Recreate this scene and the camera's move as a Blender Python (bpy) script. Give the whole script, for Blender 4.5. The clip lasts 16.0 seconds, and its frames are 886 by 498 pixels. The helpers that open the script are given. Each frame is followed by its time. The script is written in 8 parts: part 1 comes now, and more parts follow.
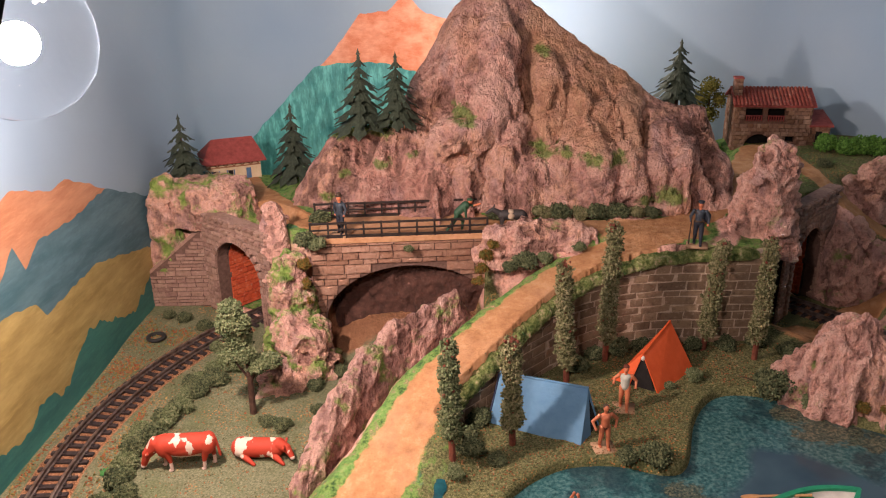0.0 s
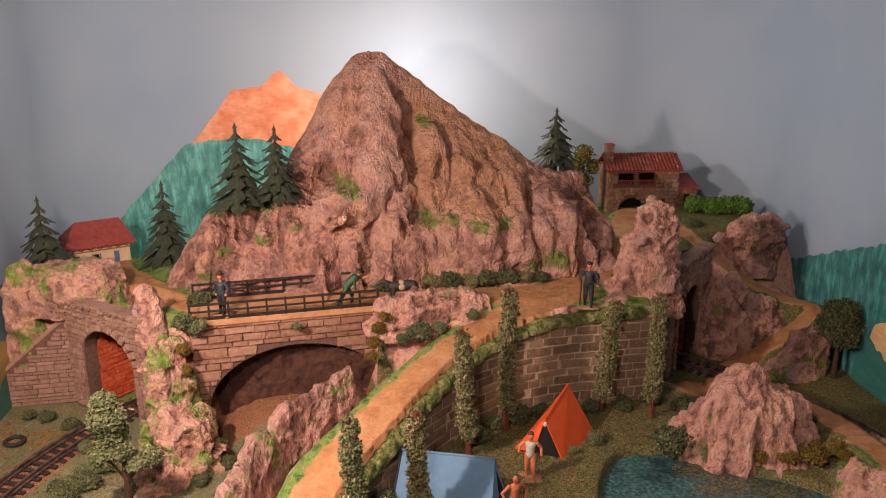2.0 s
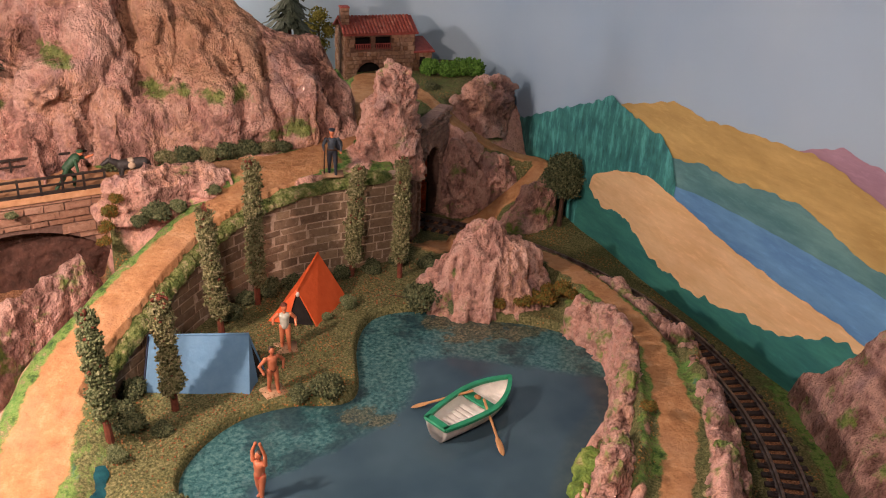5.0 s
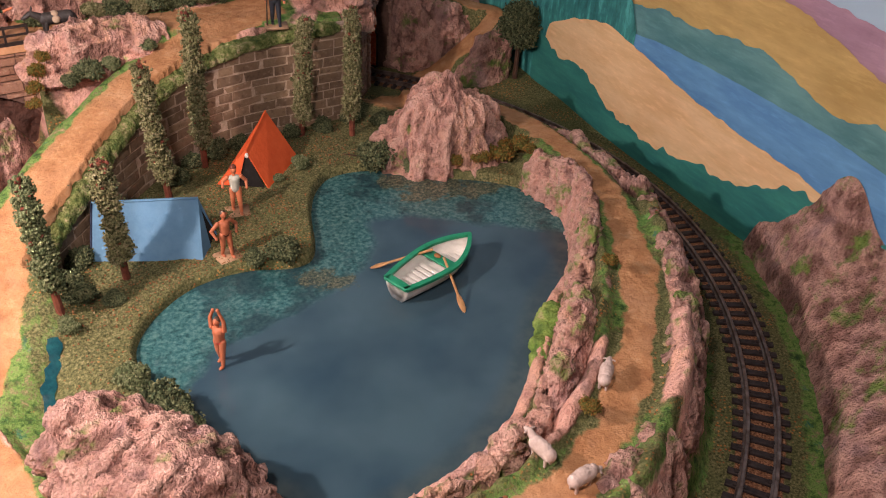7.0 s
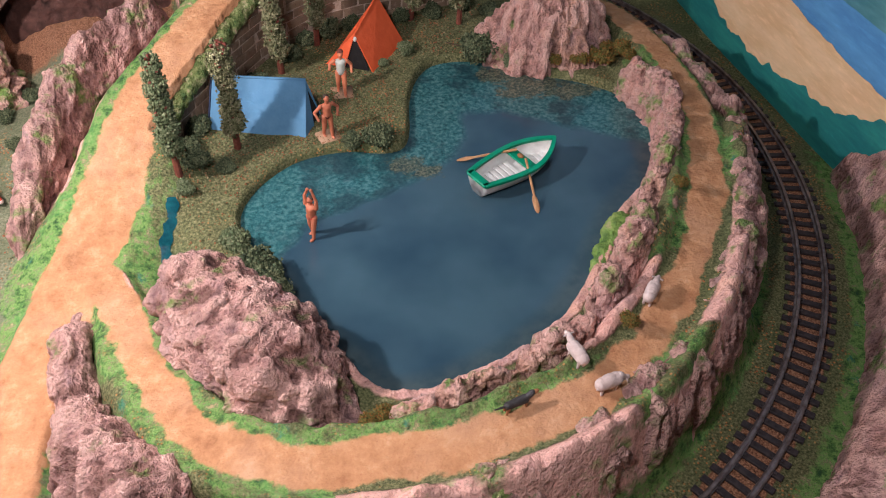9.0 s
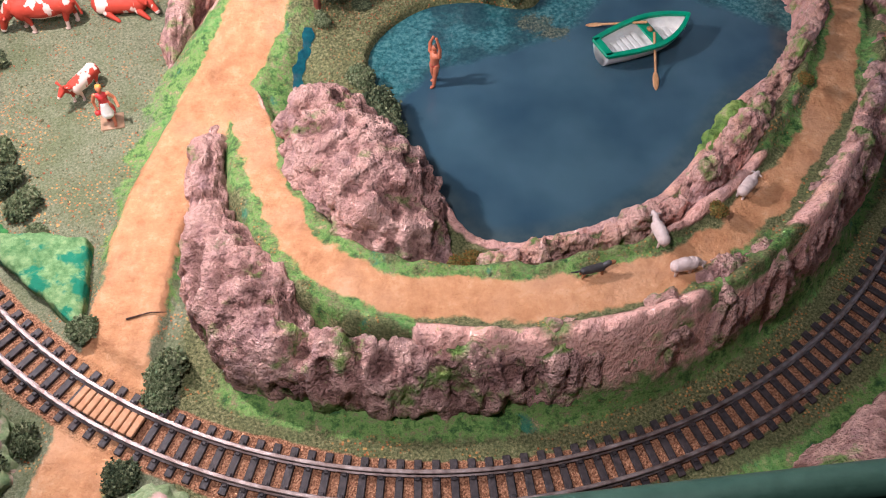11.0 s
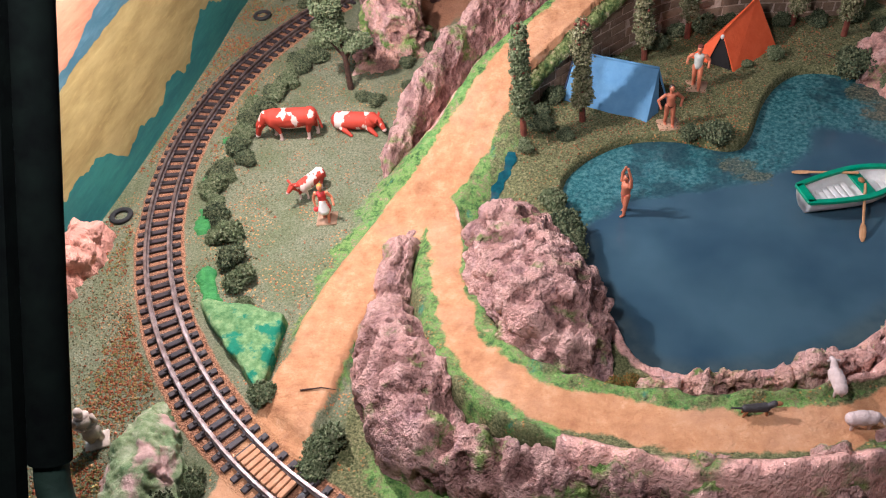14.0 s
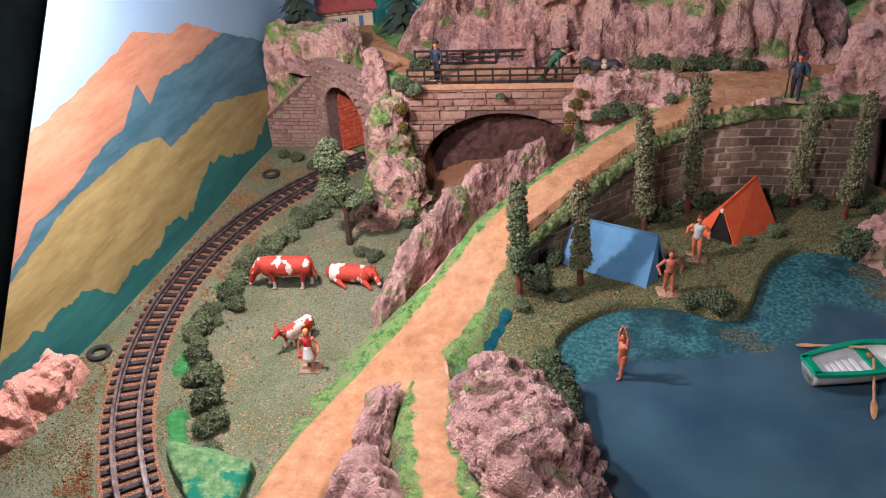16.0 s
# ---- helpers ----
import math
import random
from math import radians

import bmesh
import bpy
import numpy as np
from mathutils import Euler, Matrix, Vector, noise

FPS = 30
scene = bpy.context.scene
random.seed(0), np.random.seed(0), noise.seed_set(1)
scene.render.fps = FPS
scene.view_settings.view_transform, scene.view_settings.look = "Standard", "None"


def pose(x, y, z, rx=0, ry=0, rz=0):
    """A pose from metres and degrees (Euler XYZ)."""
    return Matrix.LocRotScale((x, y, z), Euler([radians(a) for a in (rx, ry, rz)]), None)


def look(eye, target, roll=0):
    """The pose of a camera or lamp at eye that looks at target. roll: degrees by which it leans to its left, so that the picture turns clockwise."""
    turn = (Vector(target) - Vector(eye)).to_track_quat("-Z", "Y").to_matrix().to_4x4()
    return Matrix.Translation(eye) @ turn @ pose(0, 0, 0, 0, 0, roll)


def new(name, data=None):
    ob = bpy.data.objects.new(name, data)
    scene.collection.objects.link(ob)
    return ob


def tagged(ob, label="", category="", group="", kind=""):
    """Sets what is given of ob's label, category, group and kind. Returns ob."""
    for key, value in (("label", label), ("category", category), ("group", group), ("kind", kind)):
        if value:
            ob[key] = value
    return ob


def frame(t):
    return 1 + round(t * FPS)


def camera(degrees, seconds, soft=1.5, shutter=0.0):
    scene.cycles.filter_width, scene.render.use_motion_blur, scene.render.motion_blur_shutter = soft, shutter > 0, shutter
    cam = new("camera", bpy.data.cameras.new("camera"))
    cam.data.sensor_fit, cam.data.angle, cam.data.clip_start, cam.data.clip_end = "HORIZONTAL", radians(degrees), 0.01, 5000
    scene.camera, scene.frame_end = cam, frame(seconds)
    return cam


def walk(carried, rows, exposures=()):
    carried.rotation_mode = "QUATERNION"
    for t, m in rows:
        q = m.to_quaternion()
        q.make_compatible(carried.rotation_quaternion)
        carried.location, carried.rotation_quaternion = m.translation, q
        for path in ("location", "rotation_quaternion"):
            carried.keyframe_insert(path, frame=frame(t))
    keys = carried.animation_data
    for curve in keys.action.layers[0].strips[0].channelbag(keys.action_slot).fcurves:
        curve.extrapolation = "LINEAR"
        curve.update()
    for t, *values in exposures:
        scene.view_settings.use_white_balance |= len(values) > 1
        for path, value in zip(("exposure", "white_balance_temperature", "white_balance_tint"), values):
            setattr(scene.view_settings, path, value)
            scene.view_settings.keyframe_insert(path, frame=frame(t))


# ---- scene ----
cam = camera(55.77, 16.0, soft=1.1)
PATH = [
    (0, (-0.02659, -0.26052, 0.19655), (-0.04571, 0.01552, 0.08063), -0.91),
    (0.5, (-0.03207, -0.25576, 0.19111), (-0.03798, 0.02631, 0.08913), -0.15),
    (1, (-0.03254, -0.25450, 0.19125), (-0.02856, 0.03126, 0.10002), -0.25),
    (1.5, (-0.03396, -0.25341, 0.19061), (-0.01638, 0.03231, 0.10085), -0.40),
    (2, (-0.03477, -0.25189, 0.18967), (-0.00785, 0.03310, 0.09991), -0.51),
    (2.5, (-0.03538, -0.24916, 0.18882), (0.00559, 0.03051, 0.08829), -0.07),
    (3, (-0.03449, -0.24674, 0.18837), (0.02478, 0.02453, 0.07479), 0.70),
    (3.5, (-0.03401, -0.24652, 0.18809), (0.04485, 0.01544, 0.06497), 1.61),
    (4, (-0.03440, -0.24804, 0.18843), (0.06048, 0.00760, 0.06336), 2.14),
    (4.2, (-0.03367, -0.24818, 0.18847), (0.06562, 0.00497, 0.06176), 2.30),
    (6.3, (-0.03481, -0.24364, 0.18371), (0.08303, -0.01422, 0.03048), 3.18),
    (6.5, (-0.03407, -0.24177, 0.18365), (0.08375, -0.01752, 0.02293), 3.25),
    (7, (-0.03300, -0.24016, 0.18269), (0.08452, -0.02583, 0.00875), 3.60),
    (7.5, (-0.03118, -0.23911, 0.18776), (0.08215, -0.03798, -0.00383), 4.66),
    (8, (-0.03333, -0.24117, 0.19167), (0.07740, -0.04591, -0.00736), 6.33),
    (8.5, (-0.02896, -0.24558, 0.19872), (0.06786, -0.04831, -0.00552), 5.83),
    (9, (-0.02549, -0.25237, 0.20529), (0.04399, -0.05311, -0.00794), 3.65),
    (9.5, (-0.02306, -0.25298, 0.20841), (0.03056, -0.06008, -0.01501), 3.60),
    (10, (-0.02518, -0.25616, 0.21058), (0.01502, -0.07197, -0.02279), 3.67),
    (10.2, (-0.02509, -0.25686, 0.20944), (0.01004, -0.07606, -0.02736), 3.65),
    (12.3, (-0.01390, -0.26846, 0.24077), (-0.00734, -0.11893, -0.01923), 1.69),
    (12.5, (-0.01452, -0.26867, 0.23825), (-0.01111, -0.11760, -0.02092), 1.49),
    (13, (-0.01148, -0.26857, 0.22800), (-0.03579, -0.09873, -0.01809), -3.71),
    (13.5, (-0.00488, -0.27298, 0.22543), (-0.05185, -0.08964, -0.00734), -7.23),
    (14, (-0.00321, -0.27502, 0.21659), (-0.06355, -0.07211, 0.00402), -7.96),
    (14.5, (-0.00324, -0.27622, 0.21571), (-0.06689, -0.06377, 0.01369), -7.15),
    (15, (-0.00259, -0.27704, 0.20615), (-0.06875, -0.05005, 0.02150), -5.27),
    (15.5, (-0.00093, -0.27504, 0.20054), (-0.06870, -0.03773, 0.02998), -4.45),
    (16, (0.00101, -0.27599, 0.19720), (-0.06644, -0.03013, 0.03909), -3.78),
]
# stops, kelvin and tint of the camera's automatic picture control
TONE = [(0, 0.26, 7300, 19), (1.0, 0.18, 7500, 21), (2.5, 0.2, 8600, 26), (4, 0.35, 8100, 22), (6.5, 0.46, 7500, 20), (7.5, 0.48, 6700, 13), (9, 0.46, 5850, 9), (10, 0.52, 5750, 10), (12.5, 0.56, 5650, 11), (14.5, 0.52, 5650, 10), (15.5, 0.48, 5600, 10), (16, 0.28, 5600, 11)]
walk(cam, [(t, look(eye, target, roll)) for t, eye, target, roll in PATH], TONE)

# ---- light ----
G = 0.009          # one track gauge in metres: all plans below are drawn in gauges


def g(x, y, z):
    return Vector((x * G, y * G, z * G))


world = bpy.data.worlds.new("dim_room")
scene.world = world
world.use_nodes = True
world.node_tree.nodes["Background"].inputs[0].default_value = (0.75, 0.82, 1.0, 1)
world.node_tree.nodes["Background"].inputs[1].default_value = 0.008


def lamp(name, place, watts, size, colour, target=None):
    """A bare bulb, or an added fill disc where it has a target."""
    data = bpy.data.lights.new(name, "AREA" if target else "POINT")
    data.energy, data.color = watts, colour
    ob = new(name, data)
    if target:
        data.shape, data.size = "DISK", size * G
        ob.matrix_world = look(g(*place), g(*target))
    else:
        data.shadow_soft_size = size * G
        ob.location = g(*place)
    return ob


LEFT_BULB = (-16.3, -6.1, 18.3)
lamp("case_lamp_left", LEFT_BULB, 1.7, 0.6, (1.0, 0.83, 0.77))
lamp("case_lamp_right", (10.0, -14.0, 22.0), 0.03, 0.5, (1.0, 0.83, 0.78))
# unseen fill above the window, added to brighten the front bank
lamp("front_fill", (-8, -23.5, 28), 0.4, 3.0, (1.0, 0.86, 0.83), (-3, -3, 1))
lamp("case_lamp_back", (0.0, 24.0, 14.6), 0.34, 0.8, (1.0, 0.93, 0.91))

# ---- noise for shapes ----
_tab = np.random.RandomState(7).rand(64, 64, 64)


def vnoise(x, y, z):
    """Smooth value noise, 0 to 1, for arrays."""
    xi, yi, zi = np.floor(x).astype(int), np.floor(y).astype(int), np.floor(z).astype(int)
    fx, fy, fz = x - xi, y - yi, z - zi
    fx, fy, fz = fx * fx * (3 - 2 * fx), fy * fy * (3 - 2 * fy), fz * fz * (3 - 2 * fz)

    def at(a, b, c):
        return _tab[(xi + a) % 64, (yi + b) % 64, (zi + c) % 64]
    low = (at(0, 0, 0) * (1 - fx) + at(1, 0, 0) * fx) * (1 - fy) + (at(0, 1, 0) * (1 - fx) + at(1, 1, 0) * fx) * fy
    top = (at(0, 0, 1) * (1 - fx) + at(1, 0, 1) * fx) * (1 - fy) + (at(0, 1, 1) * (1 - fx) + at(1, 1, 1) * fx) * fy
    return low * (1 - fz) + top * fz


def fbm(x, y, z, octaves=4, rough=0.5):
    out, amp, tot, f = 0, 1.0, 0.0, 1.0
    for o in range(octaves):
        out = out + amp * vnoise(x * f + 11.3 * o, y * f + 5.7 * o, z * f + 3.1 * o)
        tot, amp, f = tot + amp, amp * rough, f * 2.03
    return out / tot


def ridged(x, y, z, octaves=4, rough=0.55):
    out, amp, tot, f = 0, 1.0, 0.0, 1.0
    for o in range(octaves):
        n = 1 - np.abs(2 * vnoise(x * f + 7.9 * o, y * f + 2.3 * o, z * f + 9.1 * o) - 1)
        out = out + amp * n * n
        tot, amp, f = tot + amp, amp * rough, f * 2.1
    return out / tot


def smooth(a, b, x):
    t = np.clip((x - a) / (b - a), 0, 1)
    return t * t * (3 - 2 * t)


def along(px, py, line):
    """Distance of each point from a polyline, the line's own height there, and the length along it."""
    best = np.full(px.shape, 1e9)
    hgt, run, gone = np.zeros(px.shape), np.zeros(px.shape), 0.0
    for (ax, ay, az), (bx, by, bz) in zip(line[:-1], line[1:]):
        dx, dy = bx - ax, by - ay
        ln = math.hypot(dx, dy)
        t = np.clip(((px - ax) * dx + (py - ay) * dy) / (ln * ln), 0, 1)
        d = np.hypot(px - ax - t * dx, py - ay - t * dy)
        near = d < best
        best, hgt, run = np.where(near, d, best), np.where(near, az + t * (bz - az), hgt), np.where(near, gone + t * ln, run)
        gone += ln
    return best, hgt, run


def inside(px, py, ring):
    """Whether points lie in a closed outline."""
    odd = np.zeros(px.shape, bool)
    for (ax, ay), (bx, by) in zip(ring, ring[1:] + ring[:1]):
        cut = (ay > py) != (by > py)
        odd ^= cut & (px < (bx - ax) * (py - ay) / ((by - ay) if by != ay else 1e-9) + ax)
    return odd


def edge(px, py, ring):
    """Signed distance to a closed outline, positive within."""
    d, _, _ = along(px, py, [(x, y, 0) for x, y in ring + ring[:1]])
    return np.where(inside(px, py, ring), d, -d)


# ---- materials ----
class Mat:
    """A node material whose patterns are laid out in gauges of world space."""

    def __init__(self, name, rough=0.8, metal=0.0, spec=0.3):
        self.m = bpy.data.materials.new(name)
        self.m.use_nodes = True
        self.t = self.m.node_tree
        self.b = self.t.nodes["Principled BSDF"]
        self.b.inputs["Roughness"].default_value = rough
        self.b.inputs["Metallic"].default_value = metal
        self.b.inputs["Specular IOR Level"].default_value = spec
        geo = self.node("ShaderNodeNewGeometry")
        scale = self.node("ShaderNodeVectorMath")
        scale.operation = "SCALE"
        scale.inputs["Scale"].default_value = 1 / G
        self.link(geo.outputs["Position"], scale.inputs[0])
        self.pos, self.geo = scale.outputs[0], geo

    def node(self, kind):
        return self.t.nodes.new(kind)

    def link(self, a, b):
        self.t.links.new(a, b)

    def put(self, value, socket):
        if isinstance(value, bpy.types.NodeSocket):
            self.link(value, socket)
        elif isinstance(value, (tuple, list)):
            socket.default_value = (*value, 1) if len(value) == 3 and socket.type == "RGBA" else value
        else:
            socket.default_value = value

    def noise(self, scale, detail=4, rough=0.55, stretch=None, kind="FBM"):
        n = self.node("ShaderNodeTexNoise")
        n.noise_type = kind
        n.inputs["Scale"].default_value, n.inputs["Detail"].default_value, n.inputs["Roughness"].default_value = scale, detail, rough
        where = self.pos
        if stretch:
            mul = self.node("ShaderNodeVectorMath")
            mul.operation = "MULTIPLY"
            mul.inputs[1].default_value = stretch
            self.link(self.pos, mul.inputs[0])
            where = mul.outputs[0]
        self.link(where, n.inputs["Vector"])
        return n.outputs[0]

    def creases(self, scale, detail=3, rough=0.55, stretch=None):
        """Thin winding lines: 1 on a line, falling off beside it."""
        n = self.noise(scale, detail, rough, stretch)
        return self.math("SUBTRACT", 1.0, self.math("ABSOLUTE", self.math("MULTIPLY", self.math("SUBTRACT", n, 0.5), 2.0)))

    def cells(self, scale, feature="F1", out="Distance"):
        n = self.node("ShaderNodeTexVoronoi")
        n.feature = feature
        n.inputs["Scale"].default_value = scale
        self.link(self.pos, n.inputs["Vector"])
        return n.outputs[out]

    def attr(self, name):
        n = self.node("ShaderNodeAttribute")
        n.attribute_name = name
        return n.outputs["Fac"]

    def random(self):
        return self.node("ShaderNodeObjectInfo").outputs["Random"]

    def island(self):
        return self.geo.outputs["Random Per Island"]

    def ramp(self, fac, stops):
        n = self.node("ShaderNodeValToRGB")
        els = n.color_ramp.elements
        while len(els) < len(stops):
            els.new(0.5)
        for e, (p, c) in zip(els, stops):
            e.position, e.color = p, (*c, 1) if len(c) == 3 else c
        self.link(fac, n.inputs[0])
        return n.outputs[0]

    def level(self, fac, lo, hi, a=0.0, b=1.0):
        n = self.node("ShaderNodeMapRange")
        n.inputs[1].default_value, n.inputs[2].default_value, n.inputs[3].default_value, n.inputs[4].default_value = lo, hi, a, b
        self.put(fac, n.inputs[0])
        return n.outputs[0]

    def mix(self, fac, a, b, how="MIX"):
        n = self.node("ShaderNodeMix")
        n.data_type, n.blend_type = "RGBA", how
        self.put(fac, n.inputs[0]), self.put(a, n.inputs[6]), self.put(b, n.inputs[7])
        return n.outputs[2]

    def math(self, op, a, b=0.0, clamp=False):
        n = self.node("ShaderNodeMath")
        n.operation, n.use_clamp = op, clamp
        self.put(a, n.inputs[0]), self.put(b, n.inputs[1])
        return n.outputs[0]

    def colour(self, value):
        self.put(value, self.b.inputs["Base Color"])
        return self

    def rough(self, value):
        self.put(value, self.b.inputs["Roughness"])
        return self

    def bump(self, height, far=0.1, strength=0.6, after=None):
        n = self.node("ShaderNodeBump")
        n.inputs["Strength"].default_value, n.inputs["Distance"].default_value = strength, far * G
        self.put(height, n.inputs["Height"])
        if after is not None:
            self.link(after, n.inputs["Normal"])
        self.link(n.outputs[0], self.b.inputs["Normal"])
        return n.outputs[0]

    def done(self):
        return self.m


def rock_colours(k, brush_shade=True, net=0.75, mauve=False):
    """Painted plaster rock: pink and mauve washes, pale dry-brushed ridges, dark washes, relief shade coloured in."""
    wash = k.noise(0.24, 5, 0.65)
    a = k.ramp(wash, [(0.28, (0.38, 0.16, 0.14)), (0.38, (0.64, 0.3, 0.24)), (0.46, (0.8, 0.42, 0.34)), (0.53, (0.54, 0.28, 0.25)), (0.6, (0.78, 0.43, 0.29)), (0.7, (0.78, 0.41, 0.35)), (0.8, (0.44, 0.24, 0.24))])
    if mauve:
        b = k.ramp(wash, [(0.28, (0.17, 0.09, 0.085)), (0.38, (0.42, 0.24, 0.22)), (0.47, (0.58, 0.36, 0.33)), (0.54, (0.28, 0.15, 0.14)), (0.62, (0.46, 0.3, 0.3)), (0.72, (0.34, 0.23, 0.26)), (0.8, (0.3, 0.16, 0.12))])
        a = k.mix(k.level(k.noise(0.18, 2), 0.4, 0.6, 0.35, 0.85), a, b)
    pit = k.noise(1.5, 5, 0.62)
    a = k.mix(k.level(pit, 0.47, 0.34, 0, 0.65), a, (0.34, 0.145, 0.1))
    a = k.mix(k.level(pit, 0.54, 0.68, 0, 0.45), a, (0.74, 0.43, 0.35))
    if brush_shade:
        # hollows darkened and ridges paled past the paint, to read as shade and light
        high = k.math("ADD", k.attr("brush_shade"), k.math("MULTIPLY", k.math("SUBTRACT", k.noise(4, 5, 0.7), 0.5), 0.6))
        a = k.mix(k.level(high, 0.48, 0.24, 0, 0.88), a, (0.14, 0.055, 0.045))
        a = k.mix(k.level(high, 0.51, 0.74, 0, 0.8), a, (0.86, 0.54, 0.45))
    violet = k.noise(0.5, 3, 0.5, stretch=(1.2, 1.0, 0.8))
    a = k.mix(k.level(violet, 0.58, 0.72, 0, 0.45), a, (0.32, 0.24, 0.31))
    web = k.level(k.creases(3.4, 4, 0.62, (1.0, 1.0, 0.7)), 0.66, 0.98)
    fibre = k.level(k.creases(7.5, 3, 0.6, (1.0, 1.0, 0.55)), 0.7, 0.97)
    grain = k.noise(15, 3, 0.7)
    a = k.mix(k.level(web, 0.35, 0.0, 0, 0.4), a, (0.24, 0.11, 0.095))
    a = k.mix(k.math("MULTIPLY", web, 0.6 * net), a, (0.82, 0.51, 0.42))
    a = k.mix(k.math("MULTIPLY", fibre, 0.35 * net), a, (0.84, 0.54, 0.44))
    a = k.mix(k.level(grain, 0.45, 0.3, 0, 0.55), a, (0.2, 0.09, 0.08))
    h = k.math("ADD", k.math("MULTIPLY", web, 0.3), k.math("MULTIPLY", fibre, 0.16))
    h = k.math("ADD", h, k.math("ADD", k.math("MULTIPLY", grain, 0.2), k.noise(2.2, 5, 0.6)))
    return a, h


def green_tint(k, base, amount=0.5, lo=0.56, scale=0.6):
    """Patches of painted moss with a shape of their own."""
    moss = k.noise(scale, 6, 0.68, stretch=(1, 1.3, 1.1))
    tone = k.ramp(k.noise(1.7, 4, 0.6), [(0.35, (0.07, 0.19, 0.035)), (0.5, (0.17, 0.34, 0.06)), (0.62, (0.31, 0.46, 0.11)), (0.7, (0.5, 0.45, 0.24))])
    return k.mix(k.level(moss, lo, lo + 0.1, 0, amount), base, tone)


k = Mat("painted_rock", 0.9, spec=0.15)
c, h = rock_colours(k, True, 0.45)
k.colour(green_tint(k, c, 0.75, 0.6)).bump(h, 0.34, 1.0)
ROCK = k.done()

k = Mat("mauve_painted_rock", 0.9, spec=0.15)
c, h = rock_colours(k, True, 0.3, True)
k.colour(green_tint(k, c, 0.7, 0.585)).bump(h, 0.46, 1.0)
MAUVE = k.done()

k = Mat("salmon_painted_rock", 0.85, spec=0.15)
c, h = rock_colours(k, True, 0.4)
k.colour(k.mix(0.8, c, (0.86, 0.42, 0.31))).bump(h, 0.16, 1.0)
SALMON = k.done()

k = Mat("mossy_mauve_rock", 0.9, spec=0.15)
c, h = rock_colours(k, True, 0.3, True)
k.colour(green_tint(k, c, 0.85, 0.53)).bump(h, 0.44, 1.0)
MOSSMAUVE = k.done()

k = Mat("mossy_pink_rock", 0.9, spec=0.15)
c, h = rock_colours(k, True, 0.45)
k.colour(green_tint(k, c, 0.85, 0.545)).bump(h, 0.34, 1.0)
MOSSPINK = k.done()

k = Mat("mountain_rock", 0.9, spec=0.15)
c, h = rock_colours(k, True, 0.3)
tan = k.math("ADD", k.attr("tan"), k.math("MULTIPLY", k.math("SUBTRACT", k.noise(0.55, 6, 0.68), 0.5), 2.0))
c = k.mix(k.level(tan, 0.35, 0.95, 0, 0.65), c, k.ramp(k.noise(1.5, 5, 0.7), [(0.35, (0.5, 0.24, 0.13)), (0.65, (0.84, 0.5, 0.3))]))
mossy = k.math("ADD", k.attr("moss"), k.math("MULTIPLY", k.math("SUBTRACT", k.noise(2.0, 7, 0.74), 0.5), 2.2))
c = k.mix(k.level(mossy, 0.5, 0.85, 0, 0.85), c, k.ramp(k.noise(3, 3), [(0.35, (0.09, 0.2, 0.04)), (0.65, (0.27, 0.38, 0.1))]))
k.colour(c).bump(h, 0.44, 1.0)
MOUNTAIN = k.done()

k = Mat("mossy_painted_rock", 0.9, spec=0.15)
c, h = rock_colours(k, True, 0.45)
k.colour(green_tint(k, c, 0.9, 0.475)).bump(h, 0.3, 1.0)
MOSSY = k.done()

k = Mat("painted_green_plaster", 0.85, spec=0.15)
k.colour(k.mix(k.level(k.noise(0.9, 4, 0.6), 0.5, 0.56), k.ramp(k.noise(2.6, 6, 0.7), [(0.35, (0.06, 0.14, 0.05)), (0.5, (0.13, 0.23, 0.09)), (0.65, (0.24, 0.33, 0.15))]), (0.015, 0.15, 0.085)))
k.bump(k.noise(3, 5), 0.15, 0.7)
GREEN = k.done()

k = Mat("lime_painted_rock", 0.88, spec=0.15)
c, h = rock_colours(k, True, 0.4)
k.colour(green_tint(k, c, 0.92, 0.36)).bump(h, 0.25, 0.9)
LIME = k.done()

k = Mat("verge_paint", 0.9, spec=0.12)
k.colour(k.ramp(k.noise(2.6, 8, 0.78), [(0.34, (0.04, 0.09, 0.03)), (0.43, (0.09, 0.13, 0.04)), (0.5, (0.17, 0.21, 0.07)), (0.56, (0.26, 0.28, 0.12)), (0.63, (0.44, 0.36, 0.22)), (0.7, (0.58, 0.38, 0.24))])).bump(k.noise(5, 6, 0.7), 0.25, 1.0)
VERGE = k.done()

k = Mat("mint_painted_plaster", 0.85, spec=0.15)
k.colour(k.mix(k.level(k.noise(0.8, 4), 0.54, 0.62), k.ramp(k.noise(2.0, 6, 0.7), [(0.35, (0.12, 0.19, 0.08)), (0.5, (0.24, 0.3, 0.15)), (0.65, (0.4, 0.42, 0.27))]), (0.55, 0.36, 0.31)))
k.bump(k.noise(3, 6, 0.7), 0.15, 0.8)
MINT = k.done()

k = Mat("diorama_ground", 0.92, spec=0.12)
flock = k.noise(11, 3, 0.7)
turf = k.ramp(flock, [(0.3, (0.025, 0.03, 0.013)), (0.46, (0.1, 0.105, 0.045)), (0.6, (0.2, 0.19, 0.09)), (0.75, (0.36, 0.31, 0.18))])
lawn = k.ramp(flock, [(0.3, (0.075, 0.085, 0.05)), (0.46, (0.145, 0.155, 0.09)), (0.6, (0.21, 0.215, 0.135)), (0.75, (0.32, 0.3, 0.21))])
turf = k.mix(k.level(k.math("ADD", k.attr("meadow"), k.math("MULTIPLY", k.math("SUBTRACT", k.noise(0.6, 4), 0.5), 0.8)), 0.35, 0.65), turf, lawn)
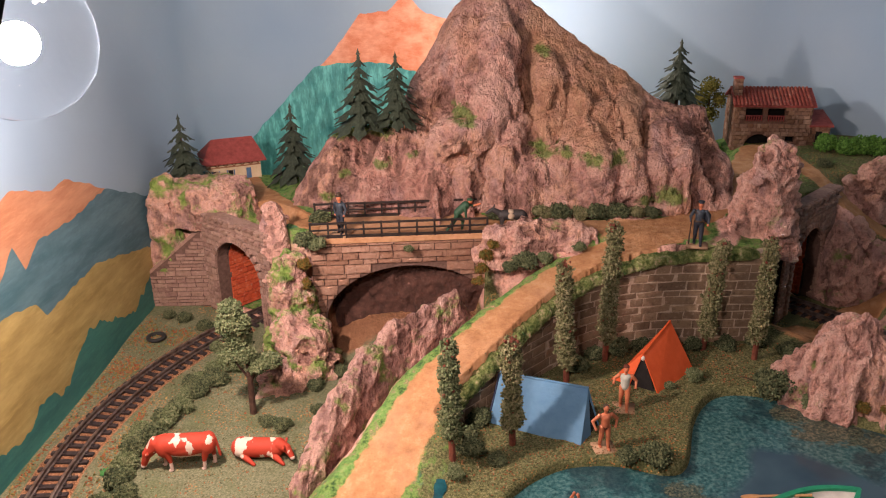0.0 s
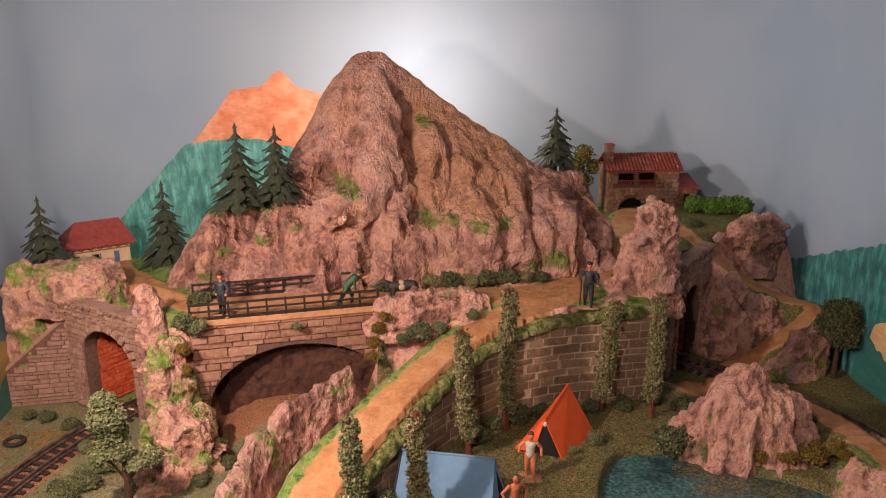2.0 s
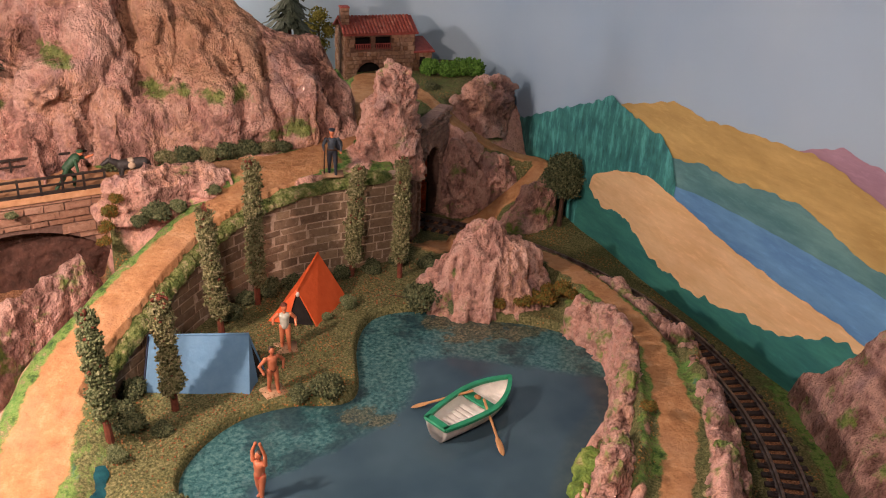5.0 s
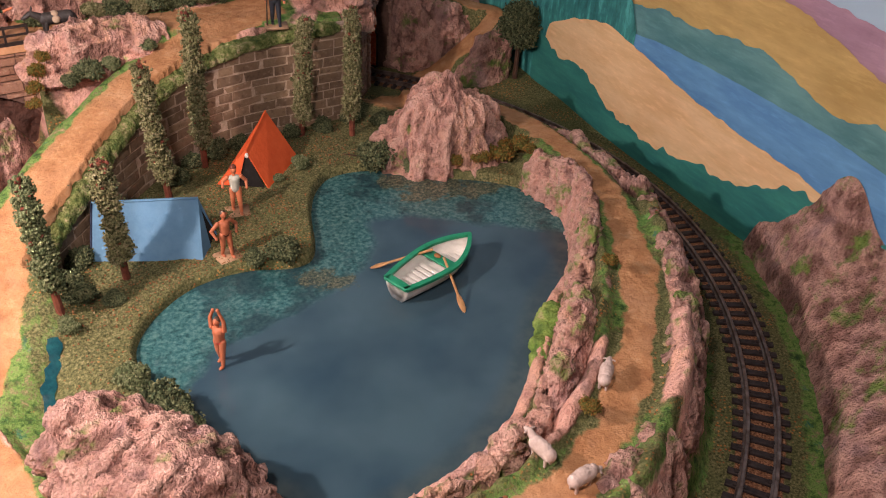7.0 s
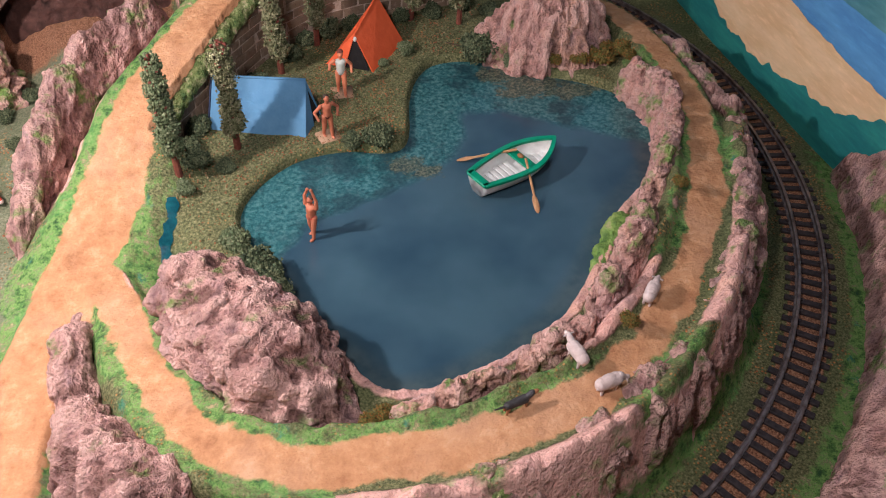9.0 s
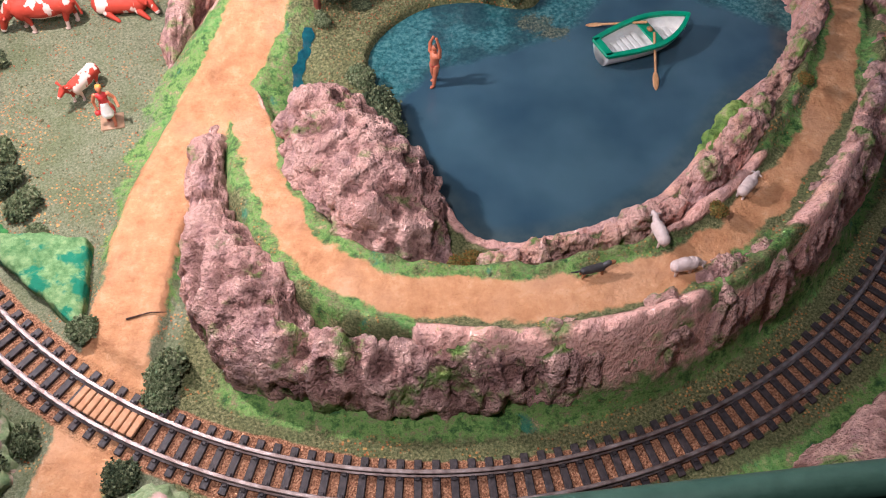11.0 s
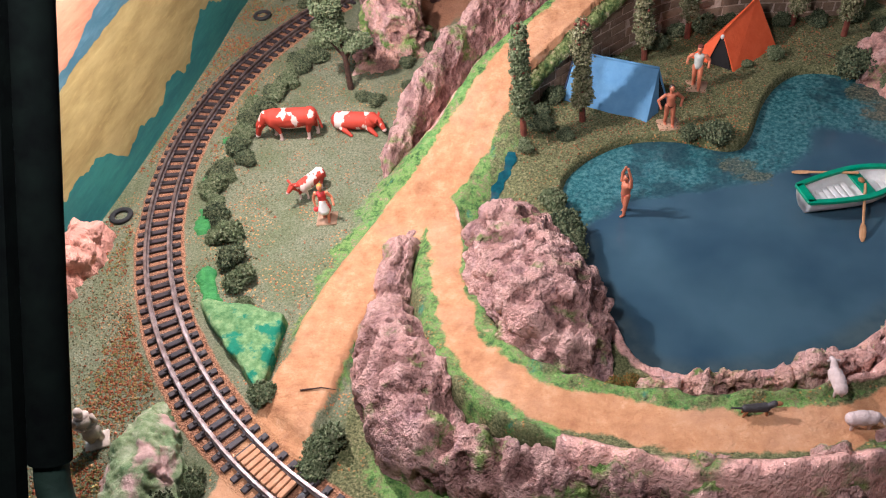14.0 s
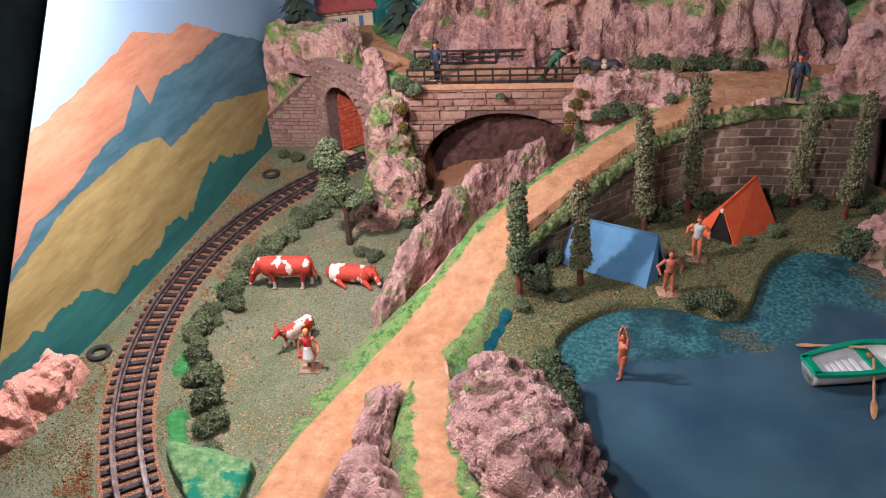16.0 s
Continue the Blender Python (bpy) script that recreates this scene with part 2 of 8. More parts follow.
turf = k.mix(k.level(k.noise(0.5, 3), 0.46, 0.66, 0, 0.45), turf, k.ramp(k.noise(13, 2), [(0.35, (0.035, 0.06, 0.02)), (0.65, (0.13, 0.16, 0.065))]))
spots = k.math("MULTIPLY", k.level(k.cells(7), 0.35, 0.2), k.level(k.noise(0.45, 2), 0.5, 0.58))
turf = k.mix(k.math("MULTIPLY", spots, 0.85), turf, k.ramp(k.noise(5, 1), [(0.4, (0.4, 0.11, 0.04)), (0.6, (0.55, 0.3, 0.1))]))
paint = k.ramp(k.noise(2.2, 9, 0.8), [(0.34, (0.02, 0.06, 0.03)), (0.41, (0.045, 0.1, 0.03)), (0.47, (0.1, 0.2, 0.05)), (0.53, (0.2, 0.32, 0.09)), (0.57, (0.13, 0.16, 0.07)), (0.62, (0.34, 0.27, 0.15)), (0.68, (0.5, 0.31, 0.18))])
paint = k.mix(k.level(k.noise(0.5, 5, 0.65), 0.55, 0.63, 0, 0.75), paint, k.ramp(k.noise(3.4, 6, 0.7), [(0.36, (0.03, 0.14, 0.04)), (0.5, (0.12, 0.28, 0.07)), (0.64, (0.26, 0.36, 0.13))]))
paint = k.mix(k.level(k.noise(0.6, 5, 0.65, stretch=(1.3, 1, 1)), 0.63, 0.68, 0, 0.7), paint, (0.025, 0.15, 0.12))
sand = k.ramp(k.noise(1.3, 6, 0.7), [(0.33, (0.31, 0.14, 0.068)), (0.44, (0.4, 0.195, 0.093)), (0.55, (0.46, 0.235, 0.113)), (0.65, (0.52, 0.3, 0.165))])
sand = k.mix(k.level(k.noise(14, 2), 0.36, 0.28, 0, 0.5), sand, (0.3, 0.12, 0.06))
sand = k.mix(k.level(k.noise(0.8, 6, 0.75, stretch=(1.2, 0.8, 1)), 0.55, 0.7, 0, 0.35), sand, (0.54, 0.33, 0.2))
sand = k.mix(k.level(k.noise(0.35, 4, 0.6), 0.5, 0.66, 0, 0.4), sand, (0.5, 0.3, 0.18))
rock, rh = rock_colours(k, False)
rock = green_tint(k, rock, 0.75, 0.57, 0.5)
ballast = k.ramp(k.noise(16, 2, 0.6), [(0.32, (0.12, 0.05, 0.03)), (0.5, (0.32, 0.15, 0.08)), (0.68, (0.5, 0.27, 0.16))])
wob = k.math("MULTIPLY", k.math("SUBTRACT", k.noise(1.8, 6, 0.72), 0.5), 1.1)
def masked(name, lo=0.34, hi=0.66):
    return k.level(k.math("ADD", k.attr(name), wob), lo, hi)
c = k.mix(k.level(k.math("ADD", k.attr("painted"), k.math("MULTIPLY", k.math("SUBTRACT", k.noise(2.4, 7, 0.75), 0.5), 2.2)), 0.3, 0.66), turf, paint)
c = k.mix(masked("stony"), c, rock)
c = k.mix(masked("gravel", 0.35, 0.65), c, ballast)
c = k.mix(masked("sandy", 0.42, 0.6), c, sand)
k.colour(c)
hgt = k.mix(masked("stony"), k.math("MULTIPLY", flock, 0.7), k.math("MULTIPLY", rh, 1.3))
hgt = k.mix(masked("sandy", 0.2, 0.8), hgt, k.math("MULTIPLY", k.noise(2.2, 6, 0.66), 1.1))
hgt = k.mix(masked("gravel"), hgt, k.math("MULTIPLY", k.noise(14, 2), 1.2))
k.bump(hgt, 0.14, 0.9)
GROUND = k.done()

k = Mat("painted_lake_resin", 0.12, spec=0.5)
deep = k.ramp(k.noise(0.25, 3, 0.5), [(0.35, (0.023, 0.053, 0.079)), (0.65, (0.045, 0.089, 0.114))])
shal = k.ramp(k.noise(5.5, 4, 0.7), [(0.34, (0.012, 0.05, 0.058)), (0.48, (0.028, 0.11, 0.115)), (0.66, (0.09, 0.19, 0.185))])
shal = k.mix(k.level(k.noise(0.7, 3), 0.5, 0.62, 0, 0.75), shal, (0.014, 0.036, 0.048))
deep = k.mix(k.level(k.attr("bank"), 0.15, 0.85, 0, 0.6), deep, k.ramp(k.noise(1.2, 4), [(0.4, (0.03, 0.05, 0.055)), (0.6, (0.06, 0.08, 0.075))]))
water = k.mix(k.level(k.attr("shallow"), 0.25, 0.75), deep, shal)
# dark patches coloured in as bushes and boulder mirrored in the resin
mirror_patch = k.math("ADD", k.attr("mirrored"), k.math("MULTIPLY", k.math("SUBTRACT", k.noise(1.8, 7, 0.72), 0.5), 2.6))
k.colour(k.mix(k.level(mirror_patch, 0.5, 0.8, 0, 0.8), water, k.ramp(k.noise(9, 4, 0.7), [(0.36, (0.016, 0.024, 0.018)), (0.5, (0.07, 0.08, 0.05)), (0.64, (0.2, 0.18, 0.11))])))
k.bump(k.math("MULTIPLY", k.noise(3.5, 3), k.level(k.attr("shallow"), 0.4, 0.6)), 0.05, 0.7)
k.rough(k.level(k.noise(0.8, 3), 0.3, 0.7, 0.03, 0.12))
LAKE = k.done()

k = Mat("sleeper_plastic", 0.6, spec=0.4)
k.colour(k.ramp(k.noise(6, 3, stretch=(1, 1, 3)), [(0.3, (0.012, 0.009, 0.01)), (0.7, (0.05, 0.035, 0.035))])).bump(k.noise(9, 3), 0.03, 0.6)
SLEEPER = k.done()

k = Mat("rail_steel", 0.38, metal=0.9)
k.colour(k.ramp(k.noise(2.5, 3), [(0.35, (0.15, 0.105, 0.09)), (0.65, (0.32, 0.26, 0.24))])).rough(k.level(k.noise(4, 2), 0.3, 0.7, 0.38, 0.6))
RAIL = k.done()


def plain(name, dark, light, rough=0.6, scale=3.0, bump=0.03, metal=0.0, spec=0.35):
    """A painted or moulded surface with slight unevenness."""
    m = Mat(name, rough, metal, spec)
    m.colour(m.ramp(m.noise(scale, 4, 0.6), [(0.3, dark), (0.7, light)]))
    m.bump(m.noise(scale * 3, 4), bump, 0.5)
    return m.done()


def pieces(name, tones, rough=0.85, scale=5.0, bump=0.05):
    """Stones or bricks: the tone differs from piece to piece."""
    m = Mat(name, rough, spec=0.2)
    tone = m.ramp(m.random(), [(i / (len(tones) - 1), t) for i, t in enumerate(tones)])
    worn = m.noise(scale, 5, 0.65)
    m.colour(m.mix(m.level(worn, 0.55, 0.75, 0, 0.45), m.mix(m.level(worn, 0.45, 0.28, 0, 0.6), tone, (0.06, 0.035, 0.03)), (0.55, 0.42, 0.34)))
    m.bump(worn, bump, 0.9)
    return m.done()


WALLSTONE = pieces("dark_wall_stone", [(0.15, 0.1, 0.065), (0.27, 0.185, 0.12), (0.2, 0.135, 0.09), (0.34, 0.24, 0.155)])
MORTAR = plain("pale_mortar", (0.38, 0.28, 0.2), (0.6, 0.47, 0.37), 0.95, 6)
BRIDGESTONE = pieces("warm_bridge_stone", [(0.24, 0.12, 0.08), (0.33, 0.185, 0.13), (0.28, 0.15, 0.105), (0.38, 0.225, 0.165)])
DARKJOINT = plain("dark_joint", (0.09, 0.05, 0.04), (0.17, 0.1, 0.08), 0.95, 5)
PORTALSTONE = pieces("mauve_portal_stone", [(0.24, 0.14, 0.115), (0.32, 0.2, 0.165), (0.27, 0.165, 0.13), (0.37, 0.24, 0.19)])
REDBRICK = pieces("red_brick", [(0.42, 0.06, 0.025), (0.52, 0.1, 0.04), (0.46, 0.075, 0.03)])
VAULTDARK = plain("dark_vault_stone", (0.03, 0.022, 0.02), (0.09, 0.065, 0.055), 0.95, 3)
BLACKRAIL = plain("black_railing", (0.012, 0.009, 0.009), (0.035, 0.025, 0.022), 0.5, 4)
FRAMEGREEN = plain("green_frame_paint", (0.02, 0.05, 0.035), (0.04, 0.085, 0.06), 0.45, 1.5)
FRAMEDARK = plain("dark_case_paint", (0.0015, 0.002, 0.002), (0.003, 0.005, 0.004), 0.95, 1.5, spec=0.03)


# ---- mesh helpers ----
def part(name, bm, material, parent=None, label="", smoothed=False):
    """Links a bmesh drawn in gauges as one mesh object."""
    me = bpy.data.meshes.new(name)
    bmesh.ops.scale(bm, vec=(G, G, G), verts=bm.verts)
    bm.to_mesh(me)
    bm.free()
    return link(name, me, material, parent, label, smoothed)


def link(name, me, material, parent=None, label="", smoothed=False):
    for m in material if isinstance(material, (list, tuple)) else [material]:
        me.materials.append(m)
    if smoothed:
        me.polygons.foreach_set("use_smooth", [True] * len(me.polygons))
    ob = new(name, me)
    if parent is not None:
        ob.parent = parent
    if label:
        tagged(ob, label)
    return ob


def sheet(name, verts, faces, material, parent=None, smoothed=True, label=""):
    """One mesh from arrays of corners, in gauges, and faces."""
    me = bpy.data.meshes.new(name)
    me.from_pydata((np.asarray(verts, float) * G).tolist(), [], np.asarray(faces).tolist() if not isinstance(faces, list) else faces)
    me.update()
    return link(name, me, material, parent, label, smoothed)


def grid_faces(n, m, wrap=False):
    """Quads of a grid of n rows and m columns."""
    i, j = np.meshgrid(np.arange(n - 1), np.arange(m if wrap else m - 1), indexing="ij")
    a, b = i * m + j, i * m + (j + 1) % m
    return np.stack([a, b, b + m, a + m], -1).reshape(-1, 4)


def thing(name, label, category, group="", at=(0, 0, 0), turn=0.0, kind=""):
    """An empty that carries the parts of one thing."""
    ob = new(name)
    ob.empty_display_size = 0.005
    ob.matrix_world = pose(at[0] * G, at[1] * G, at[2] * G, 0, 0, turn)
    return tagged(ob, label, category, group, kind)


def box(bm, x0, x1, y0, y1, z0, z1, bevel=0.0):
    made = bmesh.ops.create_cube(bm, size=1)["verts"]
    for v in made:
        v.co = Vector(((x0 + x1) / 2 + v.co.x * (x1 - x0), (y0 + y1) / 2 + v.co.y * (y1 - y0), (z0 + z1) / 2 + v.co.z * (z1 - z0)))
    if bevel:
        es = list({e for v in made for e in v.link_edges})
        bmesh.ops.bevel(bm, geom=es, offset=bevel, segments=1, affect="EDGES")
    return made


def tube(bm, a, b, r0, r1=None, n=8, cap=True):
    """A tapered rod from a to b."""
    a, b = Vector(a), Vector(b)
    r1 = r0 if r1 is None else r1
    q = (b - a).to_track_quat("Z", "Y")
    rings = []
    for p, r in ((a, r0), (b, r1)):
        rings.append([bm.verts.new(p + q @ Vector((r * math.cos(2 * math.pi * i / n), r * math.sin(2 * math.pi * i / n), 0))) for i in range(n)])
    for i in range(n):
        bm.faces.new((rings[0][i], rings[0][(i + 1) % n], rings[1][(i + 1) % n], rings[1][i]))
    if cap:
        bm.faces.new(rings[0][::-1]), bm.faces.new(rings[1])
    return bm


def ball(bm, c, rx, ry=None, rz=None, n=8, turn=None):
    made = bmesh.ops.create_icosphere(bm, subdivisions=2 if n > 6 else 1, radius=1)["verts"]
    ry, rz = ry or rx, rz or rx
    for v in made:
        p = Vector((v.co.x * rx, v.co.y * ry, v.co.z * rz))
        v.co = Vector(c) + (turn @ p if turn else p)
    return made

# ---- plan of the layout ----
R_TRACK = 21.33
X_WALL, Y_BACK, Y_FRONT, Z_TOP = 23.2, 31.5, -24.6, 40.0
LAKE_RING = [(-2.9, -4.1), (-2.1, -2.3), (-0.2, -0.7), (2.1, -0.45), (3.9, -1.2), (4.9, -0.7), (5.6, 2.3), (6.4, 4.0), (7.6, 5.1), (9.9, 4.8),
             (11.8, 3.2), (14.9, 1.5), (15.9, -0.7), (15.7, -2.5), (14.1, -5.3), (11.8, -6.7), (9.3, -9.9), (7.1, -11.8), (4.4, -12.9),
             (1.8, -13.3), (0.6, -12.9), (-0.4, -10.8), (-1.8, -8.4), (-2.0, -6.3)]
DEEP_RING = [(-2.6, -7.6), (-1.6, -5.9), (0.4, -4.4), (3.5, -3.2), (5.4, -2.6), (7.1, -1.0), (7.7, 1.3), (10.4, 0.4), (13.2, -1.7), (17, -4), (10, -13), (1, -15), (-2, -11)]
HIGH_RING = [(-24, 15.6), (-20.6, 15.4), (-18.1, 14.5), (-15.7, 12.7), (-14.2, 11.2), (-12.7, 10.6), (-12.2, 11.2), (-11.9, 13.6), (-4.0, 13.6), (-3.4, 11.0),
             (-0.5, 9.8), (2.5, 9.7), (5.7, 9.4), (8.9, 9.4), (10.6, 9.9), (11.3, 12.4), (12.9, 15.4), (15.4, 18.2), (18, 19.2), (24, 20.5), (24, 34), (-24, 34)]
MAIN_ROAD = [(-12.8, -24.6, -0.2), (-11.4, -18.2, -0.05), (-11.0, -14.5, 0.0), (-10.7, -11, 0.0), (-9.6, -7.6, 0.1), (-8.2, -4.2, 0.4), (-6.9, -1.2, 1.4),
             (-5.9, 1.2, 2.5), (-4.4, 3.0, 3.3), (-2.2, 5.3, 4.2), (0.6, 7.9, 5.1), (3.6, 10.1, 5.8), (6.5, 12.0, 6.0)]
HIGH_ROAD = [(-19.6, 22.4, 5.1), (-17.4, 18.6, 5.4), (-15.2, 15.2, 5.7), (-13.0, 12.3, 5.85), (-8, 12.1, 5.9), (-3.2, 12.1, 5.95), (1.0, 12.0, 6.0), (6.5, 12.0, 6.0), (9.6, 15.6, 6.2),
             (11.3, 20.0, 6.4), (14.0, 25.0, 6.5)]
RING_PATH = [(-8.0, -4.6, 0.3), (-7.0, -7.4, 0.6), (-6.5, -10, 1.0), (-5.4, -13.2, 1.6), (-3.2, -15.5, 2.0), (0, -16.4, 2.2), (3.8, -16.6, 2.7), (7.2, -15.8, 3.0),
             (10.3, -13.6, 3.0), (12.9, -10.6, 3.0), (15.0, -7.0, 3.0), (16.7, -3.0, 2.6), (17.1, 0.3, 2.3), (17.35, 3.2, 2.0), (17.4, 6.5, 1.4), (16.8, 9.5, 0.7), (15.2, 12, 0.3)]
HILL_PATH = [(17.0, 14.9, -0.2), (18.0, 14.5, 0.5), (19.4, 14.4, 1.5), (21.2, 14.6, 2.6), (22.1, 15.4, 3.1), (21.0, 16.4, 3.1), (19.4, 17.2, 3.7), (18.0, 18.2, 4.6), (16.8, 19.4, 5.6), (16.0, 21.5, 6.2), (15.6, 24, 6.3)]
WALL_LINE = [(-5.2, 0.2, 1.7), (-4.2, 1.6, 2.5), (-2.9, 3.1, 3.2), (-1.3, 5.2, 3.9), (0.6, 7.2, 4.6), (2.9, 8.7, 5.2), (5.6, 9.3, 5.6), (8.4, 9.4, 5.75), (10.4, 9.6, 5.8)]


def rounded(line, closed=False, times=2):
    """The same line with its corners cut."""
    for _ in range(times):
        nxt = [] if closed else [line[0]]
        for p, q in zip(line, line[1:] + (line[:1] if closed else [])):
            nxt += [tuple(0.75 * a + 0.25 * b for a, b in zip(p, q)), tuple(0.25 * a + 0.75 * b for a, b in zip(p, q))]
        line = nxt if closed else nxt + [line[-1]]
    return line


LAKE_RING, DEEP_RING = rounded(LAKE_RING, True), rounded(DEEP_RING, True)
MAIN_ROAD, HIGH_ROAD, RING_PATH, HILL_PATH = rounded(MAIN_ROAD), rounded(HIGH_ROAD), rounded(RING_PATH), rounded(HILL_PATH)


def ground_height(px, py):
    """Height of the landscape and the shares of sand, stone, paint and gravel on it."""
    r = np.hypot(px, py)
    wob = fbm(px * 0.35, py * 0.35, 0 * px, 3) - 0.5
    fine = fbm(px * 1.3, py * 1.3, 2 + 0 * px, 4) - 0.5
    z = np.full(px.shape, -0.42) + 0.25 * smooth(23.0, 25.5, r) * (1 + wob)
    camp = smooth(-7.4, -5.0, px + 0.35 * (py + 1)) * (1 - smooth(16.0, 18.6, r)) * smooth(-24, -18, py)
    z = z + camp * 1.2 + 0.2 * fine * (r < 20)
    stony, sandy, painted, gravel = 0 * z, 0 * z, 0 * z, 0 * z
    # raised ground at the back
    front = np.zeros(px.shape, bool)
    dw, hw, rw = along(px, py, WALL_LINE)
    for (ax, ay, _), (bx, by, _) in zip(WALL_LINE[:-1], WALL_LINE[1:]):
        ln = math.hypot(bx - ax, by - ay)
        t = ((px - ax) * (bx - ax) + (py - ay) * (by - ay)) / ln ** 2
        cross = ((bx - ax) * (py - ay) - (by - ay) * (px - ax)) / ln
        front |= (t >= -0.02) & (t <= 1.02) & (cross < 0.3) & (dw < 6)
    wallside = front
    e = edge(px, py, HIGH_RING)
    soft = 0.45 + 4.5 * smooth(15.5, 18.5, px) + 0 * e
    up = np.where(front, 0, smooth(-0.2 - soft * 0.6, 0.35 + soft * 0.4, e + 0.5 * wob))
    top = 5.75 + 0.5 * wob - 0.8 * smooth(-15, -19, px) * smooth(15, 20, py) + 0.6 * smooth(11, 14, px) * smooth(19, 24, py)
    top = top - 2.6 * smooth(23.5, 27, py) * smooth(-6, -9, px) - 1.6 * smooth(28.6, 31, py) * smooth(6, 9, px)
    z = z + (top - z) * up
    steep = up * (1 - up) * 4
    stony = np.maximum(stony, np.clip(steep * 1.6, 0, 1))
    painted = np.maximum(painted, up * (1 - steep) * (1 - 0.75 * smooth(12, 15, px)))
    # the ramp with its bank
    d, hz, run = along(px, py, MAIN_ROAD)
    bank = smooth(3.4, 1.45, d + 0.7 * wob) * np.clip((run - 17) / 4, 0, 1)
    bank = np.where(wallside & (up < 0.5), 0, bank)
    lift = hz + 0.12 * fine
    z = np.where(bank > 0, np.maximum(z, z + (lift - z) * bank), z)
    stony = np.maximum(stony, np.clip(bank * (1 - bank) * 4.5, 0, 1))
    flat = smooth(1.5, 1.0, d) * np.where(wallside & (up < 0.5), 0, 1)
    z = z + (hz - z + 0.05 * fine) * flat
    painted = np.maximum(painted, (0.6 + 0.3 * smooth(15, 19, run)) * smooth(1.85, 1.2, d + 1.9 * fine + 0.9 * wob - 0.9 * smooth(15, 19, run)) * np.maximum(smooth(0.44, 0.56, fbm(px * 0.4 + 2, py * 0.4, 3 + 0 * px, 3)), 0.85 * smooth(15, 19, run)) * np.where(wallside, 0, 1))
    sandy = np.maximum(sandy, smooth(1.6, 0.75, d + 0.5 * wob + 0.6 * fine) * np.where(wallside & (up < 0.5), 0, 1))
    # the path on its bank round the lake
    d, hz, run = along(px, py, RING_PATH)
    outer = (r > np.where(run > 14, 16.55, 99))
    far = np.where(outer, 3.0, 2.0) + 0.9 * wob
    bank = smooth(far, 1.05, d) * smooth(0.5, 4.5, run) * (1 - smooth(34, 46, run) * 0.6)
    rim = np.exp(-((d - 1.45) / 0.38) ** 2) * (0.55 + 1.1 * fine + 0.9 * wob) * smooth(8, 12, run) * (1 - smooth(34, 40, run))
    z = np.maximum(z, z + (hz - z) * bank) + rim
    stony = np.maximum(stony, np.clip(1.4 * bank * smooth(1.4, 1.8, d), 0, 1))
    grass = smooth(0.65, 0.8, d) * smooth(1.5, 1.15, d)
    patch = fbm(px * 0.3 + 4, py * 0.3, 6 + 0 * px, 2)
    verge = smooth(0.4, 0.54, patch + np.where(outer, -0.04, 0.1) + 0.12 * smooth(12, 6, run))
    painted = np.maximum(painted, 0.62 * smooth(1.65, 1.1, d + 1.7 * fine + 1.0 * wob) * verge)
    stony = stony * (1 - 0.9 * grass * (wob > -0.12) * verge)
    stony = np.maximum(stony, smooth(0.8, 1.1, d) * smooth(2.2, 1.8, d) * (1 - verge) * smooth(6, 10, run) * (1 - smooth(36, 42, run)))
    z = z + (hz - z + 0.06 * fine) * smooth(1.0, 0.72, d)
    sandy = np.maximum(sandy, smooth(1.1, 0.3, d + 0.3 * wob + 0.6 * fine + 0.1 * smooth(14, 8, run) + 0.12 * smooth(22, 28, run)))
    # upper road and the path up to the stone house
    for line, wide in ((HIGH_ROAD, 0.95), (HILL_PATH, 0.55)):
        d, hz, run = along(px, py, line)
        gap = (px > -12.3) & (px < -3.6) & (py < 13.7) & (line is HIGH_ROAD)
        f = smooth(wide + 0.9, wide, d) * np.where(gap, 0, 1)
        z = z + (hz - z + 0.05 * fine) * f
        sandy = np.maximum(sandy, smooth(wide + 0.25, wide - 0.15, d + 0.5 * wob + 0.4 * fine) * np.where(gap, 0, 1))
    plateau = np.exp(-(((px - 5.0) / 3.2) ** 2 + ((py - 11.4) / 1.3) ** 2) ** 2)
    sandy = np.maximum(sandy, plateau)
    sandy = np.maximum(sandy, np.exp(-(((px - 13.4) / 2.0) ** 2 + ((py - 11.4) / 2.0) ** 2) ** 2) * 0.9)
    # bed of the railway, and its cuttings into the tunnels
    bed = smooth(1.9, 1.35, np.abs(r - R_TRACK))
    turn = np.degrees(np.arctan2(py, px))
    cut = smooth(2.4, 2.1, np.abs(r - R_TRACK)) * (((turn > 44.5) & (turn < 58)) | ((turn > 134) & (turn < 149.5)))
    open_air = (turn < 50) | (turn > 144)
    low = np.maximum(bed * open_air * (up < 0.98), cut)
    z = z + (-0.36 + 0.04 * fine - z) * np.clip(low, 0, 1)
    gravel = smooth(1.25, 0.95, np.abs(r - R_TRACK) + 0.25 * wob + 0.3 * smooth(-7, 3, px)) * open_air
    stony, painted = stony * (1 - bed * open_air), painted * (1 - 0.8 * bed * open_air)
    foot = smooth(18.3, 18.9, r) * smooth(20.1, 19.5, r) * smooth(-6, -11, py) * smooth(-9, -7, px)
    painted = np.maximum(painted, 0.75 * foot)
    # rim of the layout, the bed of the lake
    painted = np.maximum(painted, smooth(22.4, 23.2, r) * smooth(-2, -8, py) * smooth(-6, 4, px + wob * 6))
    e = edge(px, py, LAKE_RING)
    z = z + (-0.5 - z) * smooth(-0.12, 0.3, e)
    rough = ridged(px * 0.8, py * 0.8, z * 0.8, 4) - 0.5
    stony = np.where(front & (dw < 2.5), 0, stony)
    shore = smooth(-0.6, -0.25, e) * np.maximum(smooth(8, 10, px) * smooth(1.2, 0.2, py), smooth(-6.5, -7.5, py)) * (1 - sandy)
    stony = np.maximum(stony, 0.95 * shore)
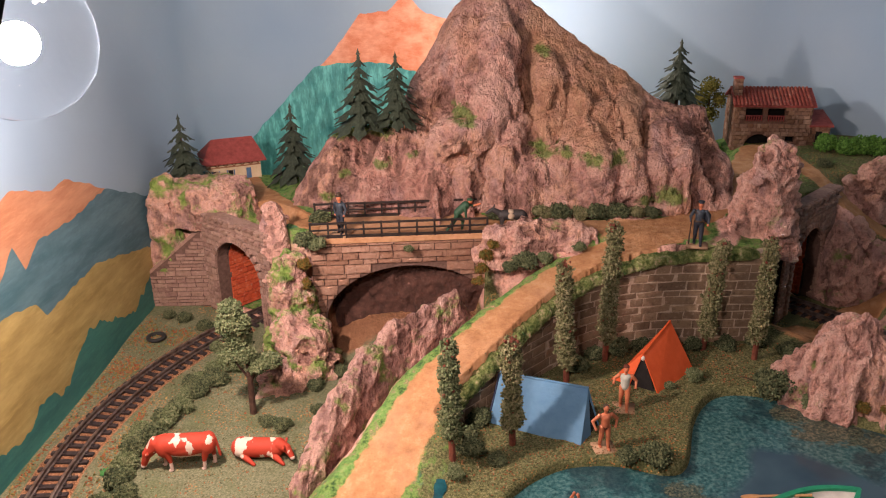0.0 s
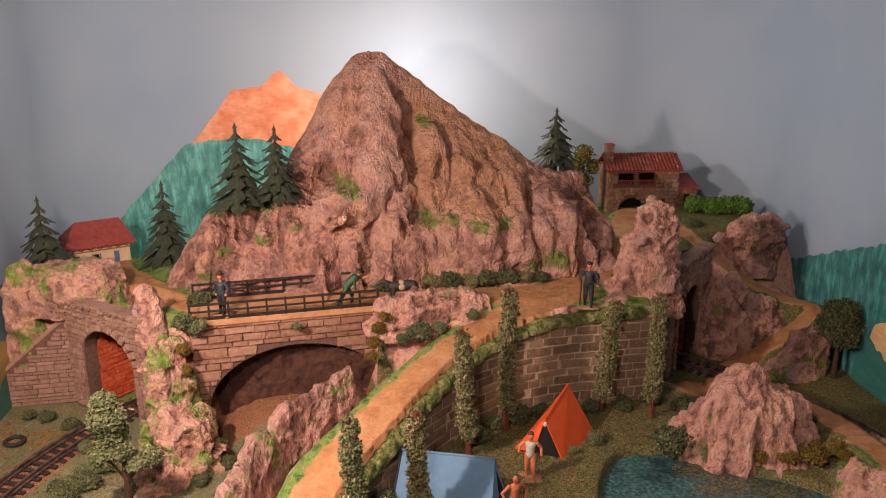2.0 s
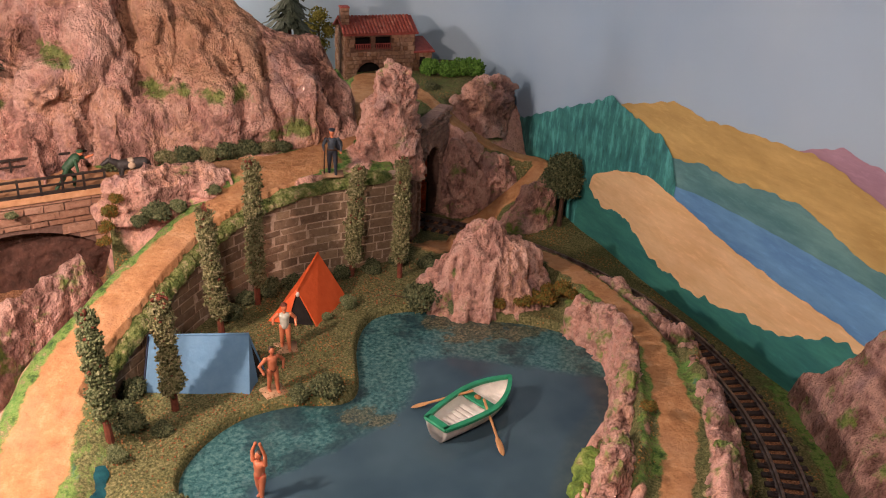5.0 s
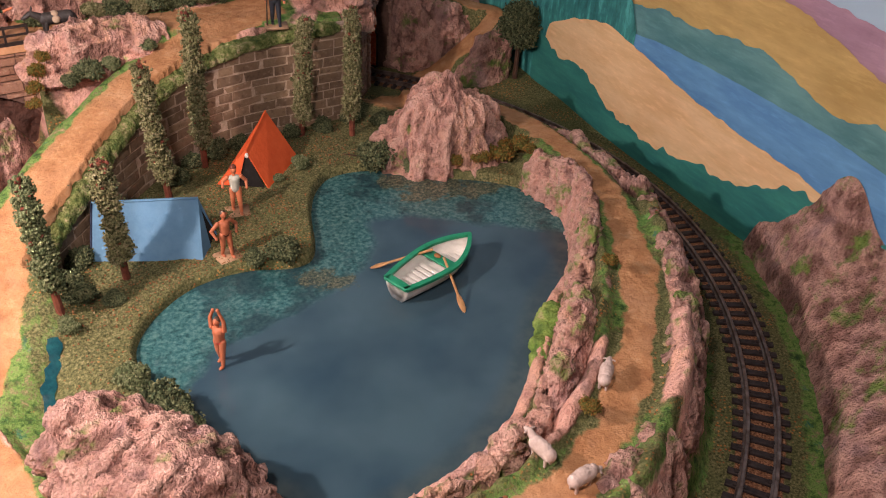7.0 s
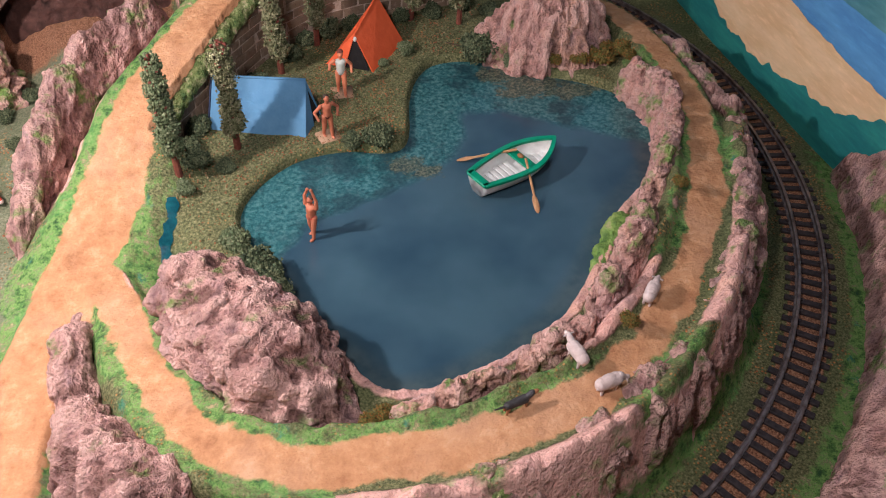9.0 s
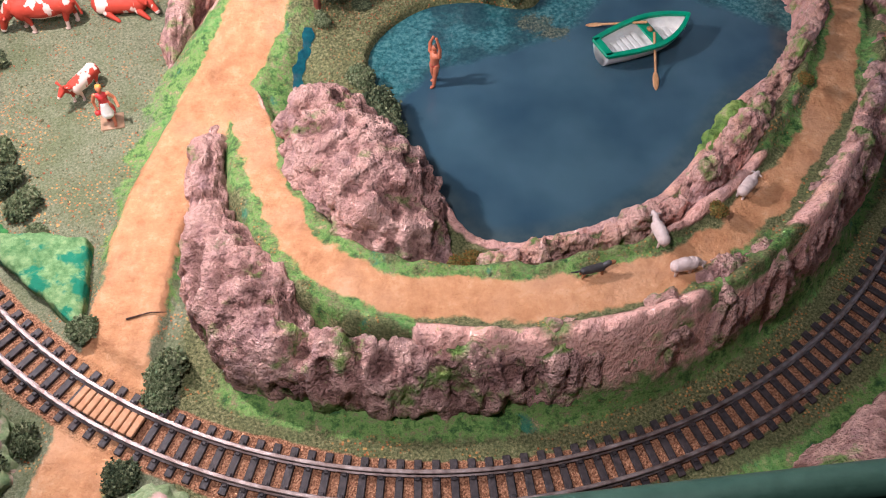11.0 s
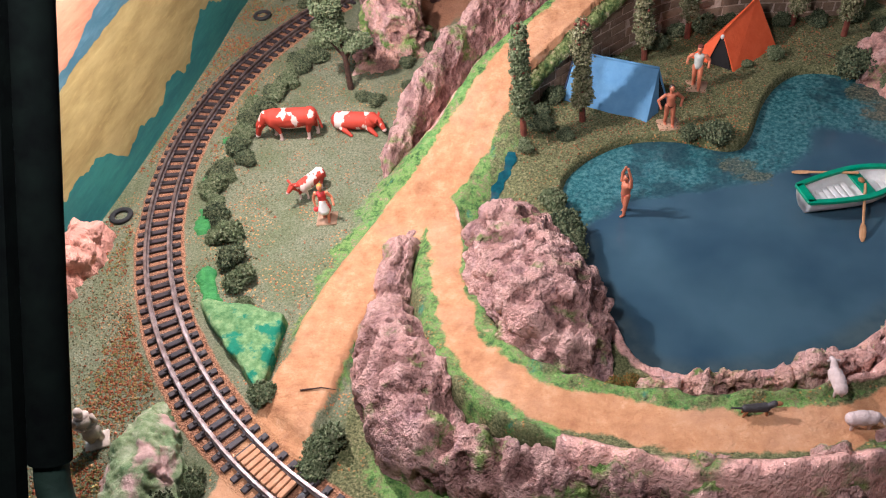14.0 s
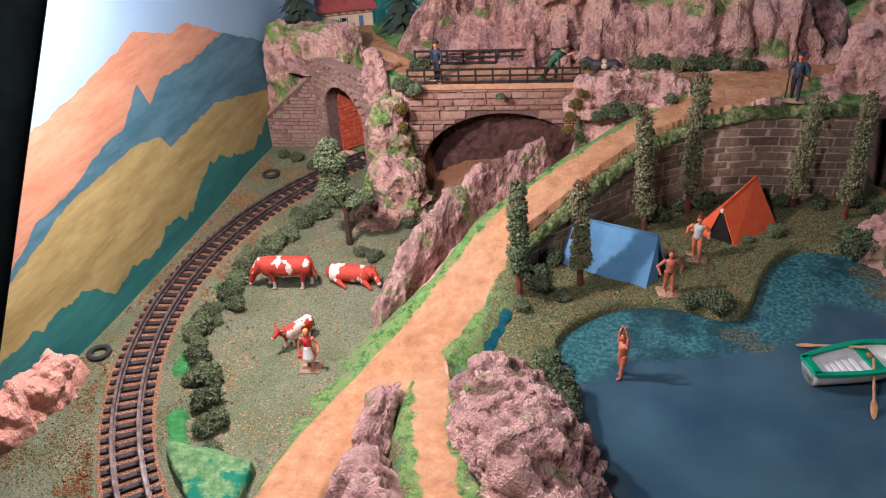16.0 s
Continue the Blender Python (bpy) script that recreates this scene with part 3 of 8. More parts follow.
    side = smooth(-7.0, -8.2, px) * smooth(-0.5, -2.5, py) * smooth(-24, -20, py)
    stony, painted = stony * (1 - side), np.maximum(painted, 0.5 * side * smooth(0.3, 0.8, stony))
    foot = smooth(-6.9, -6.4, px) * smooth(-3.2, -3.8, px) * smooth(-7.0, -6.2, py) * smooth(0.8, 0.0, py)
    stony, painted = stony * (1 - foot), np.maximum(painted * (1 - 0.6 * foot), 0.75 * foot * smooth(-5.4, -6.0, px))
    under = smooth(-12.8, -11.6, px) * smooth(-3.4, -4.4, px) * smooth(8.6, 10, py) * smooth(14.2, 13.4, py)
    stony, painted, gravel = stony * (1 - under), painted * (1 - under), np.maximum(gravel, 0.8 * under)
    z = z + under * (0.2 * ridged(px * 0.6, py * 0.6, 0 * px, 3))
    z = z + stony * (0.55 * rough + 0.25 * fine) * (1 - sandy)
    return z, sandy, stony, painted, gravel


xs, ys = np.arange(-X_WALL, X_WALL + 0.01, 0.11), np.arange(Y_FRONT, Y_BACK, 0.11)
gx, gy = np.meshgrid(xs, ys)
gz, sandy, stony, painted, gravel = ground_height(gx.ravel(), gy.ravel())
ground = sheet("ground", np.c_[gx.ravel(), gy.ravel(), gz], grid_faces(len(ys), len(xs)), GROUND)
for name, values in (("sandy", sandy), ("stony", stony), ("painted", painted), ("gravel", gravel)):
    ground.data.attributes.new(name, "FLOAT", "POINT").data.foreach_set("value", values.astype(np.float32))
ground.data.attributes.new("meadow", "FLOAT", "POINT").data.foreach_set("value", smooth(-8.6, -9.6, gx.ravel()).astype(np.float32))
tagged(ground, "diorama ground of sandy roads, painted grass and flocked turf", "ground", kind="structure")


def lift(x, y):
    """Height of the ground at one place."""
    i, j = min(max(int(round((y - ys[0]) / 0.11)), 0), len(ys) - 1), min(max(int(round((x - xs[0]) / 0.11)), 0), len(xs) - 1)
    return float(gz[i * len(xs) + j])


lx, ly = np.arange(-3.6, 16.6, 0.12), np.arange(-14.2, 5.6, 0.12)
hx, hy = np.meshgrid(lx, ly)
wet = grid_faces(len(ly), len(lx))
wet = wet[edge(hx.ravel(), hy.ravel(), LAKE_RING)[wet[:, 0]] > -0.6]
lake = sheet("water", np.c_[hx.ravel(), hy.ravel(), np.full(hx.size, 0.4)], wet, LAKE)
shallow = smooth(0.8, -0.7, edge(hx.ravel(), hy.ravel(), DEEP_RING) + 0.9 * (fbm(hx.ravel() * 0.6, hy.ravel() * 0.6, 0 * hx.ravel(), 3) - 0.5))
lake.data.attributes.new("shallow", "FLOAT", "POINT").data.foreach_set("value", shallow.astype(np.float32))
# where the painted reflections of bushes and boulder lie
mirrored = np.zeros(hx.size)
for wx_, wy_, ra, rb in ((11.2, 2.2, 1.6, 1.1), (13.4, 1.4, 1.5, 0.7), (10.2, 3.4, 1.0, 0.9), (12.4, 2.2, 1.0, 0.6), (4.4, -2.0, 0.9, 0.7), (5.1, -2.6, 0.7, 0.5)):
    mirrored = np.maximum(mirrored, 1.25 * np.exp(-((hx.ravel() - wx_) / ra) ** 2 - ((hy.ravel() - wy_) / rb) ** 2))
lake.data.attributes.new("mirrored", "FLOAT", "POINT").data.foreach_set("value", mirrored.astype(np.float32))
lake.data.attributes.new("bank", "FLOAT", "POINT").data.foreach_set("value", smooth(1.3, 0.1, edge(hx.ravel(), hy.ravel(), LAKE_RING)).astype(np.float32))
tagged(lake, "dark blue resin pond with a teal shallow margin", "pond", kind="structure")


# ---- backdrop and case ----
BEND = 8.0          # radius of the backdrop's rounded corners


def wall_at(s):
    """Plan of the bent backdrop: s runs from the left front corner round the back to the right front."""
    rad = BEND
    a, b = Y_BACK - rad - Y_FRONT, 2 * (X_WALL - rad)
    q = rad * math.pi / 2
    if s < a:
        return -X_WALL, Y_FRONT + s, 1, 0
    if s < a + q:
        t = (s - a) / rad
        return -X_WALL + rad - rad * math.cos(t), Y_BACK - rad + rad * math.sin(t), math.cos(t), -math.sin(t)
    if s < a + q + b:
        return -X_WALL + rad + s - a - q, Y_BACK, 0, -1
    if s < a + 2 * q + b:
        t = (s - a - q - b) / rad
        return X_WALL - rad + rad * math.sin(t), Y_BACK - rad + rad * math.cos(t), -math.sin(t), -math.cos(t)
    return X_WALL, Y_BACK - rad - (s - a - 2 * q - b), -1, 0


S_END = 2 * (Y_BACK - BEND - Y_FRONT) + BEND * math.pi + 2 * (X_WALL - BEND)


def s_of(x=None, y=None, left=True):
    """Length along the backdrop of a place on the left wall, the back or the right wall."""
    a, q, flat = Y_BACK - BEND - Y_FRONT, BEND * math.pi / 2, X_WALL - BEND
    if x is not None:
        if abs(x) <= flat:
            return a + q + x + flat
        t = BEND * math.asin(min(1, (abs(x) - flat) / BEND))
        return a + q - t if x < 0 else a + q + 2 * flat + t
    s = y - Y_FRONT if y < Y_BACK - BEND else a + BEND * math.asin(min(1, (y - Y_BACK + BEND) / BEND))
    return s if left else S_END - s


k = Mat("painted_sky", 0.75, spec=0.2)
k.colour(k.mix(k.level(k.noise(0.06, 3), 0.35, 0.65), (0.24, 0.355, 0.47), (0.31, 0.42, 0.51)))
k.bump(k.noise(2, 5), 0.03, 0.4)
SKY = k.done()
ss = np.linspace(0, S_END, 240)
rows = [wall_at(s) for s in ss]
back = []
for z in (-1.5, 8, 18, Z_TOP):
    back += [(x, y, z) for x, y, nx, ny in rows]
n = len(back)
back += [(x - nx * 0.6, y - ny * 0.6, z) for z in (-1.5, 8, 18, Z_TOP) for x, y, nx, ny in rows]
fs = grid_faces(4, len(ss)).tolist()
fs += [[b + n for b in f[::-1]] for f in fs]
backdrop = sheet("backdrop", back, fs, SKY)
tagged(backdrop, "backdrop board painted with grey blue sky", "backdrop", kind="structure")
bm = bmesh.new()
box(bm, -X_WALL - 1, X_WALL + 1, -0.5, Y_BACK + 1, Z_TOP, Z_TOP + 0.6)
ceiling = part("ceiling", bm, plain("case_ceiling_paint", (0.1, 0.1, 0.1), (0.14, 0.14, 0.14), 0.8, 1))
tagged(ceiling, "plain painted lid of the display case", "ceiling", kind="structure")

# ---- track ----
track = thing("railway_track", "narrow model railway loop with dark sleepers and steel rails", "railway track")


def rail_mesh(radius, a0, a1):
    bm = bmesh.new()
    prof = [(-0.11, -0.24), (0.11, -0.24), (0.11, -0.2), (0.035, -0.17), (0.035, -0.09), (0.065, -0.06), (0.065, -0.01), (0.045, 0.0), (-0.045, 0.0), (-0.065, -0.01), (-0.065, -0.06), (-0.035, -0.09), (-0.035, -0.17), (-0.11, -0.2)]
    last = None
    for i in range(181):
        a = math.radians(a0 + (a1 - a0) * i / 180)
        ring = [bm.verts.new(((radius + u) * math.cos(a), (radius + u) * math.sin(a), w)) for u, w in prof]
        if last:
            for j in range(len(prof)):
                bm.faces.new((last[j], last[(j + 1) % len(prof)], ring[(j + 1) % len(prof)], ring[j]))
        last = ring
    return bm


A0, A1 = 135.0, 409.0
for off in (-0.5, 0.5):
    part("rail", rail_mesh(R_TRACK + off, A0, A1), RAIL, track)
bm = bmesh.new()
box(bm, -0.95, 0.95, -0.12, 0.12, -0.36, -0.235, 0.02)
for u in (-0.66, -0.34, 0.34, 0.66):
    box(bm, u - 0.06, u + 0.06, -0.07, 0.07, -0.236, -0.17, 0.015)
first = part("sleeper", bm, SLEEPER, track)
count = int(math.radians(A1 - A0) * R_TRACK / 0.56)
for i in range(count):
    a = math.radians(A0) + (i + 0.5) * math.radians(A1 - A0) / count
    ob = first if i == 0 else new("sleeper", first.data)
    ob.parent = track
    ob.matrix_world = pose(R_TRACK * math.cos(a) * G, R_TRACK * math.sin(a) * G, 0, 0, 0, math.degrees(a) + random.uniform(-0.6, 0.6))


# ---- rocks ----
def billow(x, y, z):
    return np.abs(2 * vnoise(x, y, z) - 1)


def crumple(v, shape, wrap, amount, seed=0.0, fold=(1, 1, 1), size=1.0, hold=1.0):
    """Pushes a grid of points out and in along its normals like crumpled, plastered paper."""
    p = v.reshape(*shape, 3)
    du = np.gradient(p, axis=0)
    dv = (np.roll(p, -1, 1) - np.roll(p, 1, 1)) / 2 if wrap else np.gradient(p, axis=1)
    nrm = np.cross(dv, du).reshape(-1, 3)
    nrm /= np.linalg.norm(nrm, axis=1)[:, None] + 1e-9
    q = v * np.array(fold) / size + seed * 7.31
    x, y, z = q.T
    wx, wy, wz = (fbm(x * 0.9 + o, y * 0.9 - o, z * 0.9 + o, 3) - 0.5 for o in (3.0, 17.0, 41.0))
    x, y, z = x + 0.9 * wx, y + 0.9 * wy, z + 0.9 * wz
    d = 0.55 * (billow(x * 0.75, y * 0.75, z * 0.75) - 0.35) + 0.34 * (billow(x * 1.7 + 5, y * 1.7, z * 1.7) - 0.35)
    d = d + 0.2 * (ridged(x * 2.6, y * 2.6, z * 2.6, 2) - 0.5) + 0.06 * (billow(x * 4.6, y * 4.6, z * 4.6) - 0.4)
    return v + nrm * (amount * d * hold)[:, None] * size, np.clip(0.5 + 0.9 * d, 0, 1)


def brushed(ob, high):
    # relief height, for the colouring of shaded hollows and lit ridges
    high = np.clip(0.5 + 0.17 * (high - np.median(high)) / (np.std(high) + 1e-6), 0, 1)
    ob.data.attributes.new("brush_shade", "FLOAT", "POINT").data.foreach_set("value", high.astype(np.float32))
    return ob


def crag(name, cx, cy, rx, ry, z0, z1, turn=0.0, seed=0, material=None, label="", step=0.085, lean=(0, 0), rough=0.35, blunt=2.6, freq=0.5, category="rock", group="", size=1.0, fold=(1, 1, 1), corners=None):
    """A free-standing crumpled rock: a dome with folds."""
    n = max(30, int(2 * math.pi * max(rx, ry) / step))
    m = max(12, int((max(rx, ry) + z1 - z0) / step))
    th, v = np.meshgrid(np.linspace(0, 2 * math.pi, n, endpoint=False), np.linspace(0, 0.985, m))
    th, v = th.ravel(), v.ravel()
    ang = v * math.pi / 2
    wide, tall = np.cos(ang) ** (2 / blunt), np.sin(ang) ** (2 / blunt)
    x, y, z = rx * wide * np.cos(th), ry * wide * np.sin(th), z0 + (z1 - z0) * tall
    if corners:
        ring = [(math.atan2(b, a) % (2 * math.pi), math.hypot(a, b)) for a, b in corners]
        reach = np.min([q / np.maximum(np.cos(th - a), 1e-3) for a, q in ring], axis=0)
        x, y = x * reach, y * reach
    s = 9.7 * seed + 3.1
    big = fbm(x * freq + s, y * freq, z * freq, 3) - 0.5
    f = 1 + rough * 1.5 * big
    x, y = x * f + lean[0] * tall, y * f + lean[1] * tall
    z = z + (z1 - z0) * rough * 1.1 * big * np.sin(ang) * np.clip(v * 3, 0, 1)
    c, q = math.cos(math.radians(turn)), math.sin(math.radians(turn))
    verts, high0 = crumple(np.c_[cx + x * c - y * q, cy + x * q + y * c, z], (m, n), True, -rough * 2.6, seed, fold, size)
    verts, high = crumple(verts, (m, n), True, -rough * 1.1, seed + 1, fold, 0.55)
    high = 0.5 * high0 + 0.5 * high
    fs = grid_faces(m, n, True).tolist() + [list(range((m - 1) * n, m * n))]
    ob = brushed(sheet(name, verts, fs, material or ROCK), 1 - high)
    return tagged(ob, label or "crumpled plaster rock painted pink and mauve", category, group)


def ridge(name, line, seed=0, material=None, label="", category="rock", rough=0.5, step=0.085, size=0.8, lump=0.5, blunt=0.85, skew=(1, 1), fold=(1, 1, 1)):
    """A long rock bank: line holds x, y, foot height, top height and half width."""
    pts = np.array(line, float)
    cum = np.r_[0, np.cumsum(np.hypot(*np.diff(pts[:, :2], axis=0).T))]
    s = np.arange(0, cum[-1], step)
    p = np.stack([np.interp(s, cum, pts[:, i]) for i in range(5)], 1)
    for i in (0, 1):
        w = max(3, int(1.2 / step) | 1)
        p[:, i] = np.convolve(np.pad(p[:, i], w // 2, mode="edge"), np.ones(w) / w, "valid")[:len(s)]
    t = np.gradient(p[:, :2], axis=0)
    t /= np.linalg.norm(t, axis=1)[:, None] + 1e-9
    n = max(14, int(((skew[0] + skew[1]) * pts[:, 4].max() + 1.6 * (pts[:, 3] - pts[:, 2]).max()) / step))
    a = np.linspace(0, math.pi, n)
    ends = np.clip(np.minimum(s, cum[-1] - s) / (1.6 * pts[:, 4].mean() + 0.1), 0.02, 1) ** 0.7
    wob = 1 + lump * 2 * (fbm(s * 1.1 + seed * 5.3, 0 * s, 0 * s, 4, 0.65) - 0.5)
    wid, tall = p[:, 4] * ends * (0.5 + 0.5 * wob), (p[:, 3] - p[:, 2]) * ends * wob
    off = np.sign(np.cos(a)) * np.abs(np.cos(a)) ** 0.85
    off = off * np.where(off > 0, skew[0], skew[1])
    x = p[:, 0][:, None] + t[:, 1][:, None] * wid[:, None] * off
    y = p[:, 1][:, None] - t[:, 0][:, None] * wid[:, None] * off
    z = p[:, 2][:, None] + tall[:, None] * np.sin(a) ** blunt
    verts, high0 = crumple(np.c_[x.ravel(), y.ravel(), z.ravel()], (len(s), n), False, rough * 1.3, seed, fold, size)
    verts, high = crumple(verts, (len(s), n), False, rough * 0.55, seed + 1, fold, 0.55)
    high = np.clip(0.95 - 0.5 * high0 - 0.5 * high, 0, 1)
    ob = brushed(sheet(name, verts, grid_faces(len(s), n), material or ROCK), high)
    return tagged(ob, label or "long crumpled plaster rock bank painted pink and mauve", category)


# ribs (negative) and gullies (positive) of the mountain: line in x and height, width, push to the rear
FOLDS = [([(-2.7, 17.0), (-2.85, 15.1), (-2.9, 12.8), (-3.6, 10.8), (-5.2, 9.7)], 0.75, -0.8), ([(-5.2, 9.9), (-6.2, 8.8), (-6.4, 7.6), (-6.1, 5.6)], 0.55, -0.85),
         ([(-5.0, 9.0), (-5.3, 7.6), (-5.1, 5.6)], 0.42, 0.8), ([(-3.7, 10.2), (-4.5, 8.4), (-4.3, 7.2)], 0.4, -0.55), ([(-3.9, 8.8), (-3.6, 7.6), (-3.6, 5.6)], 0.5, 0.75),
         ([(-2.2, 9.6), (-2.6, 8.0), (-2.7, 5.8)], 0.5, -0.5), ([(-1.3, 14.8), (-1.3, 11.6), (-1.3, 9.6)], 0.5, 0.75), ([(-0.25, 13.6), (-0.3, 11.4)], 0.3, -0.4),
         ([(0.6, 11.4), (0.5, 9.4)], 0.35, 0.8), ([(1.5, 13.0), (2.2, 9.8)], 0.7, -0.45), ([(3.3, 12.4), (3.5, 9.6)], 0.6, 0.4), ([(4.9, 11.6), (5.0, 8.6), (5.4, 6.6)], 0.35, 0.8),
         ([(6.6, 11), (7.2, 6)], 0.8, -0.5), ([(8.3, 11), (8.4, 6.5)], 0.4, 0.4), ([(-4.6, 16.4), (-7.0, 12.0), (-9.2, 8.6)], 0.6, -0.4), ([(-3.9, 15.6), (-5.4, 12.2), (-7.4, 8.4)], 0.5, 0.3),
         ([(-10.6, 9.8), (-10.4, 6)], 0.5, 0.35), ([(-11.9, 9.8), (-12.4, 6)], 0.5, -0.3), ([(-9.0, 9.9), (-9.2, 8.8)], 0.35, -0.5), ([(-0.4, 8.6), (-0.2, 6)], 0.6, 0.4), ([(2.2, 8.8), (2.6, 6)], 0.7, -0.4)]


def skin(name, front, crest, rear, cols, rise, material, label, category, rough, fold, xs_m):
    """A mountain side: per column a profile from the foot over the crest and down behind."""
    us = np.r_[np.linspace(0, 1, cols), np.linspace(1, 1.6, cols // 4)[1:]]
    x, u = np.meshgrid(xs_m, us, indexing="ij")
    x, u = x.ravel(), u.ravel()
    yf, yc, zc = front(x), crest(x)[0], crest(x)[1]
    share = rise(np.clip(u, 0, 1), x)
    y = yf + (yc - yf) * u + 1.5 * np.clip(u - 1, 0, 1) * rear
    z = 5.0 + (zc - 5.0) * np.where(u <= 1, share, 1 - np.clip((u - 1) / 0.6, 0, 1) ** 1.6)
    shape = (len(xs_m), len(us))
    hold = 1 - 0.85 * np.exp(-((u - 1) / 0.22) ** 2)
    for line, wide, push in FOLDS:
        d, _, _ = along(x, z, [(a, b, 0) for a, b in line])
        y = y + 1.35 * push * np.exp(-(d / wide) ** 2) * hold
    v, high0 = crumple(np.c_[x, y, z], shape, False, 0.95, 3, fold, 2.2, hold)
    v, _ = crumple(v, shape, False, 0.55, 5, (1, 1, 0.45), 1.0, 0.4 + 0.6 * hold)
    v, high = crumple(v, shape, False, 0.16, 6, (1, 1, 0.6), 0.5)
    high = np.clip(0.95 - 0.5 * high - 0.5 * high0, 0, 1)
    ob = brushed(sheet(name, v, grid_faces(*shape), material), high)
    tan = smooth(-2.6, -0.2, v[:, 0]) * smooth(7.4, 10.4, v[:, 2]) * smooth(6.2, 4.2, v[:, 0]) + 0.25 * smooth(12.5, 15, v[:, 2]) + 0.3 * smooth(-3, -5, v[:, 0]) * smooth(8, 11, v[:, 2])
    moss = smooth(-8.2, -9.2, v[:, 0]) * smooth(9.2, 9.7, v[:, 2]) * 0.9
    for mx, mz, rad in ((-5.0, 11.1, 0.8), (-4.4, 10.9, 0.5), (-0.5, 14.1, 0.6), (-0.6, 9.2, 0.9), (0.6, 9.3, 0.7), (2.0, 9.1, 0.8), (3.4, 9.0, 0.8), (-9.3, 8.4, 0.7), (-11.4, 7.8, 0.5), (-7.7, 8.8, 0.45), (6.2, 7.1, 1.1), (5.0, 6.8, 0.8), (-12.4, 6.6, 0.7)):
        moss = np.maximum(moss, np.exp(-(((v[:, 0] - mx) / rad) ** 2 + ((v[:, 2] - mz) / (0.6 * rad)) ** 2)))
    for key, val in (("tan", tan), ("moss", moss)):
        ob.data.attributes.new(key, "FLOAT", "POINT").data.foreach_set("value", val.astype(np.float32))
    return tagged(ob, label, category)


def crest_line(x):
    z = np.interp(x, [-15.4, -14.6, -13.6, -12.4, -11.6, -9.6, -8.6, -7.8, -6.6, -5.4, -4.4, -3.4, -2.6, -0.7, 0.2, 3.0, 5.5, 6.4, 8.6, 9.4, 10.0, 10.6],
                  [4.6, 6.0, 7.9, 9.5, 10.0, 10.1, 10.7, 12.3, 14.1, 16.2, 17.5, 17.8, 17.5, 16.1, 15.2, 13.5, 11.6, 11.1, 10.9, 8.6, 6.6, 4.8])
    y = np.interp(x, [-15, -12, -9.5, -6.5, 0, 5, 10], [17.0, 16.6, 17.4, 19.8, 19.6, 18.4, 17.8])
    return y, z


def foot_line(x):
    return np.interp(x, [-15, -12.5, -9, -5, 2, 7, 9, 10.6], [15.4, 14.2, 13.4, 13.3, 13.4, 13.9, 14.6, 16.0])


def mountain_rise(u, x):
    tall = crest_line(x)[1] - 5.0
    bold = np.interp(u, [0, 0.03, 0.2, 0.45, 0.7, 1], [0, 0.1, 0.28, 0.5, 0.74, 1])
    shelf = np.clip(4.1 / np.maximum(tall, 0.1), 0.2, 0.75)
    steps = np.array([[0, 0], [0.04, 0.42], [0.12, 0.84], [0.18, 0.97], [0.3, 1.03]])
    low = np.interp(u, steps[:, 0], steps[:, 1]) * shelf
    ledge = np.where(u < 0.3, low, 1.03 * shelf + (1 - 1.03 * shelf) * np.clip((u - 0.3) / 0.7, 0, 1) ** 0.9)
    block = np.interp(u, [0, 0.12, 0.3, 0.6, 1], [0, 0.34, 0.6, 0.86, 1])
    w, s = smooth(-2.4, -0.8, x), smooth(-9.2, -11.8, x) + smooth(5.0, 6.4, x)
    return (bold * (1 - w) + ledge * w) * (1 - s) + block * s


mountain = skin("mountain", foot_line, crest_line, 2.0, 190, mountain_rise, MOUNTAIN, "tall pink plaster mountain with folds and patches of moss", "mountain", 0.5, (1, 0.8, 0.42), np.arange(-15.4, 10.7, 0.075))


def slope_height(px, py):
    d = np.hypot(px, py) - 23.2
    z = -0.6 + 1.3 * smooth(0.0, 0.7, d) + 0.95 * np.clip(d - 0.4, 0, 5) + 3.6 * np.exp(-((px - 23.6) / 1.3) ** 2 - ((py + 9.6) / 1.6) ** 2)
    z = z * smooth(-5.6, -6.4, py) - 0.8 * smooth(-6.4, -5.6, py)
    return z - 1.2 * smooth(0.25, -0.4, d)


px, py = np.meshgrid(np.arange(7.0, 23.1, 0.11), np.arange(-24.5, -3.4, 0.11))
v, high = crumple(np.c_[px.ravel(), py.ravel(), slope_height(px.ravel(), py.ravel())], px.shape, False, -0.5, 8, size=0.6)
tagged(brushed(sheet("rock_slope", v, grid_faces(*px.shape), MOSSMAUVE), 1 - high), "low pink rock slope beside the outer curve of the track", "rock")


ridge("front_rock", [(9.0, -22.3, -0.6, 0.3, 0.7), (10.6, -21.9, -0.6, 0.9, 1.0), (12.4, -21.2, -0.6, 1.2, 1.2), (14.2, -20.3, -0.6, 1.5, 1.2), (15.8, -19.0, -0.6, 1.7, 1.0)], 52, MAUVE, "low violet grey rock at the front of the case", rough=0.5, lump=0.3)

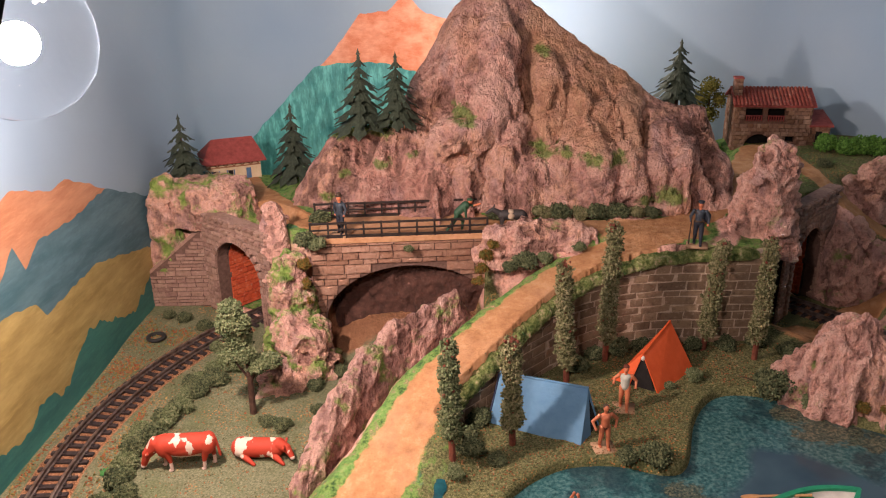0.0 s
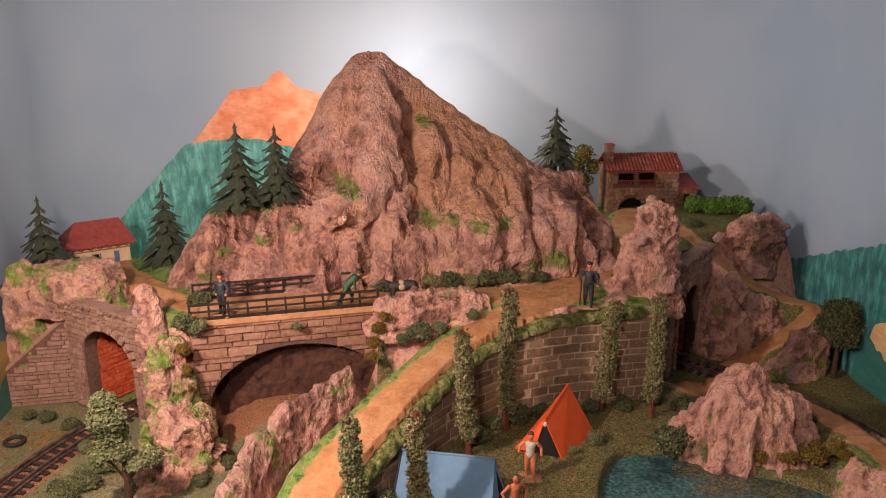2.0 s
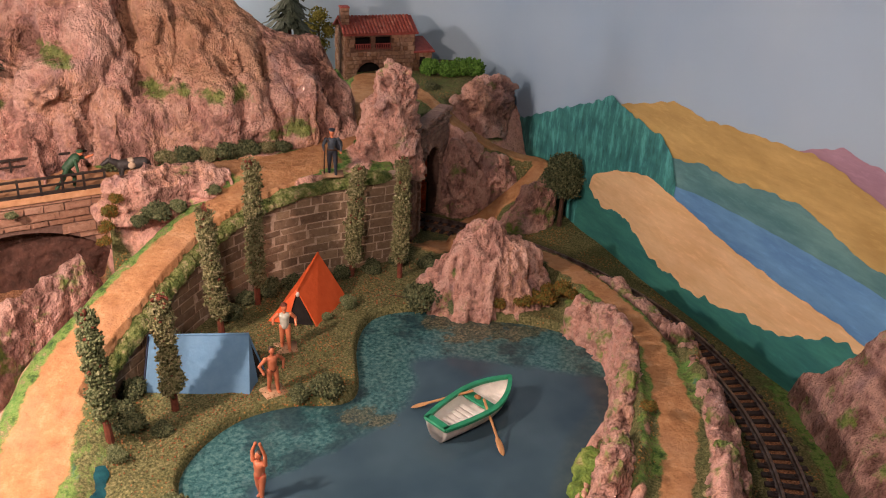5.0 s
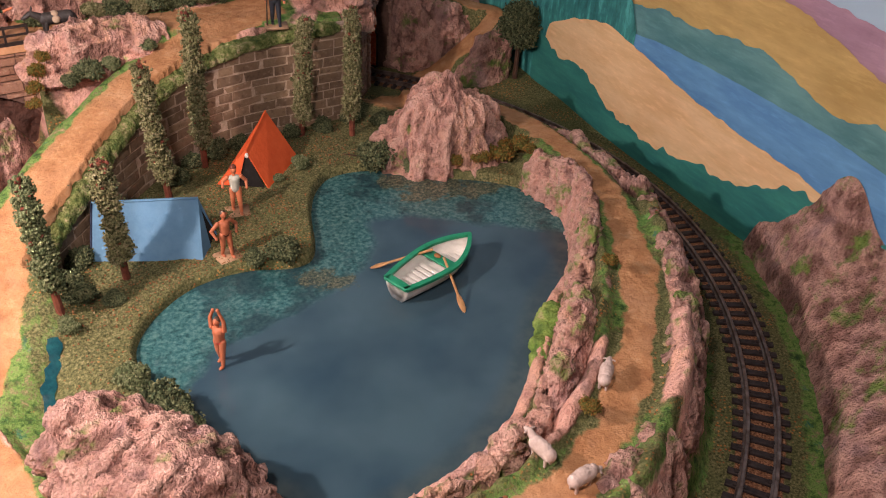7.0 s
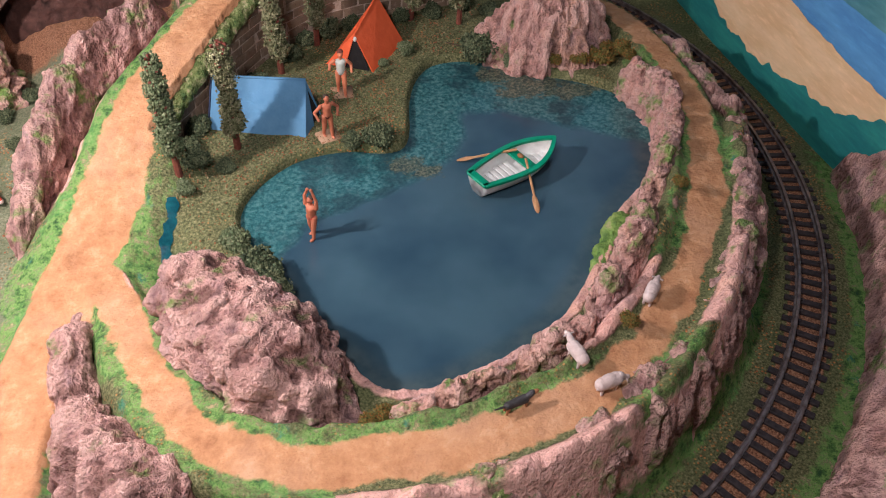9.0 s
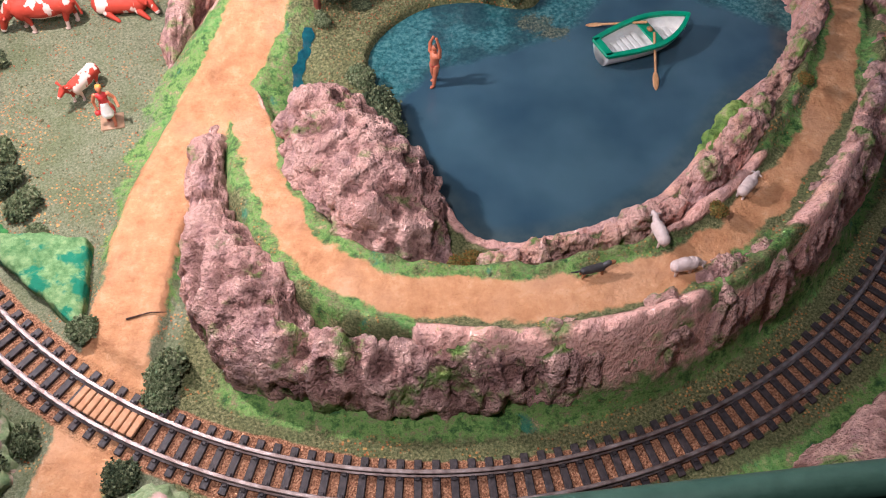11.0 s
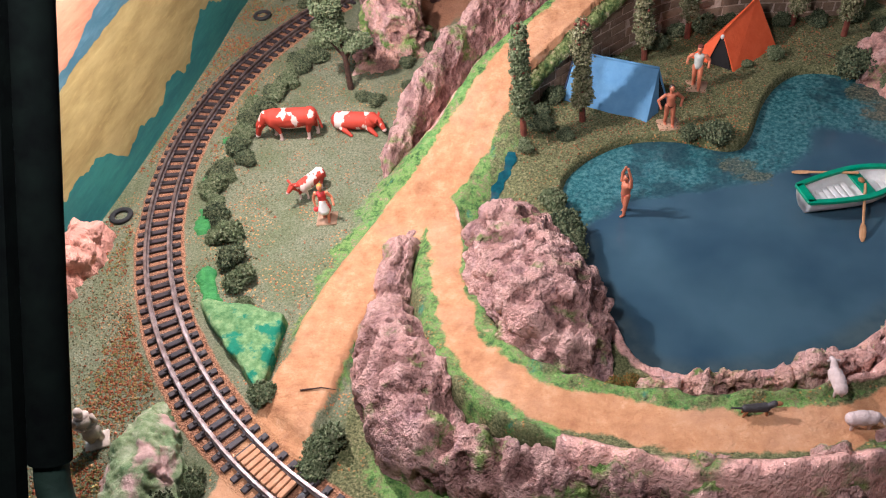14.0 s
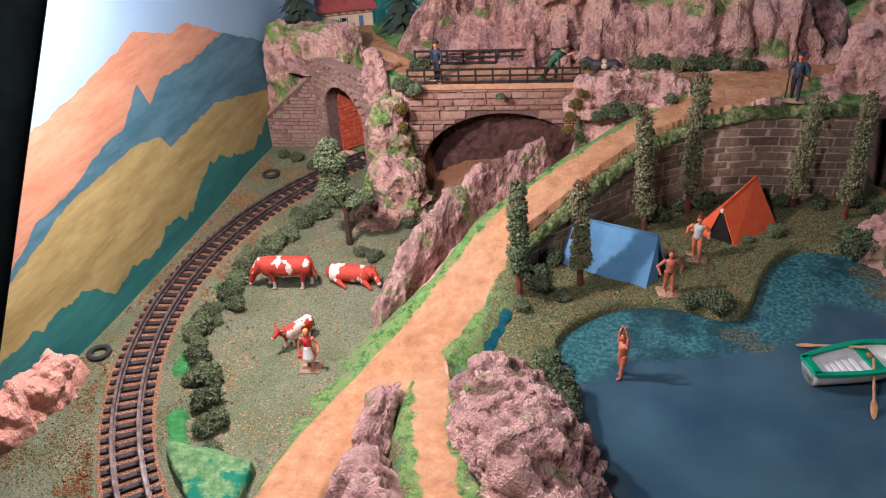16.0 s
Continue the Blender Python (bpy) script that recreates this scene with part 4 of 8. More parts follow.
# ---- painting on the backdrop ----
def painted_hill(name, outline, dark, light, layer, floor=-0.8, jag=0.12, streak=(1, 0.3, 1.3), label=""):
    """One brushed shape on the backdrop: outline runs as (length along the board, height)."""
    s0, s1 = outline[0][0], outline[-1][0]
    n = int(abs(s1 - s0) / 0.12) + 2
    s = np.linspace(s0, s1, n)
    order = sorted(outline)
    top = np.interp(s, [p[0] for p in order], [p[1] for p in order])
    top = top + jag * (fbm(s * 2.2 + layer * 7, 0 * s, 0 * s, 3) - 0.5) * 2
    top = np.maximum(top, floor + 0.05)
    verts = []
    for q in (0.0, 0.33, 0.66, 1.0):
        for a, t in zip(s, top):
            x, y, nx, ny = wall_at(a)
            verts.append((x + nx * 0.03 * layer, y + ny * 0.03 * layer, floor + (t - floor) * q))
    m = Mat(name + "_paint", 0.55, spec=0.3)
    tone = m.ramp(m.noise(0.9, 4, 0.6, stretch=streak), [(0.36, dark), (0.64, light)])
    if "forest" in name or (name == "painted_ridge" and light[1] > 0.3):
        dabs = m.noise(2.4, 4, 0.65, stretch=(1, 1, 0.28))
        tone = m.mix(m.level(dabs, 0.5, 0.66, 0, 0.75), tone, tuple(min(1, c_ * 1.9 + 0.02) for c_ in light))
        tone = m.mix(m.level(dabs, 0.45, 0.32, 0, 0.7), tone, tuple(c_ * 0.5 for c_ in dark))
    else:
        sweep = m.noise(3.2, 5, 0.7, stretch=(0.6, 0.3, 1.6))
        tone = m.mix(m.level(sweep, 0.52, 0.7, 0, 0.35), tone, tuple(min(1, c_ * 1.4) for c_ in light))
        tone = m.mix(m.level(sweep, 0.46, 0.32, 0, 0.3), tone, tuple(c_ * 0.75 for c_ in dark))
    m.colour(tone)
    m.bump(m.noise(5, 3, stretch=(1, 1, 0.4)), 0.03, 0.4)
    return sheet(name, verts, grid_faces(4, n), m.done(), backdrop, True, label)


def left(points):
    return [(s_of(y=y), z) for y, z in points]


def right(points):
    return sorted([(s_of(y=y, left=False), z) for y, z in points])


def rear(points):
    return [(s_of(x=x), z) for x, z in points]


painted_hill("painted_peak", left([(-14, 7.4), (-7.3, 8.9), (-5, 9.5), (-2.2, 9.8), (1, 10.4), (2.9, 10.9), (5.8, 9.9), (7.2, 10.0), (9.1, 9.2), (11, 8.2), (13, 6)]),
             (0.42, 0.18, 0.1), (0.54, 0.27, 0.16), 1, label="orange brushed mountain")
painted_hill("painted_ridge", left([(-13, 3.6), (-9.4, 4.7), (-6.7, 6.1), (-4.0, 6.3), (-1.5, 7.1), (0.3, 7.2), (2.1, 8.7), (2.7, 7.4), (4, 8.2), (7.3, 8.0), (10.9, 8.3), (16, 6.1), (20, 5.4), (26, 4.6)]),
             (0.05, 0.13, 0.17), (0.1, 0.2, 0.24), 2, label="blue green ridge")
painted_hill("painted_meadow", left([(-15, 3.9), (-9.4, 4.7), (-6.7, 5.3), (-4.9, 5.9), (0.5, 6.2), (2.8, 5.7), (3.4, 4.8), (8.6, 5.1), (14.9, 3.4), (20, 2.2)]),
             (0.29, 0.21, 0.075), (0.42, 0.32, 0.13), 3, label="ochre hillside")
painted_hill("painted_bushes", left([(-24.4, 2.6), (-10.7, 2.2), (-8.6, 2.2), (-5.2, 2.1), (-3.6, 0.8), (-1.4, 1.1), (-0.1, 0.6), (2, 1.5), (3.4, 0.6), (6.5, 2.4), (8.7, 1.8), (11.3, 0.8), (14.2, 1.6), (20, 3)]),
             (0.02, 0.12, 0.12), (0.04, 0.19, 0.16), 4, jag=0.35, label="dark green bushes")
painted_hill("painted_peak", rear([(-17.4, 8), (-16.7, 10), (-15, 11.6), (-12.8, 14.4), (-10.8, 14.6), (-9.5, 15.7), (-8.1, 14.4), (-6.5, 14), (-2, 10)]),
             (0.7, 0.22, 0.11), (0.84, 0.38, 0.24), 1, label="orange brushed mountain")
painted_hill("painted_ridge", rear([(-23.1, 3), (-21.2, 5.4), (-18.5, 8.4), (-16.3, 10.7), (-14.2, 11), (-11.4, 11), (-4, 9)]),
             (0.04, 0.25, 0.24), (0.08, 0.33, 0.31), 2, label="turquoise ridge")
painted_hill("painted_far_hill", right([(-1.5, 9.0), (-2.8, 9.8), (-5.2, 10.7), (-8.5, 10.3), (-15, 9)]), (0.24, 0.14, 0.2), (0.31, 0.19, 0.25), 1, label="violet far hill")
painted_hill("painted_meadow", right([(11.4, 7.6), (10, 8.2), (5, 9.7), (2.8, 9.5), (-1.2, 9.8), (-4, 10.0), (-6.3, 9.6), (-8.8, 8.8), (-15, 7.6)]),
             (0.33, 0.22, 0.08), (0.43, 0.3, 0.12), 2, label="ochre hillside")
painted_hill("painted_ridge", right([(6.4, 6.6), (4.3, 6.9), (2.3, 7.4), (0.8, 7.3), (-1.3, 7.5), (-3.6, 7.8), (-4.9, 7.5), (-6, 7.2), (-6.9, 6.9), (-8.2, 6.7), (-9.7, 7.2), (-15, 6.6)]), (0.05, 0.16, 0.18), (0.1, 0.24, 0.25), 3, jag=0.15, label="blue green ridge")
painted_hill("painted_river", right([(7.4, 5.1), (5.9, 5.4), (2.1, 5.85), (-0.5, 5.95), (-3.3, 6.0), (-6, 6.0), (-7.7, 6.0), (-10.3, 5.8), (-15, 5.2)]), (0.07, 0.2, 0.4), (0.1, 0.27, 0.48), 4, jag=0.03, label="blue painted river")
painted_hill("painted_forest", right([(27, 2), (24, 3), (20, 4.5), (14.4, 6.8), (10.1, 8.6), (9, 8.2), (5.4, 7.7), (4.5, 6.9), (3.9, 5.6)]),
             (0.015, 0.13, 0.14), (0.03, 0.2, 0.19), 5, jag=0.2, label="teal painted forest")
painted_hill("painted_field", right([(11.5, 2.4), (11.2, 3.6), (9.2, 4.6), (6.2, 5.4), (-0.7, 4.3), (-4.5, 4.0), (-7.4, 3.9), (-9, 3.6)]), (0.6, 0.38, 0.2), (0.68, 0.47, 0.27), 6, jag=0.08, label="pale tan field")
painted_hill("painted_bushes", right([(12.4, 3.4), (10.6, 2.2), (7.5, 2.3), (5, 1.1), (1.2, 0.9), (-2, 1.6), (-4.2, 1.7), (-7.4, 3.2), (-9, 3.4), (-15, 3)]),
             (0.015, 0.13, 0.13), (0.03, 0.2, 0.17), 7, jag=0.3, label="dark green bushes")

# ---- front of the case: sloping window frame ----
frame_thing = thing("case_frame", "dark green painted window frame of the display case", "frame", kind="structure")
WX, WY, WZ, WS = -9.9, -25.0, 9.55, 1.2


def swept(points, r, n=18):
    """A round bar along a bent line."""
    bm, last = bmesh.new(), None
    pts = [Vector(p) for p in points]
    for i, p in enumerate(pts):
        q = (pts[min(i + 1, len(pts) - 1)] - pts[max(i - 1, 0)]).to_track_quat("Z", "Y")
        ring = [bm.verts.new(p + q @ Vector((r * math.cos(2 * math.pi * k_ / n), r * math.sin(2 * math.pi * k_ / n), 0))) for k_ in range(n)]
        if last:
            for k_ in range(n):
                bm.faces.new((last[k_], last[(k_ + 1) % n], ring[(k_ + 1) % n], ring[k_]))
        last = ring
    bmesh.ops.recalc_face_normals(bm, faces=bm.faces)
    return bm


def rail_z(x):
    return 8.86 + 0.128 * (x + 9.6)


part("bottom_rail", swept([(x, WY - 0.1, rail_z(x)) for x in (-9.2, 0, 10, 20, 30)], 0.32), FRAMEGREEN, frame_thing, "glossy dark green lower rail", True)
SIDE_X = WX - 1.1
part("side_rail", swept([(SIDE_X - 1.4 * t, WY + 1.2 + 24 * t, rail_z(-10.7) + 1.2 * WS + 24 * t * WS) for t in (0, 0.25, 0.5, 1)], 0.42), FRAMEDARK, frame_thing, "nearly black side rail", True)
bend = []
for i in range(9):
    a = math.pi / 2 * i / 8
    x, u = -9.2 - (-9.2 - SIDE_X) * math.sin(a), 1.2 * (1 - math.cos(a))
    bend.append((x, WY - 0.1 * (1 - i / 8) + u, rail_z(x) + u * WS))
# the frame green again, darkened in colour for the shade at the corner
FRAMESHADE = plain("shaded_frame_paint", (0.006, 0.014, 0.01), (0.012, 0.026, 0.018), 0.7, 1.5, spec=0.15)
part("corner", swept(bend, 0.34), FRAMESHADE, frame_thing, "rounded corner of the frame", True)
bm = bmesh.new()
for a, b in ((-26, -9.2), (-9.2, 30)):
    box(bm, a, b, WY - 0.6, WY - 0.25, -2, rail_z(-9.2) - 0.25)
vs = [bm.verts.new((x, y, z)) for y in (WY - 0.55, WY - 0.3) for x, z in ((-9.2, rail_z(-9.2) - 0.26), (30, rail_z(-9.2) - 0.26), (30, rail_z(30) - 0.1), (-9.2, rail_z(-9.2) - 0.1))]
for f in ((0, 1, 2, 3), (7, 6, 5, 4), (3, 2, 6, 7), (1, 5, 6, 2), (0, 3, 7, 4)):
    bm.faces.new([vs[q] for q in f])
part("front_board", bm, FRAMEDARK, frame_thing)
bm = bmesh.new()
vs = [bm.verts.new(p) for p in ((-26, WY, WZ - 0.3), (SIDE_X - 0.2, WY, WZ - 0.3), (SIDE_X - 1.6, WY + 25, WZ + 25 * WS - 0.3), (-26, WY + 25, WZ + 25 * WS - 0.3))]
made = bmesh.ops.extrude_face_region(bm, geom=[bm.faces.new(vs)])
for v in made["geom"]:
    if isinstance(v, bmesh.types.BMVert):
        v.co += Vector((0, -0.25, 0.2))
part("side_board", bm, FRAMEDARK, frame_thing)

# ---- rocks beside the roads, tunnels and pond ----
ridge("lakeside_rock", [(-5.4, -5.2, -0.2, 0.8, 0.4), (-5.1, -6.6, -0.3, 2.0, 1.1), (-4.3, -8.8, -0.3, 3.1, 1.7), (-3.3, -10.8, -0.3, 3.5, 1.9), (-2.2, -12.5, -0.3, 3.1, 1.8), (-1.2, -13.5, -0.2, 2.3, 1.4), (-0.2, -13.9, -0.2, 1.5, 1.0), (0.7, -14.0, -0.2, 0.8, 0.6)],
      1, MAUVE, "mauve crumpled rock rising from the pond bank", rough=0.8, lump=0.2, size=1.0, blunt=0.7, skew=(1, 1.28))
ridge("ridge_rock", [(-8.5, -6.4, -0.2, 0.43, 0.32), (-8.7, -8.6, -0.2, 1.15, 0.69), (-8.5, -11, -0.3, 0.96, 0.64), (-8.2, -12.6, -0.3, 1.8, 1.15), (-7.3, -14.6, -0.4, 2.4, 1.75), (-6.1, -16.2, -0.4, 2.3, 1.85), (-4.4, -17.3, -0.4, 2.05, 1.4)],
      2, MAUVE, "rough mauve rock ridge between two sandy roads", rough=0.6, lump=0.2, fold=(1, 1, 0.6))
ridge("front_rock_bank", [(-7.4, -15.9, -0.4, 2.04, 0.73), (-5, -17, -0.5, 2.11, 0.73), (-2.8, -17.5, -0.6, 2.01, 0.73), (0.8, -17.7, -0.6, 2.28, 0.73), (4, -17.4, -0.6, 2.55, 0.73), (6.4, -16.8, -0.5, 2.84, 0.73), (9.8, -15.2, -0.5, 3.02, 0.73), (12.2, -13.1, -0.5, 3.11, 0.73), (14.6, -10.2, -0.5, 3.11, 0.73),
      (16.3, -7.2, -0.5, 3.02, 0.69), (17.7, -4.2, -0.4, 2.67, 0.6), (18.25, -0.6, -0.4, 2.31, 0.5), (18.5, 2.6, -0.4, 1.94, 0.46), (18.6, 5, -0.4, 1.23, 0.38)], 30, MOSSMAUVE, "long pink and mossy rock bank above the railway curve", rough=0.72, step=0.075, size=0.75, lump=0.2, blunt=0.8, skew=(1.75, 0.6), fold=(1.3, 1.3, 0.35))
ridge("lake_rock_rim", [(0.2, -14.3, 0, 1.84, 0.37), (2, -14.6, 0, 2.31, 0.52), (5, -14.4, 0, 2.85, 0.48), (7.6, -13.2, 0, 3.22, 0.52), (9.6, -11.4, 0, 3.22, 0.56), (11.6, -8.9, 0, 3.3, 0.52), (13.4, -6.8, 0, 3.2, 0.4), (14.9, -4.7, 0, 2.95, 0.36), (15.9, -2.6, 0, 2.65, 0.34), (16.1, -0.9, 0, 2.4, 0.4),
      (15.7, 0.6, 0, 1.9, 0.5), (15.3, 1.4, 0, 1.1, 0.4)], 31, MOSSPINK, "pink rock rim between pond and sandy path", rough=0.9, step=0.07, size=0.55, lump=0.45)
ridge("moss_ledge", [(12.2, -6.9, 0.1, 0.7, 0.3), (11.5, -7.8, 0.1, 1.0, 0.5), (10.5, -8.8, 0.1, 0.9, 0.55), (9.8, -9.6, 0.1, 0.75, 0.5), (9.2, -10.5, 0.1, 0.5, 0.3)], 33, LIME, "lime green painted ledge at the edge of the pond", "rock", 0.5, 0.07, 0.6, 0.3)
crag("lakeside_boulder", 13.3, 4.7, 3.5, 2.3, -0.2, 4.9, turn=-14, seed=5, label="large pink mauve boulder at the back of the pond", rough=0.36, blunt=1.25, freq=0.45, fold=(1.2, 1.2, 0.4))
ridge("bank_rock", [(-10.7, -3.6, -0.5, 0.2, 0.35), (-10.6, -2.4, -0.5, 0.6, 0.5), (-10.4, -0.8, -0.5, 1.15, 0.7), (-10.0, 0.9, -0.5, 1.75, 0.8), (-9.5, 2.7, -0.5, 2.35, 0.85), (-8.8, 4.4, -0.4, 2.85, 0.8), (-7.8, 5.8, -0.2, 3.25, 0.75), (-6.4, 7.0, 0.2, 3.5, 0.7), (-5.2, 8.1, 0.6, 4.2, 0.65), (-3.9, 8.8, 1.4, 4.3, 0.5)],
      7, MOSSMAUVE, label="pink rock with green patches beside the ramp", rough=0.42, lump=0.16, fold=(1.5, 0.5, 1.1))
crag("bridge_rock", -13.6, 9.7, 1.25, 1.4, -0.5, 5.6, turn=8, seed=10, material=MOSSY, label="pink and green rock pillar between tunnel and bridge", rough=0.42, blunt=2.3)
crag("bridge_rock", -14.7, 11.5, 0.6, 0.9, 3.0, 7.2, turn=35, seed=23, material=ROCK, label="pink rock rising beside the tunnel mouth", rough=0.3, blunt=3.2)
crag("bridge_rock", -12.6, 7.9, 1.7, 1.7, -0.5, 2.9, turn=8, seed=11, material=MOSSY, label="low mossy rock at the foot of the pillar", rough=0.45, blunt=1.7)
crag("bridge_rock", -13.4, 6.2, 1.2, 1.0, -0.5, 0.9, turn=20, seed=27, material=ROCK, label="low pink rock beside the meadow", rough=0.45, blunt=1.8)
crag("plateau_rock", -0.9, 10.7, 2.9, 0.75, 4.4, 6.55, turn=4, seed=12, label="long pink rock at the end of the bridge", rough=0.36, blunt=3)
crag("tunnel_rock", -19.5, 16.1, 2.7, 1.9, 4.6, 7.1, turn=-6, seed=13, material=MOSSY, label="mossy pink rock above the tunnel mouth", rough=0.28, blunt=3.6)
crag("tunnel_rock", -22.1, 15.4, 0.9, 0.9, 1.5, 7.2, turn=0, seed=14, material=MOSSY, label="mossy pink rock against the backdrop", rough=0.28, blunt=3.4)
crag("tower_rock", 10.9, 12.6, 1.6, 1.3, 4.4, 10.1, turn=10, seed=15, label="upright pink rock over the far tunnel", rough=0.42, blunt=2.6)
crag("tower_rock", 12.5, 16.4, 1.2, 1.3, 5.0, 8.1, turn=40, seed=16, material=MOSSY, label="mossy rock behind the far tunnel mouth", rough=0.3, blunt=2.4)
crag("hill_rock", 20.3, 20.4, 2.0, 1.2, 3.6, 7.2, turn=-8, seed=17, label="dark mauve boulder against the backdrop", rough=0.52, blunt=2.8)
ridge("hill_rock", [(15.5, 17.4, -0.4, 5.2, 0.5), (16.3, 17.0, -0.4, 4.6, 0.75), (17.5, 16.5, -0.4, 3.9, 0.85), (18.8, 16.0, -0.1, 3.3, 0.75), (19.8, 15.7, 0.8, 3.0, 0.5), (20.6, 15.5, 1.6, 2.7, 0.3)], 18, MAUVE, "dark mauve cliff below the hill path", rough=0.6, lump=0.08, size=1.0, blunt=0.8, fold=(1.3, 1.3, 0.5))
crag("hill_rock", 17.5, 16.7, 1.3, 1.0, -0.4, 3.9, turn=20, seed=41, label="bulging mauve rock beside the far tunnel mouth", rough=0.5, blunt=2.0)
crag("hill_rock", 19.3, 16.2, 1.5, 0.8, 0.4, 3.1, turn=-12, seed=42, label="rounded pink rock between the turns of the hill path", rough=0.45, blunt=1.8)
ridge("hill_rock", [(18.0, 13.5, -0.4, 0.5, 0.35), (19.2, 13.4, -0.4, 1.5, 0.6), (20.5, 13.3, -0.4, 2.7, 0.75), (21.6, 13.5, -0.4, 3.4, 0.7), (22.3, 13.9, -0.4, 3.2, 0.4)], 19, MOSSMAUVE, "pink rock wedge beside the hill path", rough=0.5, lump=0.2, blunt=0.8)
crag("wall_rock", -22.6, -10.4, 0.8, 2.5, -0.5, 1.9, turn=-4, seed=21, material=SALMON, label="salmon pink rock against the backdrop", rough=0.4, blunt=1.7, fold=(1, 1, 0.5))
crag("grass_mound", -13.9, -12.4, 1.0, 1.0, -0.5, 0.22, seed=22, material=GREEN, label="flat green painted mound with teal patches beside the track", rough=0.12, blunt=9, category="mound", corners=((0.1, 0.85), (1.35, 0.1), (-0.75, -0.75)))
ridge("grass_mound", [(-16.1, -15.7, -0.5, 0.0, 0.5), (-15.9, -17.0, -0.5, 0.55, 1.0), (-15.4, -18.6, -0.5, 0.8, 1.35), (-14.9, -20.2, -0.5, 0.7, 1.3), (-14.5, -21.8, -0.5, 0.3, 0.9)], 24, MINT, "pale green and pink painted mound in the corner", "mound", 0.6, 0.08, 0.8, 0.25, blunt=1.3)
ridge("grass_mound", [(-10.9, -21.9, -0.5, 0.0, 0.6), (-10.0, -21.5, -0.5, 0.6, 1.0), (-8.8, -21.6, -0.5, 0.6, 0.9), (-7.6, -22.2, -0.5, 0.2, 0.7)], 25, MINT, "green topped mound beside the crossing", "mound", 0.6, 0.08, 0.8, 0.25, blunt=1.3)


# ---- stone work ----
def stone_mesh(seed):
    """A hewn block of unit size, its front a little uneven."""
    rnd = random.Random(seed)
    bm = bmesh.new()
    box(bm, -0.5, 0.5, -0.5, 0.5, -0.5, 0.5)
    es = [e for e in bm.edges if all(v.co.y < 0 for v in e.verts)]
    bmesh.ops.bevel(bm, geom=es, offset=0.16, segments=2, affect="EDGES")
    for v in bm.verts:
        if v.co.y < -0.3:
            v.co += Vector((rnd.uniform(-0.04, 0.04), rnd.uniform(-0.06, 0.06), rnd.uniform(-0.05, 0.05)))
    me = bpy.data.meshes.new("stone")
    bm.to_mesh(me)
    bm.free()
    return me


def stone_set(material):
    made = []
    for s in range(4):
        me = stone_mesh(s + 3)
        me.materials.append(material)
        made.append(me)
    return made


def lay(parent, meshes, name, place, heading, w, d, hgt):
    """Sets one stone: its face looks along heading (degrees, 0 is towards the front)."""
    ob = new(name, random.choice(meshes))
    ob.parent = parent
    ob.matrix_basis = parent.matrix_world.inverted() @ pose(place[0] * G, place[1] * G, place[2] * G, 0, 0, heading) @ Matrix.Diagonal((w * G, d * G, hgt * G, 1))
    return ob


def courses(u0, u1, z0, z1, course, short, long, seed):
    """Rows of stones of uneven length: centre, width and height of each."""
    rnd = random.Random(seed)
    z = z0
    while z < z1 - 0.1:
        hh = min(course * rnd.uniform(0.62, 1.4), z1 - z)
        u = u0 - rnd.uniform(0, short)
        while u < u1:
            w = rnd.uniform(short, long)
            a, b = max(u, u0), min(u + w, u1)
            if b - a > 0.16:
                yield (a + b) / 2, b - a, z + hh / 2, hh
            u += w
        z += hh


def along_line(line, u):
    for (ax, ay, az), (bx, by, bz) in zip(line[:-1], line[1:]):
        ln = math.hypot(bx - ax, by - ay)
        if u <= ln or (bx, by, bz) == line[-1]:
            t = u / ln
            return ax + (bx - ax) * t, ay + (by - ay) * t, az + (bz - az) * t, math.degrees(math.atan2(by - ay, bx - ax))
        u -= ln


dark_stones, bridge_stones, portal_stones, red_bricks = stone_set(WALLSTONE), stone_set(BRIDGESTONE), stone_set(PORTALSTONE), stone_set(REDBRICK)

WALL_LINE = rounded(WALL_LINE)
wall = thing("retaining_wall", "curved dark rubble stone retaining wall below the ramp", "wall")
LEN = sum(math.hypot(b[0] - a[0], b[1] - a[1]) for a, b in zip(WALL_LINE[:-1], WALL_LINE[1:]))
rows = []
for i in range(61):
    x, y, z, h = along_line(WALL_LINE, LEN * i / 60)
    nx, ny = math.sin(math.radians(h)), -math.cos(math.radians(h))
    rows.append((x, y, z - 0.12, nx, ny))
verts = [(x, y, -0.2) for x, y, z, nx, ny in rows] + [(x, y, z) for x, y, z, nx, ny in rows] + [(x - nx * 0.5, y - ny * 0.5, z) for x, y, z, nx, ny in rows] + [(x - nx * 0.5, y - ny * 0.5, -0.2) for x, y, z, nx, ny in rows]
sheet("mortar", verts, grid_faces(4, 61), MORTAR, wall, False)
for u, w, z, hh in courses(0.2, LEN, 0.2, 5.9, 0.37, 0.55, 1.7, 5):
    x, y, top, h = along_line(WALL_LINE, u)
    if z + hh / 2 < top - 0.1:
        ob = lay(wall, dark_stones, "stone", (x, y, z), h, w - 0.075, 0.07, hh - 0.07)
        ob.matrix_basis = ob.matrix_basis @ pose(0, 0, 0, 0, random.uniform(-2.2, 2.2), 0)

# grass verge along the top of the wall
ridge("grass_verge", [(x - 0.16, y + 0.22, z - 0.4, z + 0.06, 0.44) for x, y, z in WALL_LINE], 40, VERGE, "bright green verge on top of the stone wall", "grass", 0.4, 0.06, 0.5, 0.35)

